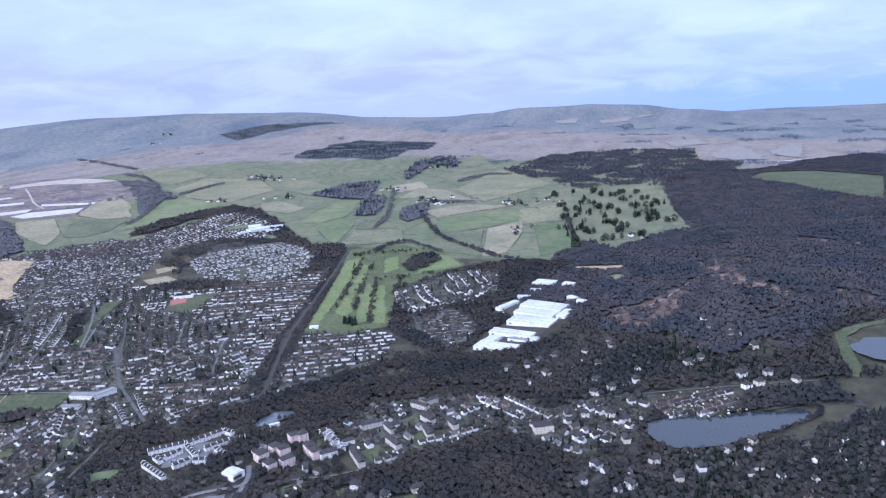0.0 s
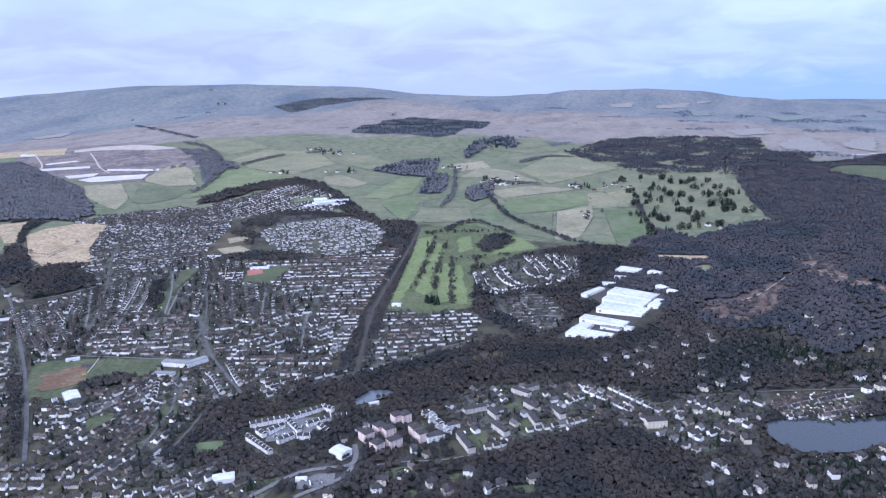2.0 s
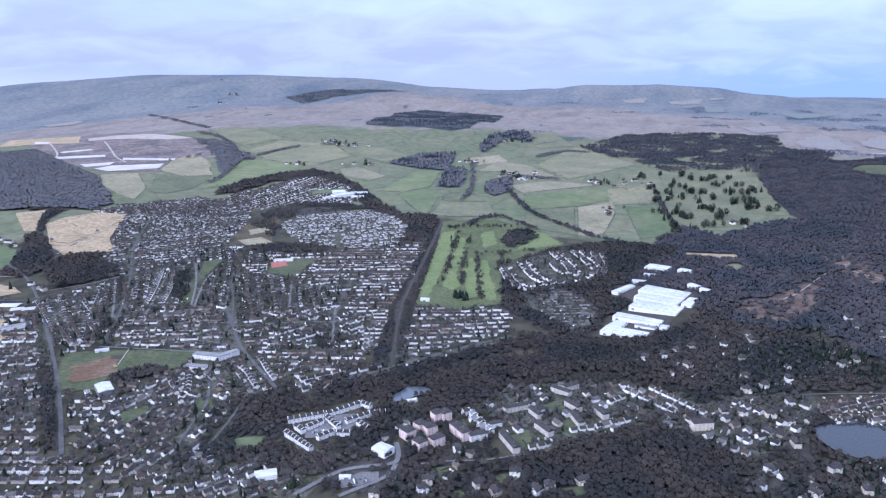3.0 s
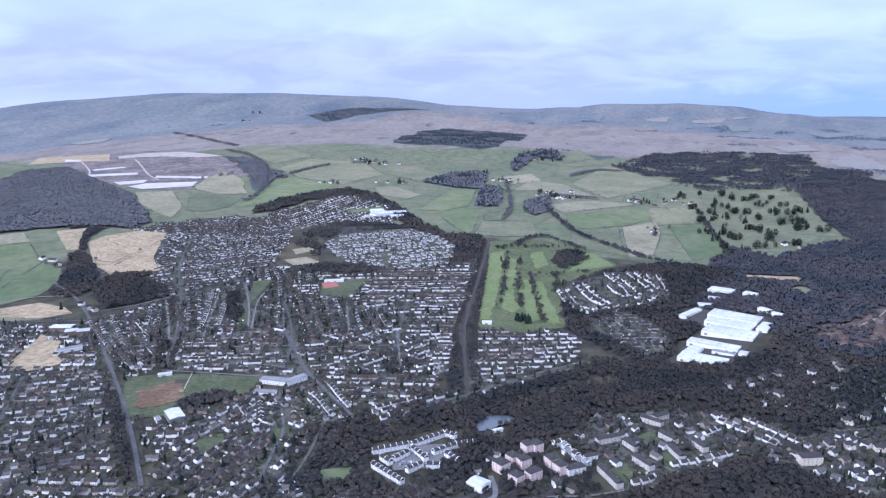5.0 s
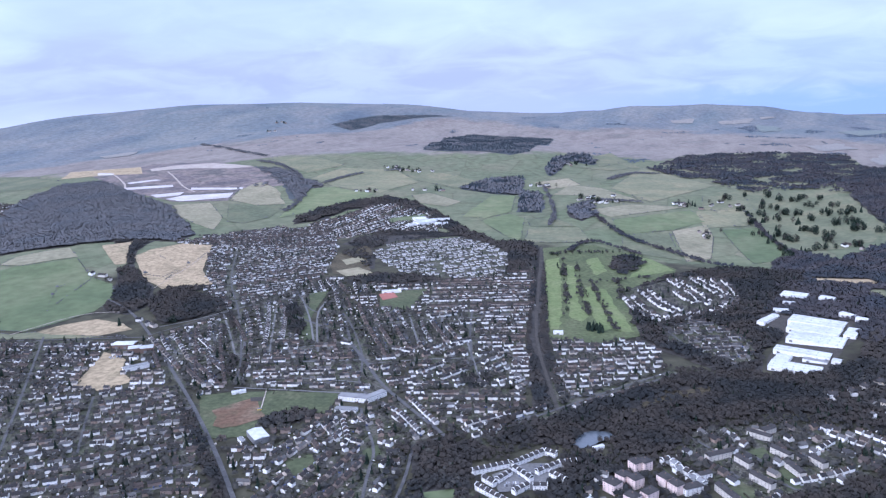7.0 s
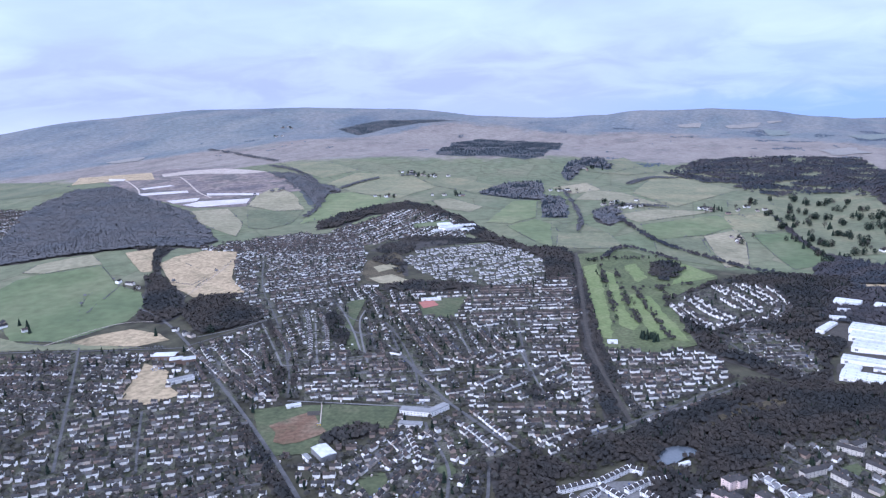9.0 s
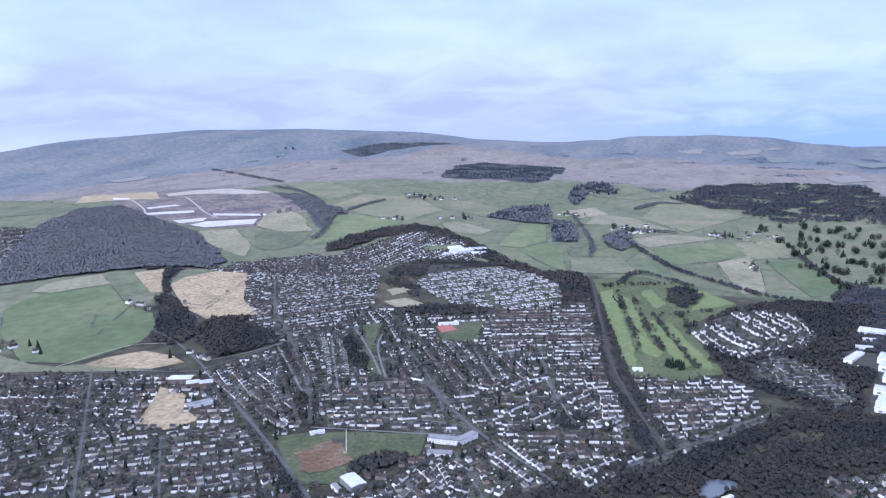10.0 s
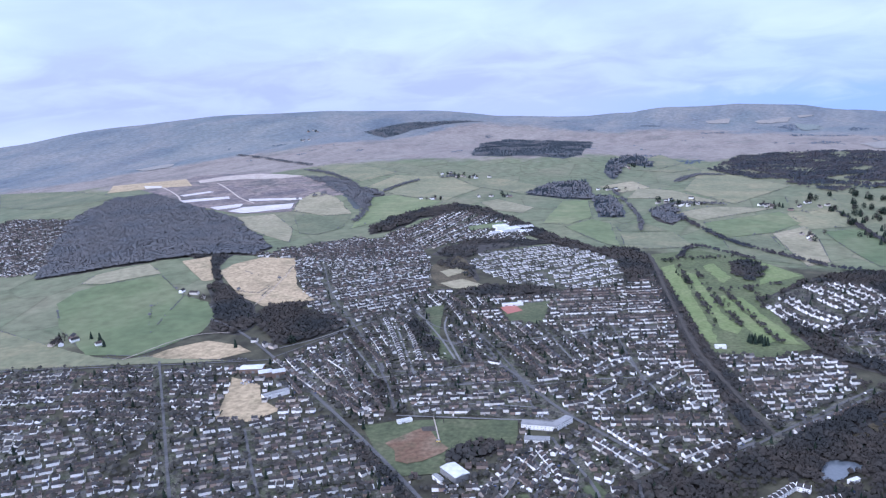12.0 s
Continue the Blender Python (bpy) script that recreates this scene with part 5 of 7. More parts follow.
tagged(new("distant_woods", soup("distant_woods", bare_crowns(x, y, hh, hh * 1.1, 6), M_FARWOOD)), "scattered woods on distant slopes in painted blue haze", "woods", kind="stuff")

# tree belts along streams and field edges
for pts, wide in (
    ([(-547, 1606), (-496, 1505), (-429, 1370), (-367, 1313), (-316, 1270), (-261, 1208), (-215, 1221)], 9),
    ([(-229, 1724), (-201, 1569), (-173, 1428), (-144, 1324)], 7),
    ([(-492, 1188), (-484, 1310), (-438, 1280), (-385, 1241)], 8),
    ([(-1702, 2045), (-1548, 1967), (-1328, 1738), (-1207, 1511), (-1179, 1405)], 16),
    ([(-750, 2129), (-762, 2369), (-679, 2483)], 14),
    ([(-577, 1638), (-536, 1723), (-444, 1717)], 12),
    ([(-572, 2057), (-532, 2244), (-458, 2234)], 14),
    ([(-2337, 2553), (-2024, 2360), (-1766, 2186)], 14),
    ([(-1262, 1667), (-1286, 1909), (-1178, 2032)], 8),
    ([(-711, 1891), (-598, 1551), (-579, 1413)], 8),
):
    p = np.repeat(smooth_line(pts, 3.0), 3 if wide > 10 else 2, 0)
    swell = np.array([0.75 + 0.9 * noise.noise(Vector((a / 60, b / 60, 2.0))) for a, b in p])
    x, y = p[:, 0] + rng.normal(0, wide * 0.35, len(p)) * swell, p[:, 1] + rng.normal(0, wide * 0.35, len(p)) * swell
    keep = swell + rng.normal(0, 0.1, len(p)) > 0.55
    x, y = x[keep], y[keep]
    hh = 4.5 + 3.5 * rng.random(len(x))
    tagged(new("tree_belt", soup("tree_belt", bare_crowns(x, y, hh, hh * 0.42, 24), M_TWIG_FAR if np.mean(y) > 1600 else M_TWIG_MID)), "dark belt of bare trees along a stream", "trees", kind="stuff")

# dark tree lines between the fairways
for pts in ([(-488, 1130), (-461, 1021), (-426, 874)], [(-464, 1114), (-441, 1012), (-411, 916), (-392, 859)], [(-425, 1028), (-390, 924), (-361, 839)], [(-393, 1046), (-365, 932), (-338, 850)], [(-514, 1154), (-464, 1202), (-407, 1251)], [(-416, 1038), (-387, 1055), (-351, 1088)]):
    p = smooth_line(pts, 3.0)
    x, y = np.repeat(p[:, 0], 2) + rng.normal(0, 2.2, 2 * len(p)), np.repeat(p[:, 1], 2) + rng.normal(0, 2.2, 2 * len(p))
    keep = np.array([noise.noise(Vector((a / 25, b / 25, 8.0))) for a, b in zip(x, y)]) + rng.normal(0, 0.12, len(x)) > 0.06
    hh = 3.4 + 3.0 * rng.random(keep.sum())
    tagged(new("tree_line", soup("tree_line", bare_crowns(x[keep], y[keep], hh, hh * 0.42, 70), M_TWIG_TOWN)), "line of bare trees between golf fairways", "trees", kind="stuff")


def tree_meshes():
    """A few bare trees and conifers, as trunk and crown meshes."""
    kinds = []
    for v in range(3):
        h, r = 1.0, 0.36
        rings, sides = [], 6
        verts, faces = [], []
        for kz, (zz, rr) in enumerate(((0, 0.035), (0.2, 0.026), (0.45, 0.018), (0.75, 0.006))):
            off = Vector((rng.normal(0, 0.012), rng.normal(0, 0.012), 0)) * kz
            for q in range(sides):
                a = 6.283 * q / sides
                verts.append((off.x + rr * math.cos(a), off.y + rr * math.sin(a), zz))
        for kz in range(3):
            for q in range(sides):
                a, b = kz * sides + q, kz * sides + (q + 1) % sides
                faces.append((a, b, b + sides, a + sides))
        for _ in range(6):
            a, z0, ln = rng.random() * 6.283, 0.25 + 0.25 * rng.random(), 0.22 + 0.12 * rng.random()
            base = len(verts)
            tip = (math.cos(a) * ln, math.sin(a) * ln, z0 + 0.28)
            for da in (0, 2.1, 4.2):
                verts.append((0.012 * math.cos(da), 0.012 * math.sin(da), z0 + 0.01 * math.sin(da)))
            verts.append(tip)
            faces += [(base, base + 1, base + 3), (base + 1, base + 2, base + 3), (base + 2, base, base + 3)]
        trunk = mesh_of("trunk", verts, faces, M_BARK, smooth=True)
        tri, nrm = shell_fans(1, 150, np.array([[[0, 0, 0.6]]]), np.array([[[r, r, 0.42]]]), 0.055, -0.75)
        kinds.append((trunk, soup("crown", (tri.reshape(-1, 3, 3), nrm), M_TWIG_OB)))
    firs = []
    for v in range(3):
        trunk = mesh_of("trunk", [(0.03, 0, 0), (-0.015, 0.026, 0), (-0.015, -0.026, 0), (0, 0, 0.6)], [(0, 1, 3), (1, 2, 3), (2, 0, 3)], M_BARK)
        o = np.zeros(1)
        base = float(height(0.0, 0.0))
        if v == 0:
            tri = conifer_crowns(o, o, np.ones(1), np.full(1, 0.27), 8, 8)
            tri[..., 2] -= base
        else:
            tri, nrm = shell_fans(1, 200, np.array([[[0, 0, 0.47]]]), np.array([[[0.30 + 0.07 * v, 0.30 + 0.07 * v, 0.5]]]), 0.075, -0.95)
            tri = (tri.reshape(-1, 3, 3), nrm)
        firs.append((trunk, soup("crown", tri, M_NEEDLE)))
    return kinds, firs


BARE, FIRS = tree_meshes()


def tree(x, y, h, fir=False, lab="", group="", spire=False):
    trunk, crown = (FIRS if fir else BARE)[0 if spire else int(rng.integers(3))]
    t = new("conifer" if fir else "tree")
    t.location, t.scale = (x, y, float(height(x, y)) + 0.1), (h * (0.9 + 0.3 * rng.random()), h, h)
    t.rotation_euler[2] = rng.random() * 6.28
    for nm, me in (("trunk", trunk), ("crown", crown)):
        new(nm, me).parent = t
    tagged(t, lab or ("dark evergreen tree standing on grass" if fir else "leafless brown tree standing on grass"), "tree", group or "trees")


def tree_row(a, b, n, h, fir_share, off=2.0, group="golf course trees", lab=""):
    for k in range(n):
        s = (k + rng.random() * 0.6) / n
        tree(a[0] + s * (b[0] - a[0]) + rng.normal(0, off), a[1] + s * (b[1] - a[1]) + rng.normal(0, off), h * (0.75 + 0.5 * rng.random()), rng.random() < fir_share, lab, group)


# golf course: lines of trees between the fairways, a dark conifer clump
for a, b, n, fs in (((-488, 1130), (-426, 874), 12, 0.25), ((-464, 1114), (-394, 863), 12, 0.3), ((-424, 1020), (-363, 842), 12, 0.1), ((-393, 1046), (-338, 850), 8, 0.15), ((-516, 1145), (-406, 1247), 18, 0.6), ((-492, 1100), (-464, 1033), 6, 0.7)):
    tree_row(a, b, n // 2 + 2, 6.0, fs)
for k in range(14):
    tree(-385 + rng.normal(0, 7), 830 + rng.normal(0, 4), 9 + 2 * rng.random(), True, "dense dark conifer in a clump on the golf course", "golf course conifers", True)
# parkland trees
PARK_TREES = [(-226, 1861), (-181, 1868), (-153, 1828), (-127, 1805), (-103, 1830), (-37, 1674), (-25, 1699), (-130, 1600), (-117, 1538), (-65, 1679), (-89, 1760), (-166, 1635), (-15, 1584), (-20, 1543), (-269, 1820), (-235, 1704), (-196, 1724), (-188, 1671), (-190, 1605), (-170, 1487), (-154, 1459), (-142, 1452), (-165, 1541), (-187, 1773), (-166, 1730), (-151, 1681), (-122, 1682), (-76, 1695), (-54, 1744), (-72, 1826), (-61, 1592), (-46, 1600), (-29, 1608), (-39, 1535), (-101, 1527), (-89, 1453), (-77, 1498), (-129, 1354), (-107, 1383), (-45, 1400), (6, 1517), (-103, 1621), (-196, 1489), (-183, 1424), (-162, 1368), (-153, 1320), (-211, 1587), (-220, 1652)]
for px, py in PARK_TREES:
    for q in range(int(rng.integers(3, 7))):
        tree(px + rng.normal(0, 5), py + rng.normal(0, 9), 9 + 6 * rng.random(), rng.random() < 0.85, "", "parkland trees")


# ---- hedges and field walls ----
def hedge(poly, closed=True, h=1.6):
    pts = poly + poly[:1] if closed else poly
    tris = []
    p = np.concatenate([np.linspace(a, b, max(2, int(math.hypot(b[0] - a[0], b[1] - a[1]) / 2.5)), endpoint=False) for a, b in zip(pts, pts[1:])])
    gap = np.array([noise.noise(Vector((q[0] / 30, q[1] / 30, 5.0))) for q in p])
    keep = gap + rng.normal(0, 0.12, len(p)) > 0.02
    x, y = p[keep, 0] + rng.normal(0, 0.5, keep.sum()), p[keep, 1] + rng.normal(0, 0.5, keep.sum())
    hh = h * (0.6 + 0.9 * rng.random(len(x)) ** 2)
    tall = rng.random(len(x)) < 0.05
    hh[tall] *= 3
    tagged(new("hedge", soup("hedge", bare_crowns(x, y, hh, np.maximum(1.0, hh * 0.45), 10), M_TWIG_FAR if np.mean(y) > 1200 or np.mean(x) < -1000 else M_HEDGE)), "ragged dark field hedge", "hedge", kind="stuff")


for nm, ma, lift, poly, lab in FIELDS:
    if nm in ("field", "knoll") and ma in (M_GRASS, M_GRASS_DULL, M_BLEACH) and len(poly) > 3:
        hedge(poly, True, 1.3)

# rough hedges across the straw field and the hill
for pts in ([(-1030, 818), (-1055, 899), (-1101, 1040)], [(-1157, 982), (-1120, 964), (-1125, 1007)], [(-1103, 882), (-1060, 880), (-1069, 946)], [(-1077, 671), (-1116, 744), (-1161, 840)], [(-1117, 720), (-1168, 781), (-1184, 847)]):
    hedge(pts, False, 1.8)

# ---- buildings ----
def part(name, me, parent, label="", m=None):
    ob = new(name, me)
    ob.parent = parent
    if m is not None:
        ob.matrix_basis = m
    return tagged(ob, label)


def box_mesh(name, x0, y0, z0, x1, y1, z1, ma):
    v = [(x, y, z) for z in (z0, z1) for x, y in ((x0, y0), (x1, y0), (x1, y1), (x0, y1))]
    f_ = [(3, 2, 1, 0), (4, 5, 6, 7), (0, 1, 5, 4), (1, 2, 6, 5), (2, 3, 7, 6), (3, 0, 4, 7)]
    return mesh_of(name, v, f_, ma)


def house_shape(w, d, he, hr):
    """Walls with gables, a roof slab with eaves, and a chimney, about the middle of the base."""
    a, b, o, th = w / 2, d / 2, 0.25, 0.14
    walls = [(-a, -b, -1), (a, -b, -1), (a, b, -1), (-a, b, -1), (-a, -b, he), (a, -b, he), (a, b, he), (-a, b, he), (-a, 0, hr - 0.1), (a, 0, hr - 0.1)]
    wf = [(0, 1, 5, 4), (2, 3, 7, 6), (1, 2, 6, 9, 5), (3, 0, 4, 8, 7)]
    k = (hr - he) / b * o
    roof = []
    for dz in (0, -th):
        roof += [(-a - o, -b - o, he - k + dz), (a + o, -b - o, he - k + dz), (a + o, 0, hr + dz), (-a - o, 0, hr + dz), (a + o, b + o, he - k + dz), (-a - o, b + o, he - k + dz)]
    rf = [(0, 1, 2, 3), (3, 2, 4, 5), (0, 6, 7, 1), (5, 4, 10, 11), (1, 7, 8, 2), (2, 8, 10, 4), (3, 9, 6, 0), (5, 11, 9, 3)]
    c, cx = 0.32, a * 0.72
    ch = [(cx + sx * c, sy * c, z) for z in (hr - 0.5, hr + 0.65) for sx, sy in ((-1, -1), (1, -1), (1, 1), (-1, 1))]
    cf = [(4, 5, 6, 7), (0, 1, 5, 4), (1, 2, 6, 5), (2, 3, 7, 6), (3, 0, 4, 7)]
    return walls, wf, roof, rf, ch, cf


def houses_joined(name, rows, mats, lab, category="houses"):
    mats = mats + [M_BRICK] if len(mats) == 2 else mats
    """Far houses of one district in one mesh: rows of x, y, angle, w, d, eaves, ridge, tone."""
    verts, faces, index = [], [], []
    zs = height(np.array([r[0] for r in rows]), np.array([r[1] for r in rows]))
    for (x, y, a, w, d, he, hr, tone), z in zip(rows, zs):
        ca, sa = math.cos(a), math.sin(a)
        walls, wf, roof, rf, ch, cf = house_shape(w, d, he, hr)
        for pts, fs, mi in ((walls, wf, (0, 3, 4)[tone] if len(mats) > 3 else 0), (roof, rf, (1, 1, 5)[tone] if len(mats) > 3 else 1), (ch, cf, 2)):
            if pts is ch and w < 3.2:
                continue
            n = len(verts)
            verts += [(x + ca * p - sa * q, y + sa * p + ca * q, z + r) for p, q, r in pts]
            faces += [tuple(n + k for k in f_) for f_ in fs]
            index += [mi] * len(fs)
    tagged(new(name, mesh_of(name, verts, faces, mats, index)), lab, category, kind="stuff")


TEMPLATES = {}


def house_template(w, d, he, hr):
    """Shared meshes for a house with parts, by size."""
    key = (w, d, he, hr)
    if key not in TEMPLATES:
        walls, wf, roof, rf, ch, cf = house_shape(w, d, he, hr)
        TEMPLATES[key] = (
            mesh_of("wall", walls, wf, M_WALL_OB), mesh_of("roof", roof, rf, M_ROOF_OB), mesh_of("chimney", ch, cf, M_BRICK),
            box_mesh("window", -0.38, -0.04, 0, 0.38, 0.06, 0.6, M_WINDOW), box_mesh("door", -0.28, -0.05, 0, 0.28, 0.05, 1.15, M_DOOR),
        )
    return TEMPLATES[key]


def house(x, y, a, w, d, he, hr, tone, lab, group):
    me_w, me_r, me_c, me_win, me_d = house_template(w, d, he, hr)
    ob = new("house")
    ob.location, ob.rotation_euler[2] = (x, y, float(height(x, y))), a
    part("wall", me_w, ob)
    part("roof", me_r, ob)
    part("chimney", me_c, ob)
    for s in (-1, 1):
        part("door" if s < 0 else "window", me_d if s < 0 else me_win, ob, m=pose(0.0, s * d / 2, 0.05 if s < 0 else he * 0.55, 0, 0, 0))
        for k in (-1, 1):
            if s < 0:
                part("window", me_win, ob, m=pose(k * w * 0.3, s * d / 2, 0.35))
            part("window", me_win, ob, m=pose(k * w * 0.3, s * d / 2, he - 0.95))
    return tagged(ob, lab, "house", group)


DISTRICTS = [  # polygon, street angle, style, label
    ([(-1212, 1087), (-1164, 1140), (-1138, 1217), (-1009, 1300), (-897, 1140), (-810, 941), (-826, 805), (-862, 756), (-946, 837), (-1061, 984)], 44, "small", "estate of small pale houses"),
    (PARKHOMES, 39, "park", "rows of white park homes"),
    ([(-1060, 1304), (-1034, 1386), (-1020, 1522), (-934, 1551), (-779, 1400), (-776, 1302), (-872, 1300), (-926, 1194)], 84, "small", "hillside estate of small houses"),
    ([(-1200, 1132), (-1099, 1270), (-926, 1194), (-930, 1120), (-1071, 1081)], 30, "small", "hillside estate of small houses"),
    ([(-653, 959), (-564, 1020), (-517, 1074), (-478, 890), (-600, 840)], 24, "terrace", "terraced streets of pale houses"),
    ([(-600, 840), (-540, 860), (-520, 740), (-560, 700), (-587, 775)], -58, "semi", "brick and white houses round a square"),
    ([(-540, 860), (-478, 890), (-450, 760), (-430, 700), (-520, 740)], 24, "terrace", "terraced streets of brick houses"),
    ([(-560, 700), (-520, 740), (-430, 700), (-406, 634), (-478, 612), (-546, 683)], 62, "small", "close rows of white houses"),
    ([(-751, 870), (-664, 819), (-611, 831), (-546, 683), (-584, 644), (-647, 643), (-693, 687)], -55, "semi", "streets of semi-detached houses with long gardens"),
    ([(-733, 666), (-684, 689), (-556, 666), (-526, 596), (-578, 574), (-663, 560)], 16, "terrace", "long dark-roofed terraces"),
    ([(-832, 759), (-777, 865), (-693, 687), (-680, 565), (-739, 550), (-847, 659)], -52, "semi", "streets of white semi-detached houses"),
    ([(-875, 651), (-819, 684), (-693, 563), (-731, 537), (-793, 577)], -35, "terrace", "terraces along the main road"),
    ([(-829, 493), (-740, 537), (-694, 503), (-608, 434), (-620, 330), (-764, 330), (-860, 420)], 36, "semi", "estate of white houses in gardens"),
    ([(-1053, 577), (-999, 604), (-898, 498), (-870, 440), (-940, 440), (-1010, 490)], 17, "bungalow", "close-set pale bungalows"),
    ([(-986, 605), (-934, 624), (-843, 489), (-850, 450), (-885, 455)], 17, "bungalow", "close-set pale bungalows"),
    ([(-425, 786), (-330, 809), (-306, 780), (-297, 726), (-360, 605), (-382, 612), (-400, 693)], 27, "semi", "estate of white houses beside the railway"),
    (HOLLOW, 18, "hollow", "low grey terraces in a hollow"),
    ([(-542, 384), (-572, 464), (-566, 514), (-532, 545), (-489, 491), (-450, 414), (-460, 360)], 88, "semi", "streets of pale houses with green gardens"),
    ([(-539, 454), (-557, 525), (-533, 537), (-509, 575), (-454, 511), (-470, 500), (-500, 480)], -42, "terrace", "white terraces along the main road"),
    ([(-438, 529), (-408, 566), (-372, 622), (-288, 726), (-282, 711), (-355, 586), (-415, 508)], 53, "semi", "white houses along the valley road"),
    ([(-265, 537), (-259, 583), (-215, 612), (-175, 625), (-103, 589), (-161, 527), (-220, 479)], -46, "villa", "detached houses with green gardens"),
    ([(-165, 627), (-111, 616), (-88, 581), (-121, 555), (-145, 582)], -30, "villa", "detached houses with green gardens"),
    ([(-10, 632), (-2, 601), (28, 608), (59, 628), (64, 654), (45, 656), (17, 645)], 33, "tight", "tight rows of pale lakeside houses"),
    ([(-188, 680), (-122, 732), (-58, 797), (31, 842), (102, 781), (131, 720), (-16, 658), (-114, 634)], 25, "scatter", "large white villas among trees"),
    ([(-88, 482), (-56, 521), (4, 541), (75, 575), (160, 600), (150, 480), (20, 440), (-85, 440)], 15, "scatter", "houses among trees south of the lake"),
    ([(-2072, 1282), (-1859, 1277), (-1629, 1097), (-1505, 945), (-1555, 872), (-1900, 900)], 40, "small", "distant hazy housing estate"),
    ([(-340, 440), (-330, 500), (-300, 530), (-275, 520), (-262, 470), (-235, 460), (-250, 400), (-340, 400)], -40, "scatter", "houses among trees near the flats"),
    ([(-546, 683), (-478, 612), (-430, 634), (-400, 600), (-440, 535), (-500, 575), (-526, 596)], 20, "semi", "pale houses with dark gardens"),
    ([(-826, 805), (-810, 941), (-780, 925), (-700, 925), (-692, 880), (-751, 870), (-777, 865), (-832, 759)], -52, "semi", "streets of pale houses"),
    ([(-740, 930), (-700, 935), (-640, 955), (-587, 775), (-611, 831), (-664, 819), (-640, 900)], 24, "terrace", "short terraces of pale houses"),
    ([(-870, 640), (-850, 690), (-832, 759), (-847, 659), (-793, 577), (-830, 590)], -40, "terrace", "terraces along the main road"),
    ([(-1260, 560), (-1150, 590), (-1060, 560), (-1000, 470), (-950, 380), (-1150, 380)], 25, "bungalow", "pale houses at the town's western edge"),
    (LAKESIDE, -35, "villa", "detached pale houses by the lake"),
    ([(-1000, 470), (-950, 440), (-870, 440), (-860, 400), (-764, 320), (-800, 250), (-1000, 250), (-1150, 380), (-950, 380)], 40, "semi", "pale houses at the town's edge"),
    ([(-480, 360), (-430, 400), (-400, 440), (-340, 430), (-340, 360)], 62, "semi", "houses with gardens by the wood"),
]
STYLE = {  # street spacing, setback, lengths and gaps along the row, depth, eaves, ridge, units in a block, skip
    "small": (28, 6.0, 4.8, 2.8, 4.2, 2.9, 4.3, 2, 0.08),
    "park": (28, 4.9, 5.8, 3.0, 3.4, 2.0, 2.9, 1, 0.08),
    "hollow": (30, 5.6, 4.6, 4.0, 4.4, 2.4, 3.8, 6, 0.22),
    "terrace": (30, 6.2, 4.4, 3.0, 4.0, 3.0, 4.2, 5, 0.06),
    "semi": (29, 6.6, 4.7, 3.0, 4.2, 3.0, 4.3, 2, 0.07),
    "bungalow": (27, 6.0, 6.0, 2.2, 4.8, 2.0, 3.6, 1, 0.05),
    "tight": (12, 2.9, 3.6, 1.4, 3.6, 2.6, 4.2, 2, 0.04),
    "villa": (34, 8.0, 6.2, 4.5, 5.2, 3.1, 5.0, 1, 0.12),
    "scatter": (24, 6.5, 5.4, 7.0, 4.6, 3.0, 4.8, 1, 0.80),
}
KEEP_OUT = [f_[3] for f_ in FIELDS] + [LAKE, POND, RESERVOIR] + CLUMPS
BLOCKED = []  # discs where single buildings stand: x, y, radius


TOWN = [(-1050, 580), (-870, 640), (-862, 756), (-820, 900), (-810, 941), (-604, 984), (-517, 1074), (-455, 775), (-395, 590), (-440, 500), (-400, 440), (-340, 430), (-340, 330), (-620, 300), (-764, 300), (-860, 400), (-940, 440)]
NAMED = [d[0] for d in DISTRICTS]
DISTRICTS.append((TOWN, 20, "infill", "mixed pale houses between the estates"))
STYLE["infill"] = STYLE["semi"]


def clear(x, y, road=4.5):
    ok = np.ones(np.shape(x), bool)
    for poly in KEEP_OUT:
        ok &= ~inside(poly, x, y)
    for w, pts, *_ in ROADS:
        ok &= near_line(pts, x, y) > w / 2 + road
    for bx, by, br in BLOCKED:
        ok &= np.hypot(x - bx, y - by) > br
    return ok


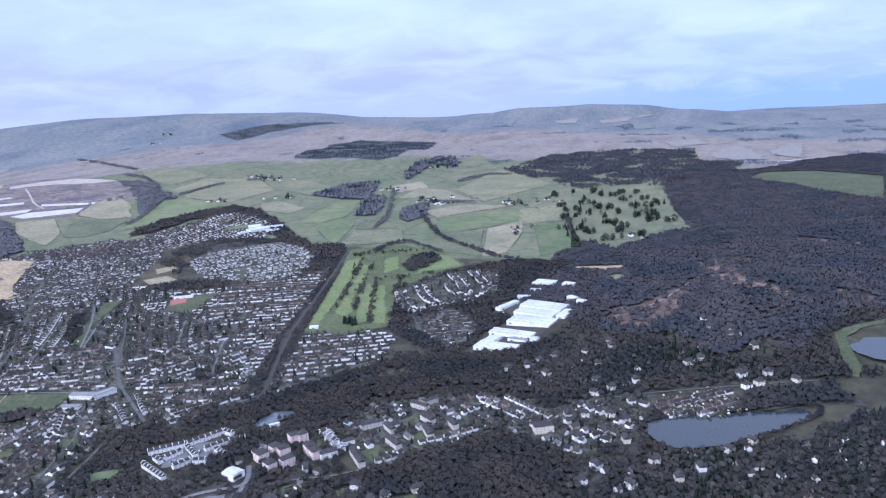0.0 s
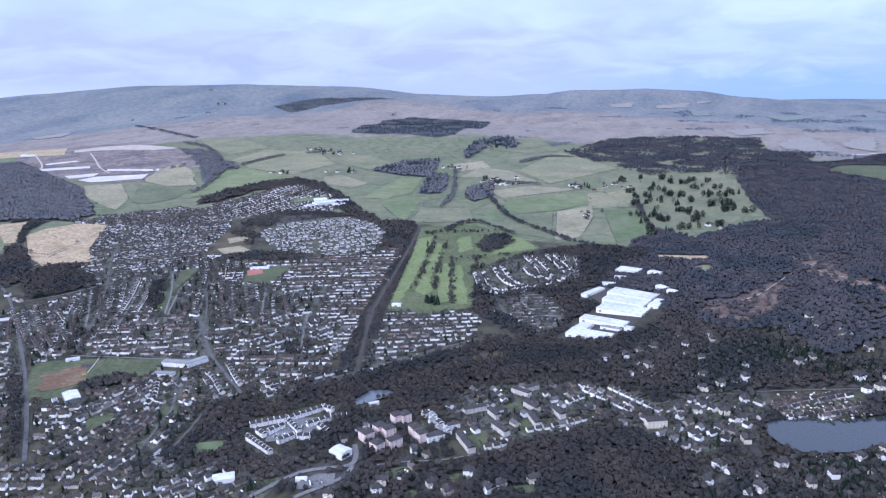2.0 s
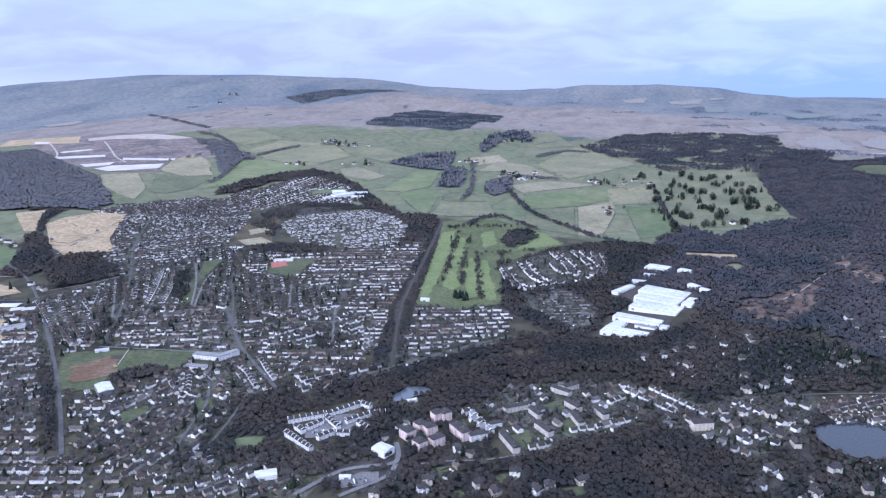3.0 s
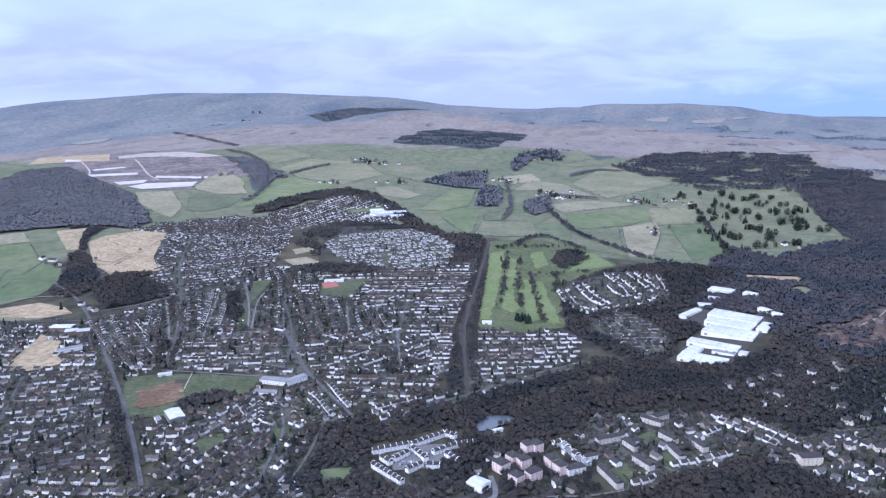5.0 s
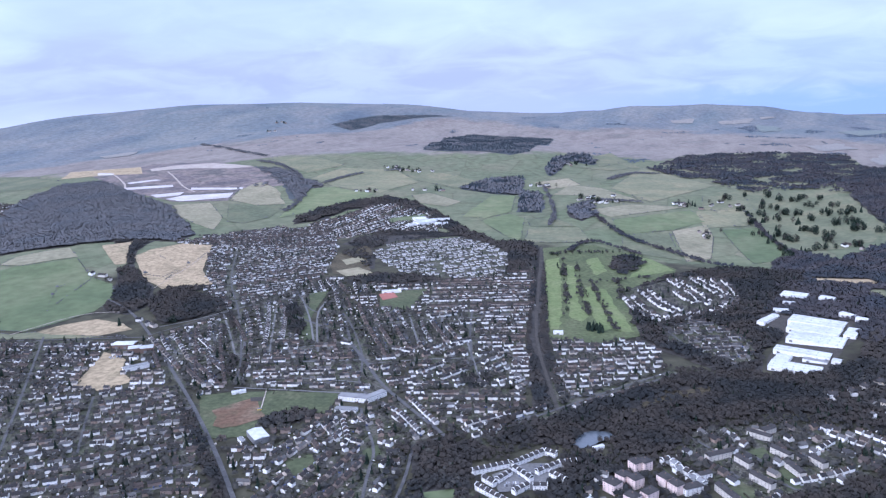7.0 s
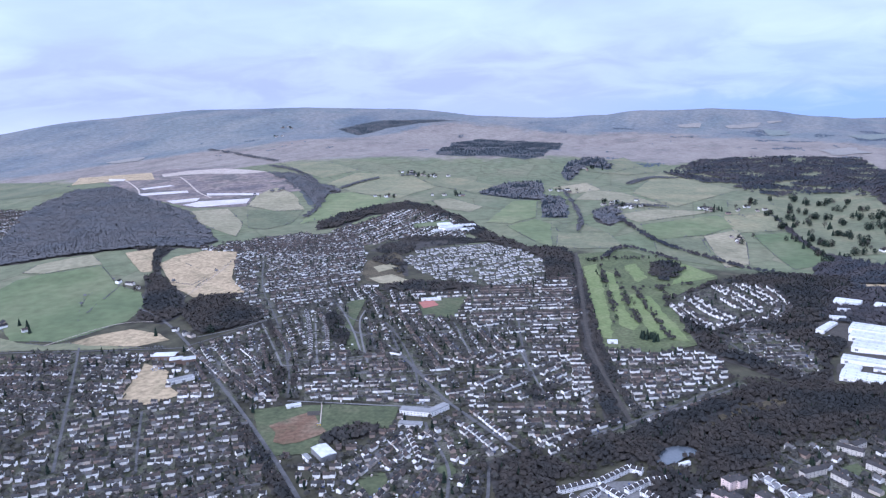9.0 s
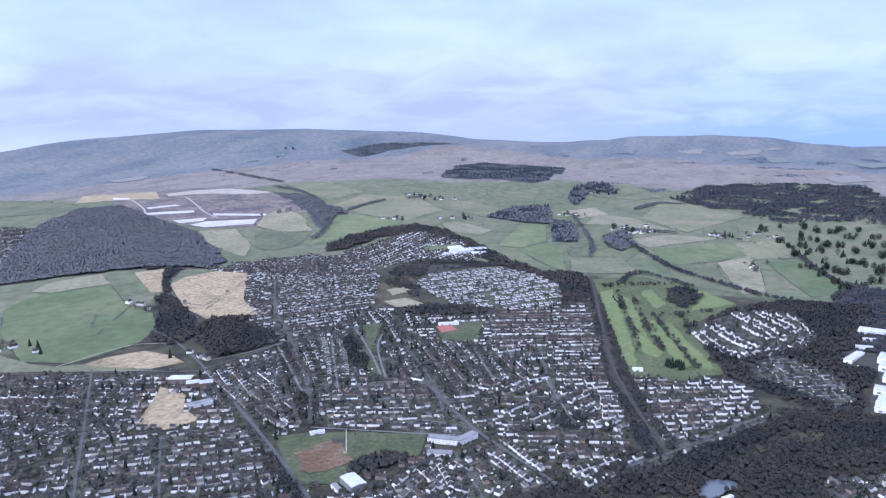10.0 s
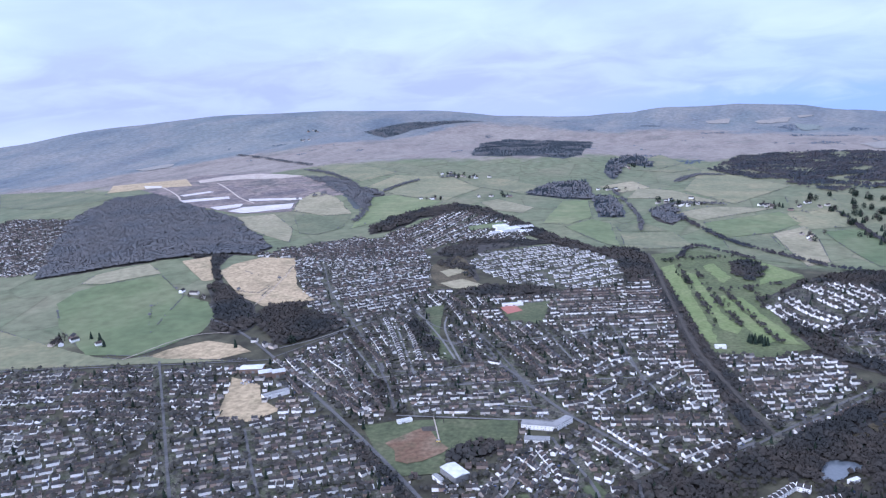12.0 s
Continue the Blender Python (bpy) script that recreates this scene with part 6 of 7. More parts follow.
def fill(poly, angle, style):
    """Street strips and house rows of one district."""
    gap, setback, ln, space, dep, he, hr, block, skip = STYLE[style]
    a = radians(angle)
    ca, sa = math.cos(a), math.sin(a)
    c = np.mean(poly, axis=0)
    reach = max(math.hypot(p[0] - c[0], p[1] - c[1]) for p in poly) + 20
    rows, streets = [], []
    v = -reach + rng.uniform(0, gap)
    while v < reach:
        bend, ph = rng.uniform(0, 5.5) if style not in ("terrace", "park", "hollow") else 1.5, rng.uniform(0, 6)
        wave = lambda u: bend * math.sin(u / 55 + ph)
        us = np.arange(-reach, reach, 9.0)
        pts = [(c[0] + ca * u - sa * (v + wave(u)), c[1] + sa * u + ca * (v + wave(u))) for u in us]
        if style not in ("scatter", "infill"):
            ok = inside(poly, [p[0] for p in pts], [p[1] for p in pts]) & clear(np.array([p[0] for p in pts]), np.array([p[1] for p in pts]), 0)
            run = []
            for p, k in zip(pts + [None], list(ok) + [False]):
                if k:
                    run.append(p)
                elif run:
                    if len(run) > 2:
                        streets.append(run)
                    run = []
        for side in (-1, 1):
            u, in_block = -reach + rng.uniform(0, 8), 0
            row_tone = int(rng.choice([0, 1, 2], p=[0.38, 0.36, 0.26]))
            size = block if block < 3 else int(rng.integers(3, 8))
            while u < reach:
                w = ln * rng.uniform(0.88, 1.12) if block > 1 else ln * rng.choice([0.8, 1.0, 1.25])
                uu = u + w / 2
                off = v + wave(uu) + side * (setback + (rng.normal(0, 0.9) if block == 1 else rng.normal(0, 0.12)))
                x, y = c[0] + ca * uu - sa * off, c[1] + sa * uu + ca * off
                turn = a + (0.03 * rng.normal() if block > 1 else 0.10 * rng.normal()) + bend / 55 * math.cos(uu / 55 + ph)
                if style == "scatter":
                    x, y, turn = x + rng.normal(0, 4), y + rng.normal(0, 4), turn + rng.choice([0, 0.6, 1.57])
                if style in ("villa", "small", "bungalow") and rng.random() < 0.3:
                    turn += math.pi / 2
                rows.append((x, y, turn + (0 if side > 0 else math.pi), round(float(w) * 2) / 2, dep, he * float(rng.choice([1, 1, 1.1])), hr, row_tone if rng.random() < 0.8 else 0))
                in_block += 1
                u += w
                if in_block >= size:
                    u, in_block = u + space * rng.uniform(0.8, 1.4), 0
                    if rng.random() < 0.12:
                        row_tone = int(rng.choice([0, 1, 2], p=[0.38, 0.36, 0.26]))
                    size = block if block < 3 else int(rng.integers(3, 8))
        v += gap * rng.uniform(0.95, 1.05)
    x, y = np.array([r[0] for r in rows]), np.array([r[1] for r in rows])
    ok = inside(poly, x, y) & clear(x, y) & (rng.random(len(x)) > skip)
    if style == "infill":
        for other in NAMED + [w_[0] for w_ in WOODS]:
            ok &= ~inside(other, x, y) & (near_line(other + other[:1], x, y) > 3.5)
    return [r for r, k in zip(rows, ok) if k], streets

# ---- larger single buildings ----
def rot(a, x, y):
    return math.cos(a) * x - math.sin(a) * y, math.sin(a) * x + math.cos(a) * y


def base(name, x, y, ang, lab, category, group=""):
    ob = new(name)
    ob.location, ob.rotation_euler[2] = (x, y, float(height(x, y))), radians(ang)
    return tagged(ob, lab, category, group)


def shed(x, y, ln, wd, h, ang, bays, lab, wall=None, roof=None, lights=True, name="factory_hall", category="factory"):
    """A clad hall with shallow pitched bays along its length, rooflights, loading doors."""
    wall, roof = wall or M_WHITEWALL, roof or M_WHITEROOF
    ob = base(name, x, y, ang, lab, category)
    part("wall", box_mesh("wall", -ln / 2, -wd / 2, -1.5, ln / 2, wd / 2, h, wall), ob)
    part("gutter", box_mesh("gutter", -ln / 2 - 0.15, -wd / 2 - 0.15, h - 0.2, ln / 2 + 0.15, wd / 2 + 0.15, h + 0.1, wall), ob)
    bw = wd / bays
    for k in range(bays):
        y0, y1 = -wd / 2 + k * bw + 0.05, -wd / 2 + (k + 1) * bw - 0.05
        ym, rise = (y0 + y1) / 2, bw * 0.06 + 0.2
        v = [(-ln / 2, y0, h + 0.2), (ln / 2, y0, h + 0.2), (ln / 2, ym, h + rise + 0.2), (-ln / 2, ym, h + rise + 0.2), (ln / 2, y1, h + 0.2), (-ln / 2, y1, h + 0.2)]
        part("roof", mesh_of("roof", v, [(0, 1, 2, 3), (3, 2, 4, 5), (1, 4, 2), (0, 3, 5), (0, 5, 4, 1)], roof), ob)
        if lights:
            for q in range(max(1, int(ln / 9))):
                px = -ln / 2 + 4 + q * 9
                if px + 2.4 < ln / 2:
                    zl = h + 0.2 + rise * 0.55
                    tilt = math.degrees(math.atan2(rise, bw / 2))
                    part("rooflight", box_mesh("rooflight", -0.45, -bw * 0.16, 0, 0.45, bw * 0.16, 0.12, M_ROOFLIGHT), ob, m=pose(px, (y0 + ym) / 2, zl - 0.08, tilt))
    for q in range(max(1, int(ln / 10)) if category != "factory" else 1):
        part("loading_door", box_mesh("loading_door", -1.5, -0.1, 0, 1.5, 0.1, min(3.2, h * 0.55), M_GREYROOF), ob, m=pose(-ln / 2 + 5 + q * 10, -wd / 2, 0.1))
    BLOCKED.append((x, y, max(ln, wd) / 2 + 3))
    return ob


def storeyed(x, y, ln, wd, storeys, ang, lab, wall, roof, name="apartment_block", category="flats", hip=0.35, rise=2.0, sh=1.75, group="", step=3.0):
    """A block with rows of windows on all sides and a hipped or gabled roof."""
    ob = base(name, x, y, ang, lab, category, group)
    h = storeys * sh + 0.5
    if hip == 0 and rise > 0:
        v = [(sx * ln / 2, sy * wd / 2, z) for z in (-1.2, h) for sx, sy in ((-1, -1), (1, -1), (1, 1), (-1, 1))] + [(-ln / 2, 0, h + rise - 0.12), (ln / 2, 0, h + rise - 0.12)]
        me = mesh_of("wall", v, [(0, 1, 5, 4), (2, 3, 7, 6), (1, 2, 6, 9, 5), (3, 0, 4, 8, 7)], wall)
    else:
        me = box_mesh("wall", -ln / 2, -wd / 2, -1.2, ln / 2, wd / 2, h, wall)
    part("wall", me, ob)
    o = 0.35
    if rise > 0:
        r = ln / 2 + o - hip * wd
        v = [(-ln / 2 - o, -wd / 2 - o, h - 0.1), (ln / 2 + o, -wd / 2 - o, h - 0.1), (ln / 2 + o, wd / 2 + o, h - 0.1), (-ln / 2 - o, wd / 2 + o, h - 0.1)]
        v = v + [(p[0], p[1], p[2] + 0.16) for p in v] + [(-r, 0, h + rise), (r, 0, h + rise)]
        f_ = [(0, 3, 2, 1), (0, 1, 5, 4), (1, 2, 6, 5), (2, 3, 7, 6), (3, 0, 4, 7), (4, 5, 9, 8), (6, 7, 8, 9), (5, 6, 9), (7, 4, 8)]
        part("roof", mesh_of("roof", v, f_, roof), ob)
    else:
        part("roof", box_mesh("roof", -ln / 2 - o, -wd / 2 - o, h, ln / 2 + o, wd / 2 + o, h + 0.3, roof), ob)
    win = box_mesh("window", -0.3, -0.05, 0, 0.3, 0.06, 0.55, M_WINDOW)
    for s in range(storeys):
        z = s * sh + 0.55
        n = max(1, int(ln / step))
        for k in range(n):
            px = -ln / 2 + (k + 0.5) * ln / n
            for sy in (-1, 1):
                part("window", win, ob, m=pose(px, sy * wd / 2, z))
        if hip:
            n = max(1, int(wd / 3.4))
            for k in range(n):
                for sx in (-1, 1):
                    part("window", win, ob, m=pose(sx * ln / 2, -wd / 2 + (k + 0.5) * wd / n, z, 0, 0, 90))
    part("door", box_mesh("door", -0.4, -0.09, 0, 0.4, 0.09, 1.2, M_DOOR), ob, m=pose(ln * 0.17 if ln > 8 else 0.0, -wd / 2, 0.02))
    if rise > 0:
        for k in range(max(1, int(ln / 9))):
            cx = -ln / 2 + (k + 0.5) * ln / max(1, int(ln / 9))
            part("chimney", box_mesh("chimney", cx - 0.3, -0.3, h + rise - 0.6, cx + 0.3, 0.3, h + rise + 0.6, M_BRICK), ob)
    if group in ("white terraces", "stepped white houses"):
        n = max(1, round(ln / 5))
        for k in range(n + 1):
            px = -ln / 2 + k * ln / n
            prof = [(-wd / 2 - 0.3, h - 0.3), (wd / 2 + 0.3, h - 0.3), (wd / 2 + 0.3, h + 0.3), (0, h + rise + 0.4), (-wd / 2 - 0.3, h + 0.3)]
            v = [(px + dx, q, r) for dx in (-0.16, 0.16) for q, r in prof]
            part("party_wall", mesh_of("party_wall", v, [(4, 3, 2, 1, 0), (5, 6, 7, 8, 9)] + [(q, (q + 1) % 5, (q + 1) % 5 + 5, q + 5) for q in range(5)], wall), ob)
    if category == "villa":
        wx, ww, wl, hw = ln * 0.22, wd * 0.62, wd * 0.5 + 1.8, h * 0.9
        rw = hw + ww * 0.42
        v = [(wx + sx * ww / 2, sy, z) for z in (-1.2, hw) for sx, sy in ((-1, -wl), (1, -wl), (1, 0), (-1, 0))] + [(wx, -wl, rw - 0.1), (wx, 0, rw - 0.1)]
        part("wing", mesh_of("wing", v, [(0, 1, 5, 8, 4), (1, 2, 6, 5), (3, 0, 4, 7)], wall), ob)
        v = [(wx + sx * (ww / 2 + 0.25), sy, hw - 0.15 + dz) for dz in (0, -0.14) for sx, sy in ((-1, -wl - 0.25), (-1, 0), (1, -wl - 0.25), (1, 0))] + [(wx, sy, rw + dz) for dz in (0, -0.14) for sy in (-wl - 0.25, 0)]
        part("wing_roof", mesh_of("wing_roof", v, [(0, 8, 9, 1), (2, 3, 9, 8), (0, 4, 10, 8), (8, 10, 6, 2), (0, 1, 5, 4), (2, 6, 7, 3)], roof), ob)
        part("bay_window", box_mesh("bay_window", wx - 0.7, -wl - 0.5, 0, wx + 0.7, -wl + 0.05, hw * 0.45, M_PAINT), ob)
        part("porch", box_mesh("porch", -ln * 0.2 - 0.6, -wd / 2 - 1.1, 0, -ln * 0.2 + 0.6, -wd / 2 + 0.05, 1.5, M_PAINT), ob)
    BLOCKED.append((x, y, max(ln * 0.4, wd / 2) + 2.5))
    if ln > 16:
        for s in (-1, 1):
            dx, dy = rot(radians(ang), s * ln * 0.33, 0)
            BLOCKED.append((x + dx, y + dy, ln * 0.22 + 3))
    return ob


# the white factory beside the woods
shed(-147, 896, 56, 27, 4.2, -17, 3, "large white factory hall with pitched bays")
shed(-152, 870, 52, 24, 4.0, -17, 2, "large white factory hall with rooflights")
shed(-152, 839, 54, 31, 3.8, -15, 3, "white factory hall with rooflights")
shed(-116, 862, 12, 30, 3.2, -17, 2, "white annexe of the factory", lights=False)
shed(-168, 797, 52, 17, 3.6, -14, 2, "long white hall of the factory")
shed(-187, 776, 14, 22, 3.4, -16, 2, "white factory wing beside a yard", lights=False)
shed(-177, 752, 46, 22, 3.4, -12, 3, "white factory hall with pitched sheet roof")
shed(-158, 776, 22, 7, 2.6, -14, 1, "grey low annexe in the factory yard", M_WHITEWALL, M_GREYROOF, False)
shed(-139, 777, 8, 10, 2.8, -14, 1, "small white store in the factory yard", lights=False)
shed(-197, 909, 38, 9, 3.5, 63, 1, "narrow white store beside the factory")
shed(-164, 1014, 30, 25, 4, -14, 2, "white warehouse among trees")
shed(-172, 978, 14, 8, 3.2, 2, 1, "small white workshop by the warehouse", lights=False)
shed(-182, 945, 17, 9, 3.4, 2, 1, "low white workshop by the factory", lights=False)
shed(-128, 998, 17, 13, 4, -22, 1, "small white workshop by the factory", lights=False)
shed(-114, 924, 16, 9, 4, -40, 1, "small white workshop by the factory", lights=False)
shed(-101, 907, 13, 8, 4, -25, 1, "small white workshop by the factory", lights=False)
# school at the town's north
shed(-826, 1372, 44, 26, 6.5, 55, 2, "large white school with pitched roof", name="school", category="school")
shed(-803, 1402, 34, 20, 6, 25, 2, "white school wing with pale roof", name="school", category="school", lights=False)
shed(-850, 1400, 26, 30, 5.5, 35, 2, "broad white school hall beside a pitch", name="school", category="school", lights=False)
shed(-790, 1368, 26, 22, 5, 30, 1, "white school gymnasium with flat roof", name="school", category="school", lights=False)
shed(-846, 1345, 22, 10, 4, 55, 1, "low white school annexe", name="school", category="school", lights=False)
# sports hall, pavilions, shops
shed(-593, 468, 21, 13, 4.8, -36, 1, "sports hall with a bright white roof", M_GREYROOF, M_WHITEROOF, False, "sports_hall", "hall")
shed(-602, 458, 12, 4, 2.8, -36, 1, "low pale changing room beside the hall", M_WHITEWALL, M_GREYROOF, False, "changing_room", "hall")
shed(-669, 544, 13, 5, 2.8, 42, 1, "low white-roofed pavilion beside a pitch", M_WHITEWALL, M_WHITEROOF, False, "pavilion", "pavilion")
shed(-677, 899, 27, 7, 3.2, 24, 1, "long white school building by a court", M_WHITEWALL, M_WHITEROOF, False, "school", "school")
shed(-882, 619, 25, 14, 4.5, 20, 1, "brick shop with a pale roof", M_BRICK, M_WHITEROOF, False, "supermarket", "shop")
shed(-860, 611, 14, 12, 5, 39, 1, "shop unit with pale flat roof", M_BRICK, M_WHITEROOF, False, "shop", "shop")
shed(-846, 615, 14, 12, 5.5, 39, 1, "brick shop unit with pale roof", M_BRICK, M_WHITEROOF, False, "shop", "shop")
shed(-818, 568, 26, 8, 3.8, 55, 1, "long low pale workshop by shops", M_WHITEWALL, M_GREYROOF, False, "workshop", "shop")
shed(-420, 802, 11, 6, 3.2, 15, 1, "white flat-roofed golf clubhouse", M_WHITEWALL, M_WHITEROOF, False, "clubhouse", "clubhouse")
shed(-314, 447, 13, 11, 5, -17, 1, "hall with a white roof", M_WHITEWALL, M_WHITEROOF, False, "hall", "hall")
shed(-378, 392, 15, 9, 3.5, 35, 1, "low hall with a pale grey roof", M_WHITEWALL, M_WHITEROOF, False, "hall", "hall")
shed(-325, 408, 8, 3, 2.4, 20, 1, "small white kiosk in a car park", M_WHITEWALL, M_WHITEROOF, False, "kiosk", "hut")
shed(-326, 532, 9, 3, 2.6, 45, 1, "small pale boathouse by the pond", M_WHITEWALL, M_WHITEROOF, False, "boathouse", "hut")
# secondary school with window bands
storeyed(-554, 561, 28, 8, 2, 5, "two-storey white school with grey flat roof", M_WHITEWALL, M_GREYROOF, "school", "school", 0.3, 0, 2.0)
storeyed(-537, 570, 22, 7, 2, 65, "white school wing with grey flat roof", M_WHITEWALL, M_GREYROOF, "school", "school", 0.3, 0, 2.0)
storeyed(-549, 537, 20, 7, 1, 10, "low white block of the school", M_WHITEWALL, M_GREYROOF, "school", "school", 0.3, 0, 2.4)
cabin = base("site_cabin", -626, 516, 25, "yellow steel cabin beside a playing field", "cabin")
part("body", box_mesh("body", -1.6, -0.9, 0, 1.6, 0.9, 1.9, M_YELLOW), cabin)
part("roof", box_mesh("roof", -1.7, -1.0, 1.9, 1.7, 1.0, 2.05, M_GREYROOF), cabin)
part("door", box_mesh("door", -0.3, -0.95, 0.1, 0.3, -0.88, 1.3, M_DOOR), cabin)
# pink flats
for px, py, l_, w_, ang in ((-295, 509, 8, 8, -40), (-289, 512, 8, 8, -40), (-306, 475, 10, 9, -30), (-301, 488, 8, 8, -30), (-292, 486, 9, 8, 50), (-273, 494, 9, 8, -40), (-265, 487, 9, 8, -40), (-291, 462, 9, 8, -30), (-281, 471, 11, 7, 55)):
    storeyed(px, py, l_, w_, 4, ang, "pink four-storey flats with a dark hipped roof", M_PINK, M_SLATE, "apartment_block", "flats", 0.4, 1.6, 1.7, "pink flats")
storeyed(-255, 490, 14, 7, 3, 40, "pale three-storey flats with dark roof", M_WHITEWALL, M_SLATE, "apartment_block", "flats", 0.3, 1.6, 1.6, "pink flats")
storeyed(-262, 468, 9, 6, 2, -40, "white house with dark roof by the flats", M_WHITEWALL, M_SLATE, "villa", "villa", 0, 1.6, 1.6)
# white slab block and brown-roofed flats in gardens
for k in range(6):
    sx, sy = -275 + k * 4.9, 526 - k * 5.1
    storeyed(sx + (1.5 if k % 2 else -1.0), sy + (1.5 if k % 2 else -1.0), 6.0, 5.0, 2, -46 if k % 2 else 44, "white stepped house with a pale gable", M_WHITEWALL, M_GREYROOF if k % 3 else M_SLATE, "terrace_block", "terrace", 0, 1.5, 1.7, "stepped white houses")
storeyed(-248, 513, 10, 5, 2, 40, "white wing of the stepped houses", M_WHITEWALL, M_SLATE, "terrace_block", "terrace", 0, 1.4, 1.7)
for px, py, l_, ang in ((-230, 489, 27, -51), (-210, 517, 18, -41), (-188, 540, 17, -57), (-196, 564, 16, -38), (-172, 558, 13, -48), (-222, 541, 14, -45), (-211, 589, 18, -22), (-240, 545, 20, 40), (-205, 600, 14, 50)):
    storeyed(px, py, l_, 5.6, 3, ang, "three-storey flats with pale gables and dark roof", M_CREAM, M_SLATE, "apartment_block", "flats", 0, 1.7, 1.5, "flats in gardens")
# white estate of terraces
for px, py, l_, ang in ((-373, 498, 31, 57), (-358, 511, 9, -13), (-395, 476, 29, 41), (-381, 441, 34, -27), (-382, 467, 15, 68), (-370, 475, 20, -37), (-355, 488, 21, 55), (-354, 462, 10, 16), (-366, 455, 14, 60), (-343, 500, 13, 30), (-390, 458, 12, -30), (-345, 478, 14, -30)):
    storeyed(px, py, l_, 4.2, 2, ang, "white two-storey terrace with dark roof", M_WHITEWALL, M_SLATE, "terrace_block", "terrace", 0, 1.6, 1.6, "white terraces")
# pale sandstone mansion block and large villas
storeyed(-96, 562, 16, 8, 3, 25, "pale stone mansion block with white bays", M_SANDSTONE, M_SLATE, "apartment_block", "flats", 0.35, 2.4, 2.1)
for k, (px, py) in enumerate(VILLAS):
    storeyed(px, py, 6.5 + 2.5 * rng.random(), 5.4, 2, rng.choice([20, 110, 45, -30]), ("large sandstone villa with a slate roof", "large white villa with a dark slate roof", "cream villa with a dark slate roof")[k % 3], (M_SANDSTONE, M_WHITEWALL, M_CREAM)[k % 3], M_SLATE, "villa", "villa", 0.4 if k % 2 else 0, 2.3, 1.8, "villas among trees")


def house_small(x, y, a, w, d, he, hr, lab, group):
    me_w, me_r, me_c, *_ = house_template(w, d, he, hr)
    ob = new("farmhouse")
    ob.location, ob.rotation_euler[2] = (x, y, float(height(x, y))), a
    part("wall", me_w, ob)
    part("roof", me_r, ob)
    part("chimney", me_c, ob)
    tagged(ob, lab, "house", group)


FARMS = [(-66, 1396), (-541, 1745), (-354, 1717), (-1115, 1647), (-951, 1731), (-1163, 2028), (-717, 2328), (-538, 1722), (-703, 1903), (-269, 1747), (-2285, 2980), (-2381, 3224), (-1139, 843), (-1160, 638), (-1175, 630), (-913, 688), (-292, 1454), (-1200, 2040), (-1130, 2020), (-520, 1700), (-330, 1720)]
for fx, fy in FARMS:
    for k in range(4 if fy > 1000 else 3):
        s = 1.0 if fy < 1000 else 1.5
        house_small(fx + rng.normal(0, 14 * s), fy + rng.normal(0, 9 * s), rng.random() * 3.1, float(rng.choice([7.0, 10.0, 14.0])), 6.0, 3.5, 5.5, "white farm building among fields", "farm buildings")
    for k in range(4):
        tree(fx + rng.normal(0, 20), fy + rng.normal(0, 14), 9 + 3 * rng.random(), rng.random() < 0.4, "", "farm trees")

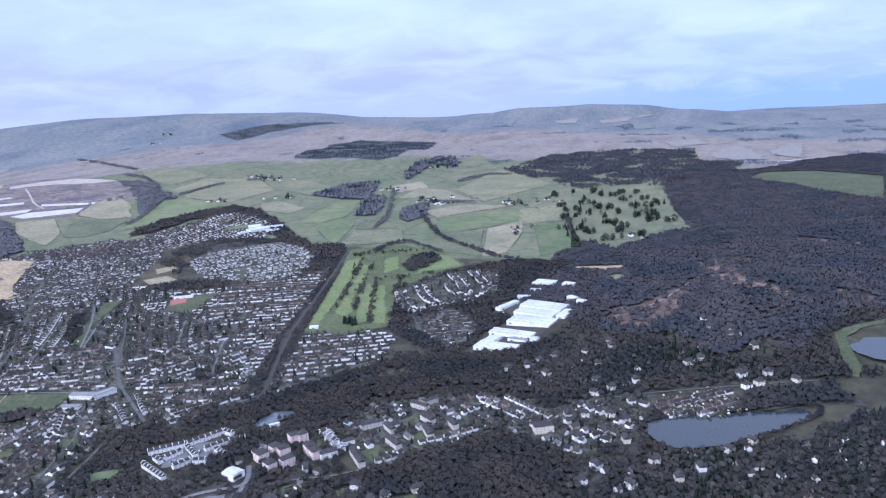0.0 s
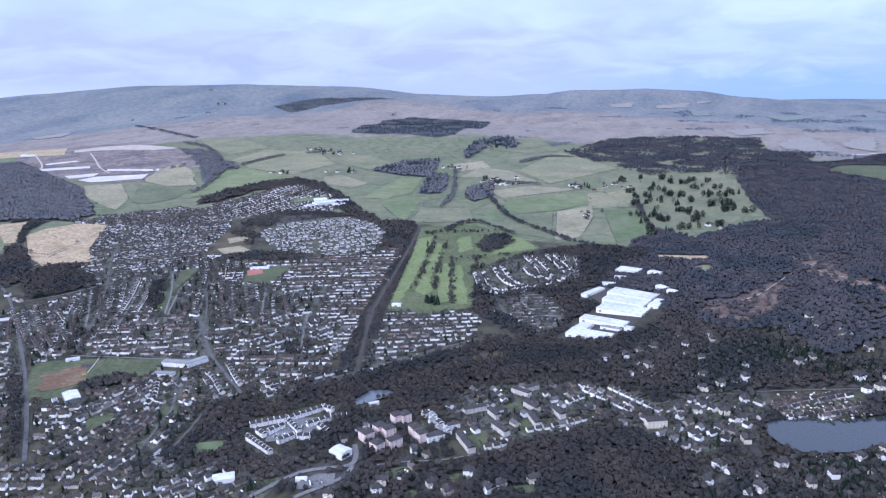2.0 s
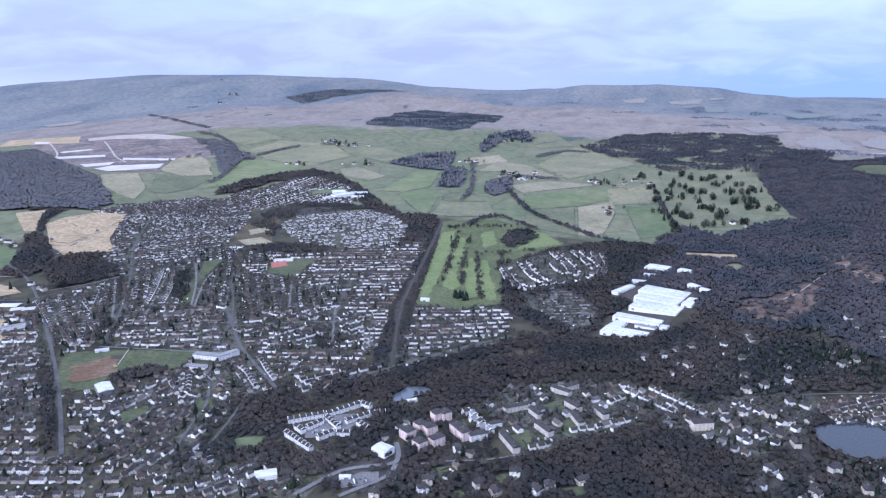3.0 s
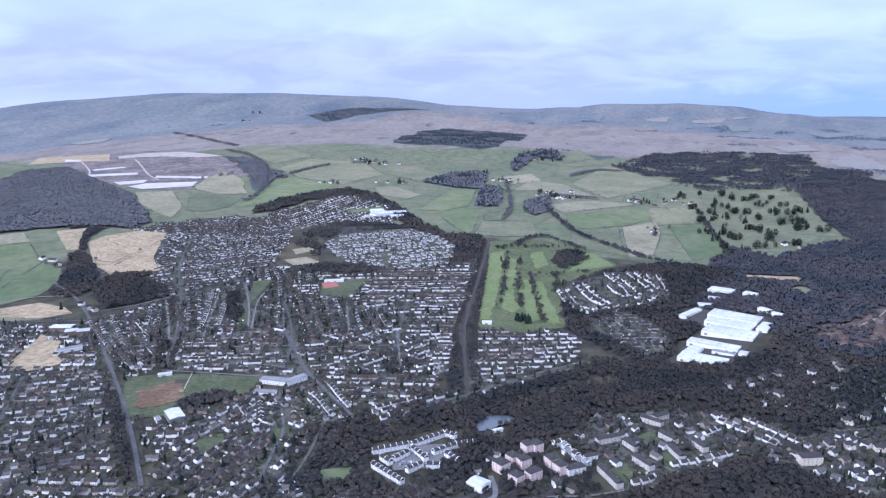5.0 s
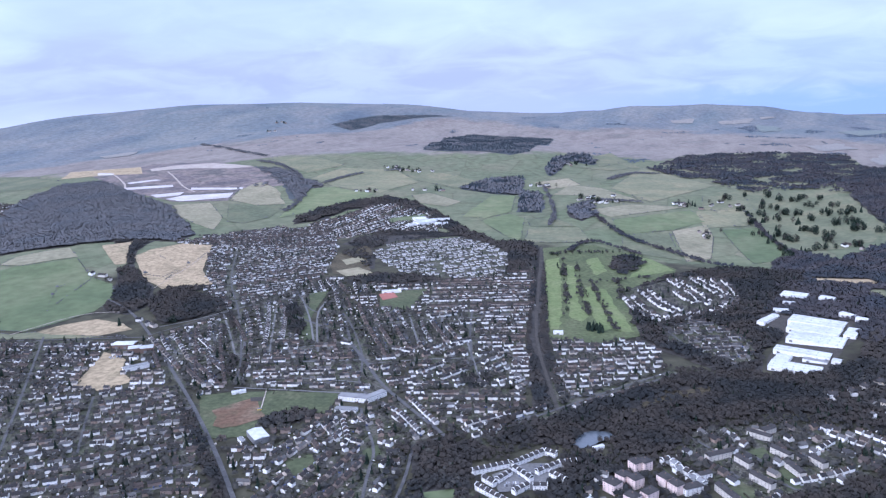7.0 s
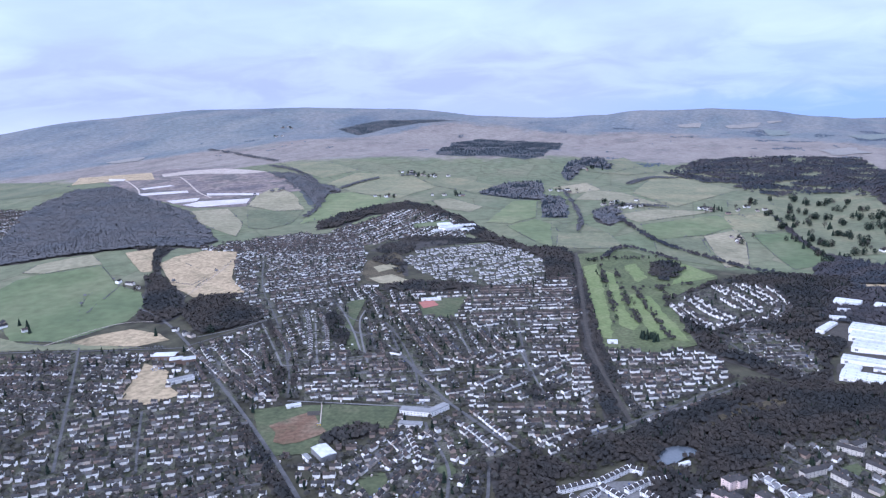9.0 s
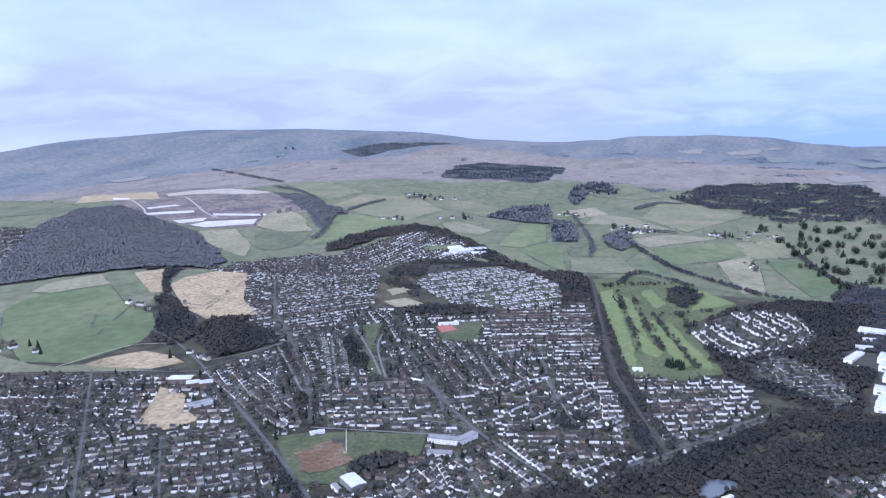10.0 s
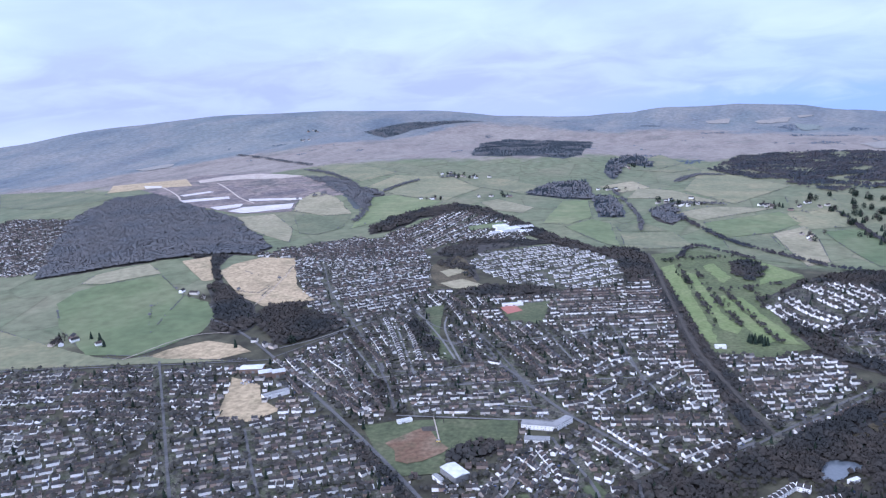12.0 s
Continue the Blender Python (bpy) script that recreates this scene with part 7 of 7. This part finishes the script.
# ---- rows of houses along known streets ----
TRACED = [  # line of the row, tone, house length, gap, depth
    ([(-708, 617), (-672, 630)], 0, 4.4, 0.15, 4.2),
    ([(-683, 601), (-670, 607)], 0, 4.4, 0.15, 4.2),
    ([(-631, 615), (-612, 622)], 0, 4.4, 0.15, 4.2),
    ([(-608, 624), (-596, 633)], 0, 4.4, 0.15, 4.2),
    ([(-595, 606), (-574, 617)], 0, 4.4, 0.15, 4.2),
    ([(-620, 592), (-596, 601)], 0, 4.4, 0.15, 4.2),
    ([(-665, 566), (-648, 579)], 0, 4.4, 0.15, 4.2),
    ([(-611, 576), (-597, 581)], 0, 4.4, 0.15, 4.2),
    ([(-585, 582), (-573, 586)], 0, 4.4, 0.15, 4.2),
    ([(-637, 603), (-603, 617)], 0, 4.4, 0.15, 4.2),
    ([(-699, 665), (-683, 668)], 0, 4.4, 0.15, 4.2),
    ([(-674, 643), (-648, 650)], 0, 4.4, 0.15, 4.2),
    ([(-638, 631), (-620, 638)], 0, 4.4, 0.15, 4.2),
    ([(-680, 583), (-645, 595)], 0, 4.4, 0.15, 4.2),
    ([(-713, 590), (-694, 600)], 0, 4.4, 0.15, 4.2),
    ([(-567, 587), (-555, 591)], 0, 4.4, 0.15, 4.2),
    ([(-577, 639), (-567, 633), (-558, 644)], 0, 4.4, 0.15, 4.2),
    ([(-544, 608), (-524, 622)], 0, 4.4, 0.15, 4.2),
    ([(-517, 610), (-497, 614), (-481, 621)], 0, 4.4, 0.15, 4.2),
    ([(-650, 659), (-623, 669)], 2, 4.6, 0.15, 4.2),
    ([(-719, 679), (-683, 687)], 2, 4.6, 0.15, 4.2),
    ([(-667, 679), (-646, 688)], 2, 4.6, 0.15, 4.2),
    ([(-489, 593), (-466, 601)], 2, 4.6, 0.15, 4.2),
    ([(-457, 567), (-433, 583)], 2, 4.6, 0.15, 4.2),
    ([(-644, 698), (-628, 695)], 1, 4.6, 0.3, 4.2),
    ([(-581, 660), (-565, 670)], 1, 4.6, 0.3, 4.2),
    ([(-524, 635), (-509, 665)], 1, 4.6, 0.3, 4.2),
    ([(-483, 700), (-461, 720)], 1, 4.6, 0.3, 4.2),
    ([(-472, 718), (-444, 738)], 1, 4.6, 0.3, 4.2),
    ([(-444, 700), (-430, 705)], 1, 4.6, 0.3, 4.2),
    ([(-442, 687), (-429, 692)], 1, 4.6, 0.3, 4.2),
    ([(-437, 670), (-425, 675)], 1, 4.6, 0.3, 4.2),
    ([(-434, 653), (-422, 658)], 1, 4.6, 0.3, 4.2),
    ([(-465, 654), (-454, 660)], 1, 4.6, 0.3, 4.2),
    ([(-466, 632), (-454, 630), (-447, 626)], 1, 4.6, 0.3, 4.2),
    ([(-497, 741), (-470, 749)], 1, 4.6, 0.3, 4.2),
    ([(-524, 728), (-507, 744)], 1, 4.6, 0.3, 4.2),
    ([(-509, 580), (-493, 566), (-482, 554), (-461, 535)], 1, 5.2, 2.4, 4.6),
    ([(-511, 552), (-495, 542), (-476, 523), (-463, 512)], 1, 5.2, 2.4, 4.6),
    ([(-544, 521), (-527, 498), (-519, 486), (-519, 471)], 1, 5.2, 2.4, 4.6),
    ([(-532, 529), (-516, 519)], 1, 5.2, 2.4, 4.6),
    ([(-504, 513), (-494, 497)], 1, 5.2, 2.4, 4.6),
    ([(-438, 538), (-422, 557), (-410, 571)], 1, 5.2, 2.4, 4.6),
    ([(-425, 521), (-406, 540)], 1, 5.2, 2.4, 4.6),
    ([(-495, 492), (-483, 489)], 1, 5.2, 2.4, 4.6),
    ([(-451, 625), (-428, 636)], 1, 5.2, 2.4, 4.6),
    ([(-590, 464), (-580, 474)], 0, 5.0, 2.0, 4.2),
    ([(-564, 465), (-554, 474)], 0, 5.0, 2.0, 4.2),
    ([(-569, 517), (-551, 519)], 0, 5.0, 2.0, 4.2),
    ([(-517, 486), (-504, 484)], 0, 5.0, 2.0, 4.2),
    ([(-876, 652), (-838, 626), (-801, 601), (-770, 579)], 0, 6.0, 3.5, 4.6),
    ([(-844, 659), (-806, 628), (-776, 601)], 0, 6.0, 3.5, 4.6),
    ([(-816, 667), (-782, 643)], 1, 5.5, 1.5, 4.2),
    ([(-822, 739), (-789, 709), (-756, 674)], 2, 5.2, 1.8, 4.2),
    ([(-820, 813), (-800, 785), (-760, 725), (-728, 670)], 1, 4.4, 2.8, 5.2),
    ([(-782, 794), (-751, 748), (-713, 682)], 1, 4.4, 2.8, 5.2),
    ([(-794, 498), (-773, 520)], 0, 5.0, 1.6, 4.2),
    ([(-759, 508), (-739, 523)], 0, 5.0, 1.6, 4.2),
    ([(-780, 481), (-760, 497)], 1, 5.0, 1.6, 4.2),
    ([(-767, 463), (-739, 479)], 0, 5.0, 1.6, 4.2),
    ([(-811, 471), (-798, 482)], 0, 5.0, 1.6, 4.2),
    ([(-789, 450), (-776, 461)], 1, 5.0, 1.6, 4.2),
    ([(-756, 449), (-740, 457)], 0, 5.0, 1.6, 4.2),
    ([(-721, 433), (-713, 444)], 0, 5.0, 1.6, 4.2),
    ([(-741, 427), (-730, 436)], 1, 5.0, 1.6, 4.2),
    ([(-702, 430), (-689, 444)], 0, 5.0, 1.6, 4.2),
    ([(-773, 428), (-757, 437)], 0, 5.0, 1.6, 4.2),
    ([(-721, 415), (-705, 422)], 1, 5.0, 1.6, 4.2),
    ([(-700, 485), (-686, 499)], 0, 5.0, 1.6, 4.2),
    ([(-694, 463), (-674, 476)], 0, 5.0, 1.6, 4.2),
    ([(-662, 447), (-653, 462)], 1, 5.0, 1.6, 4.2),
    ([(-824, 454), (-810, 466)], 0, 5.0, 1.6, 4.2),
    ([(-824, 435), (-805, 453)], 0, 5.0, 1.6, 4.2),
    ([(-727, 461), (-707, 476)], 1, 5.0, 1.6, 4.2),
    ([(-738, 481), (-717, 496)], 0, 5.0, 1.6, 4.2),
    ([(-634, 956), (-558, 984)], 2, 4.4, 0.2, 4.2),
    ([(-547, 987), (-502, 1007)], 0, 4.4, 0.2, 4.2),
    ([(-627, 932), (-553, 960)], 0, 4.4, 0.2, 4.2),
    ([(-542, 966), (-496, 983)], 2, 4.4, 0.2, 4.2),
    ([(-621, 912), (-548, 939)], 2, 4.4, 0.2, 4.2),
    ([(-538, 946), (-490, 962)], 0, 4.4, 0.2, 4.2),
    ([(-615, 892), (-544, 919)], 0, 4.4, 0.2, 4.2),
    ([(-533, 921), (-485, 942)], 1, 4.4, 0.2, 4.2),
    ([(-609, 872), (-540, 898)], 1, 4.4, 0.2, 4.2),
    ([(-529, 901), (-480, 921)], 0, 4.4, 0.2, 4.2),
    ([(-602, 848), (-534, 874)], 2, 4.4, 0.2, 4.2),
    ([(-525, 880), (-475, 901)], 2, 4.4, 0.2, 4.2),
    ([(-596, 828), (-530, 853)], 0, 4.4, 0.2, 4.2),
    ([(-520, 855), (-470, 880)], 0, 4.4, 0.2, 4.2),
    ([(-580, 806), (-555, 830)], 1, 4.8, 0.3, 4.2),
    ([(-548, 789), (-523, 807)], 1, 4.8, 0.3, 4.2),
    ([(-519, 834), (-487, 840)], 1, 4.8, 0.3, 4.2),
    ([(-514, 779), (-506, 785)], 1, 4.8, 0.3, 4.2),
    ([(-579, 696), (-552, 690)], 1, 4.8, 0.3, 4.2),
    ([(-486, 728), (-454, 746)], 1, 4.8, 0.3, 4.2),
    ([(-450, 721), (-432, 727)], 1, 4.4, 0.3, 4.2),
    ([(-446, 708), (-428, 715)], 1, 4.4, 0.3, 4.2),
    ([(-442, 692), (-425, 702)], 1, 4.4, 0.3, 4.2),
    ([(-439, 683), (-422, 689)], 1, 4.4, 0.3, 4.2),
    ([(-436, 671), (-419, 677)], 1, 4.4, 0.3, 4.2),
    ([(-433, 658), (-417, 664)], 1, 4.4, 0.3, 4.2),
    ([(-140, 623), (-117, 605), (-93, 586)], 1, 5.2, 1.6, 4.6),
    ([(-159, 611), (-138, 597), (-115, 579)], 1, 5.2, 1.6, 4.6),
    ([(-221, 483), (-203, 495), (-198, 511)], 1, 5.2, 1.6, 4.6),
    ([(-191, 523), (-169, 539), (-148, 559)], 1, 5.2, 1.6, 4.6),
    ([(-217, 603), (-201, 604)], 1, 5.2, 1.6, 4.6),
    ([(-170, 581), (-157, 601)], 1, 5.2, 1.6, 4.6),
    ([(-436, 543), (-409, 570)], 1, 5.2, 1.2, 4.6),
    ([(-425, 524), (-403, 549)], 1, 5.2, 1.2, 4.6),
]
ROW_HOUSES = []
for pts, tone, w, gap, d in TRACED:
    p = smooth_line(pts, 1.0)
    run = np.concatenate([[0], np.cumsum(np.hypot(*np.diff(p, axis=0).T))])
    u = w / 2
    while u < run[-1] - w * 0.3:
        q = min(len(p) - 2, int(np.searchsorted(run, u)))
        x, y = (float(v) for v in p[q])
        a = math.atan2(*(p[min(q + 2, len(p) - 1)] - p[max(q - 1, 0)])[::-1])
        if all(math.hypot(x - h[0], y - h[1]) > 3.6 for h in ROW_HOUSES) and all(math.hypot(x - bx, y - by) > br - 1 for bx, by, br in BLOCKED):
            ROW_HOUSES.append((x, y, a + rng.normal(0, 0.03), round(w * 2) / 2, d, 3.0, 4.4, tone if rng.random() < 0.85 else 0))
        u += w + gap * (rng.uniform(0.7, 1.3) if gap > 1 else 1.0) + (2.5 if gap < 1 and rng.random() < 0.14 else 0)
for h in ROW_HOUSES:
    BLOCKED.append((h[0], h[1], 7.0))

# ---- the town ----
ALL, STREETS = [], []


def along(pts, offsets, w, space, d, he, hr, gable=False):
    """Houses along a curved street."""
    out = []
    p = smooth_line(pts, 2.0)
    s = np.concatenate([[0], np.cumsum(np.hypot(*np.diff(p, axis=0).T))])
    for off in offsets:
        u = rng.uniform(0, 4)
        while u < s[-1]:
            k = min(len(p) - 2, int(np.searchsorted(s, u)))
            t = p[k + 1] - p[k]
            a = math.atan2(t[1], t[0])
            x, y = p[k, 0] - math.sin(a) * off, p[k, 1] + math.cos(a) * off
            out.append((x, y, a + (math.pi / 2 if gable and rng.random() < 0.6 else 0) + rng.normal(0, 0.08), w, d, he, hr, 0))
            u += w + space * rng.uniform(0.8, 1.3)
    return out


CRESCENT = [
    [(-366, 972), (-326, 886), (-284, 915), (-247, 940), (-233, 999), (-259, 1101)],
    [(-350, 1010), (-320, 950), (-300, 930)],
    [(-318, 1080), (-275, 1000), (-268, 965), (-290, 985), (-305, 1020)],
    [(-290, 1100), (-258, 1040), (-245, 1000)],
]
cres = []
for pts in CRESCENT:
    cres += along(pts, (-6.5, 6.5), 5.6, 1.6, 5.6, 3.4, 5.4, True)
    STREETS.append(pts)
seen = []
for r in cres:
    if all(math.hypot(r[0] - q[0], r[1] - q[1]) > 6.4 for q in seen):
        seen.append(r)
houses_joined("crescent_houses", seen, [M_PARKHOME, M_ROOF], "crescents of large white gabled houses")
CRES_XY = [(r[0], r[1]) for r in seen]
tagged(drape("crescent_gardens", [(-380, 998), (-352, 1042), (-314, 1122), (-245, 1104), (-223, 988), (-265, 928), (-322, 862), (-349, 911)], M_GARDEN, 0.12, 18, 2), "gardens of the crescent estate", "gardens")

NEAR = []
TOWN_MATS = [M_WALL, M_ROOF, M_BRICK, M_WALL_WHITE, M_WALL_BRICK, M_ROOF_BROWN]
for poly, ang, style, lab in DISTRICTS:
    if style not in ("scatter", "infill"):
        drape("gardens", poly, M_GARDEN, 0.15, 20, 3.0, "structure", "gardens and drives between houses", "gardens")
    rows, streets = fill(poly, ang, style)
    STREETS += streets
    near = [r for r in rows if r[1] < 545 and -850 < r[0] < 120 and style != "park"]
    rest = [r for r in rows if not (r[1] < 545 and -850 < r[0] < 120 and style != "park")]
    NEAR += [(r, lab) for r in near]
    ALL += rows
    if rest:
        houses_joined("town_houses", rest, [M_PARKHOME, M_PARKROOF] if style == "park" else TOWN_MATS if style != "hollow" else [M_GREYWALL, M_ROOF], lab)
ALL += ROW_HOUSES
NEAR += [(r, "row of houses") for r in ROW_HOUSES if r[1] < 620 and r[0] > -800]
houses_joined("town_houses", [r for r in ROW_HOUSES if not (r[1] < 620 and r[0] > -800)], TOWN_MATS, "rows of houses along residential streets")
NEAR.sort(key=lambda q: q[0][1] + 0.12 * abs(q[0][0] + 400))
for r, lab in NEAR[:300]:
    house(*r, "two-storey house with pitched tiled roof and chimney", "houses of the near streets")
if len(NEAR) > 300:
    houses_joined("town_houses", [q[0] for q in NEAR[300:]], TOWN_MATS, "pale houses along residential streets")

# streets inside the districts
sv, sf = [], []
for pts in STREETS:
    v, f_ = strip(pts, 3.4, 0.5)
    n = len(sv)
    sv += [tuple(q) for q in v]
    sf += [tuple(n + k for k in q) for q in f_]
tagged(new("residential_streets", mesh_of("residential_streets", sv, sf, M_ROAD, smooth=True)), "narrow asphalt residential streets", "road", kind="structure")

# ---- gardens: hedges, sheds, cars and trees ----
HX, HY, HA = (np.array([r[k] for r in ALL]) for k in (0, 1, 2))
HX, HY = np.r_[HX, [p[0] for p in CRES_XY]], np.r_[HY, [p[1] for p in CRES_XY]]


def boxes_joined(name, x, y, a, w, d, h, ma, lab, category, lift=0.1):
    """Many small upright boxes with a narrower top, in one mesh."""
    n = len(x)
    z = height(x, y) + lift
    c = np.array([(-1, -1, 0), (1, -1, 0), (1, 1, 0), (-1, 1, 0), (-0.8, -0.8, 1), (0.8, -0.8, 1), (0.8, 0.8, 1), (-0.8, 0.8, 1)])
    px, py, pz = c[None, :, 0] * w[:, None] / 2, c[None, :, 1] * d[:, None] / 2, c[None, :, 2] * h[:, None]
    v = np.stack([x[:, None] + np.cos(a)[:, None] * px - np.sin(a)[:, None] * py, y[:, None] + np.sin(a)[:, None] * px + np.cos(a)[:, None] * py, z[:, None] + pz], -1).reshape(-1, 3)
    f_ = (np.array([(4, 5, 6, 7), (0, 1, 5, 4), (1, 2, 6, 5), (2, 3, 7, 6), (3, 0, 4, 7)])[None] + 8 * np.arange(n)[:, None, None]).reshape(-1, 4)
    tagged(new(name, mesh_of(name, v, f_, ma)), lab, category, kind="stuff")


n0 = len(ALL)
hx, hy = HX[:n0], HY[:n0]
back = 4.5 + 6 * rng.random(n0)
side = rng.choice([-1, 1], n0) * 2.6
k = rng.random(n0) < 0.75
boxes_joined("garden_hedges", (hx - np.sin(HA) * back + np.cos(HA) * side)[k], (hy + np.cos(HA) * back + np.sin(HA) * side)[k], (HA + math.pi / 2)[k], 5 + 5 * rng.random(k.sum()), np.full(k.sum(), 0.7), 0.7 + 0.9 * rng.random(k.sum()), M_HEDGE, "dark clipped garden hedges", "hedges")
k = rng.random(n0) < 0.45
off = 5 + 5 * rng.random(n0)
boxes_joined("garden_sheds", (hx - np.sin(HA) * off + np.cos(HA) * rng.normal(0, 2, n0))[k], (hy + np.cos(HA) * off + np.sin(HA) * rng.normal(0, 2, n0))[k], HA[k], 1.2 + 1.2 * rng.random(k.sum()), 1.2 + 0.8 * rng.random(k.sum()), 1.0 + 0.5 * rng.random(k.sum()), M_WALL, "small sheds, garages and conservatories", "sheds")
k = rng.random(n0) < 0.6
off = -(3.6 + 1.5 * rng.random(n0))
boxes_joined("parked_cars", (hx - np.sin(HA) * off + np.cos(HA) * 2)[k], (hy + np.cos(HA) * off + np.sin(HA) * 2)[k], (HA + rng.choice([0, math.pi / 2], n0))[k], np.full(k.sum(), 2.3), np.full(k.sum(), 1.0), np.full(k.sum(), 0.8), M_CAR, "cars parked on drives and kerbs", "cars", 0.6)
# car parks
cx, cy, ca_ = [], [], []
for px, py, ang, nx, ny in ((-155, 787, -14, 12, 1), (-190, 930, 2, 8, 2), (-200, 880, 63, 8, 1), (-865, 590, 20, 10, 3), (-590, 448, -36, 8, 2), (-440, 405, 60, 14, 5), (-560, 585, 5, 8, 2), (-375, 462, 20, 8, 2), (-325, 520, 40, 6, 2), (-314, 410, 35, 6, 2), (-368, 478, 20, 7, 2), (-362, 490, 50, 5, 2)):
    for i in range(nx):
        for j in range(ny):
            if rng.random() < 0.7:
                dx, dy = rot(radians(ang), (i - nx / 2) * 1.6, (j - ny / 2) * 3.4)
                cx.append(px + dx), cy.append(py + dy), ca_.append(radians(ang) + math.pi / 2)
boxes_joined("parked_cars", np.array(cx), np.array(cy), np.array(ca_), np.full(len(cx), 2.3), np.full(len(cx), 1.0), np.full(len(cx), 0.8), M_CAR, "rows of cars in a car park", "cars", 0.6)

# trees and scrub on open ground between the estates of the valley
VALLEY = [(-490, 380), (-470, 520), (-400, 590), (-300, 735), (-200, 722), (-110, 640), (0, 610), (20, 540), (10, 400)]
x, y = scatter(VALLEY, 5.0, 0.5)
ok = clear(x, y, 0.5)
for poly in [w_[0] for w_ in WOODS] + [d[0] for d in DISTRICTS if d[2] not in ("scatter", "infill")]:
    ok &= ~inside(poly, x, y)
for px, py in zip(HX, HY):
    if px > -500 and py < 740:
        ok &= (x - px) ** 2 + (y - py) ** 2 > 4.0**2
x, y = x[ok], y[ok]
hh = 3.5 + 3.0 * rng.random(len(x))
tagged(new("scrub", soup("scrub", bare_crowns(x, y, hh, hh * 0.42, 60), M_TWIG)), "bare trees and scrub between houses", "trees", kind="stuff")

GX, GY = [], []
for poly, ang, style, lab in DISTRICTS:
    x, y = scatter(poly, {"park": 14, "infill": 8.0, "hollow": 8.0, "tight": 9, "terrace": 8.0, "semi": 7.2, "small": 8.0, "villa": 5.0, "scatter": 7.0, "bungalow": 8.0}[style], 0.6)
    ok = clear(x, y, 0.4)
    near_h = [(HX > x.min() - 9) & (HX < x.max() + 9) & (HY > y.min() - 9) & (HY < y.max() + 9)][0]
    dd = np.full(len(x), 1e9)
    for px, py in zip(HX[near_h], HY[near_h]):
        dd = np.minimum(dd, (x - px) ** 2 + (y - py) ** 2)
    ok &= dd > 4.2**2
    GX.append(x[ok])
    GY.append(y[ok])
x, y = scatter([(-380, 998), (-352, 1042), (-314, 1122), (-245, 1104), (-223, 988), (-265, 928), (-322, 862), (-349, 911)], 9, 0.6)
GX, GY = np.concatenate(GX + [x]), np.concatenate(GY + [y])
gh = 2.8 + 4.4 * rng.random(len(GX)) ** 1.7
fir = rng.random(len(GX)) < 0.1
tagged(new("garden_trees", soup("garden_trees", bare_crowns(GX[~fir], GY[~fir], gh[~fir], gh[~fir] * 0.45, 9), M_TWIG_TOWN)), "bare garden trees and shrubs", "trees", kind="stuff")
tagged(new("garden_conifers", soup("garden_conifers", conifer_crowns(GX[fir], GY[fir], gh[fir] * 1.5, gh[fir] * 0.36), M_NEEDLE)), "dark garden conifers", "trees", kind="stuff")
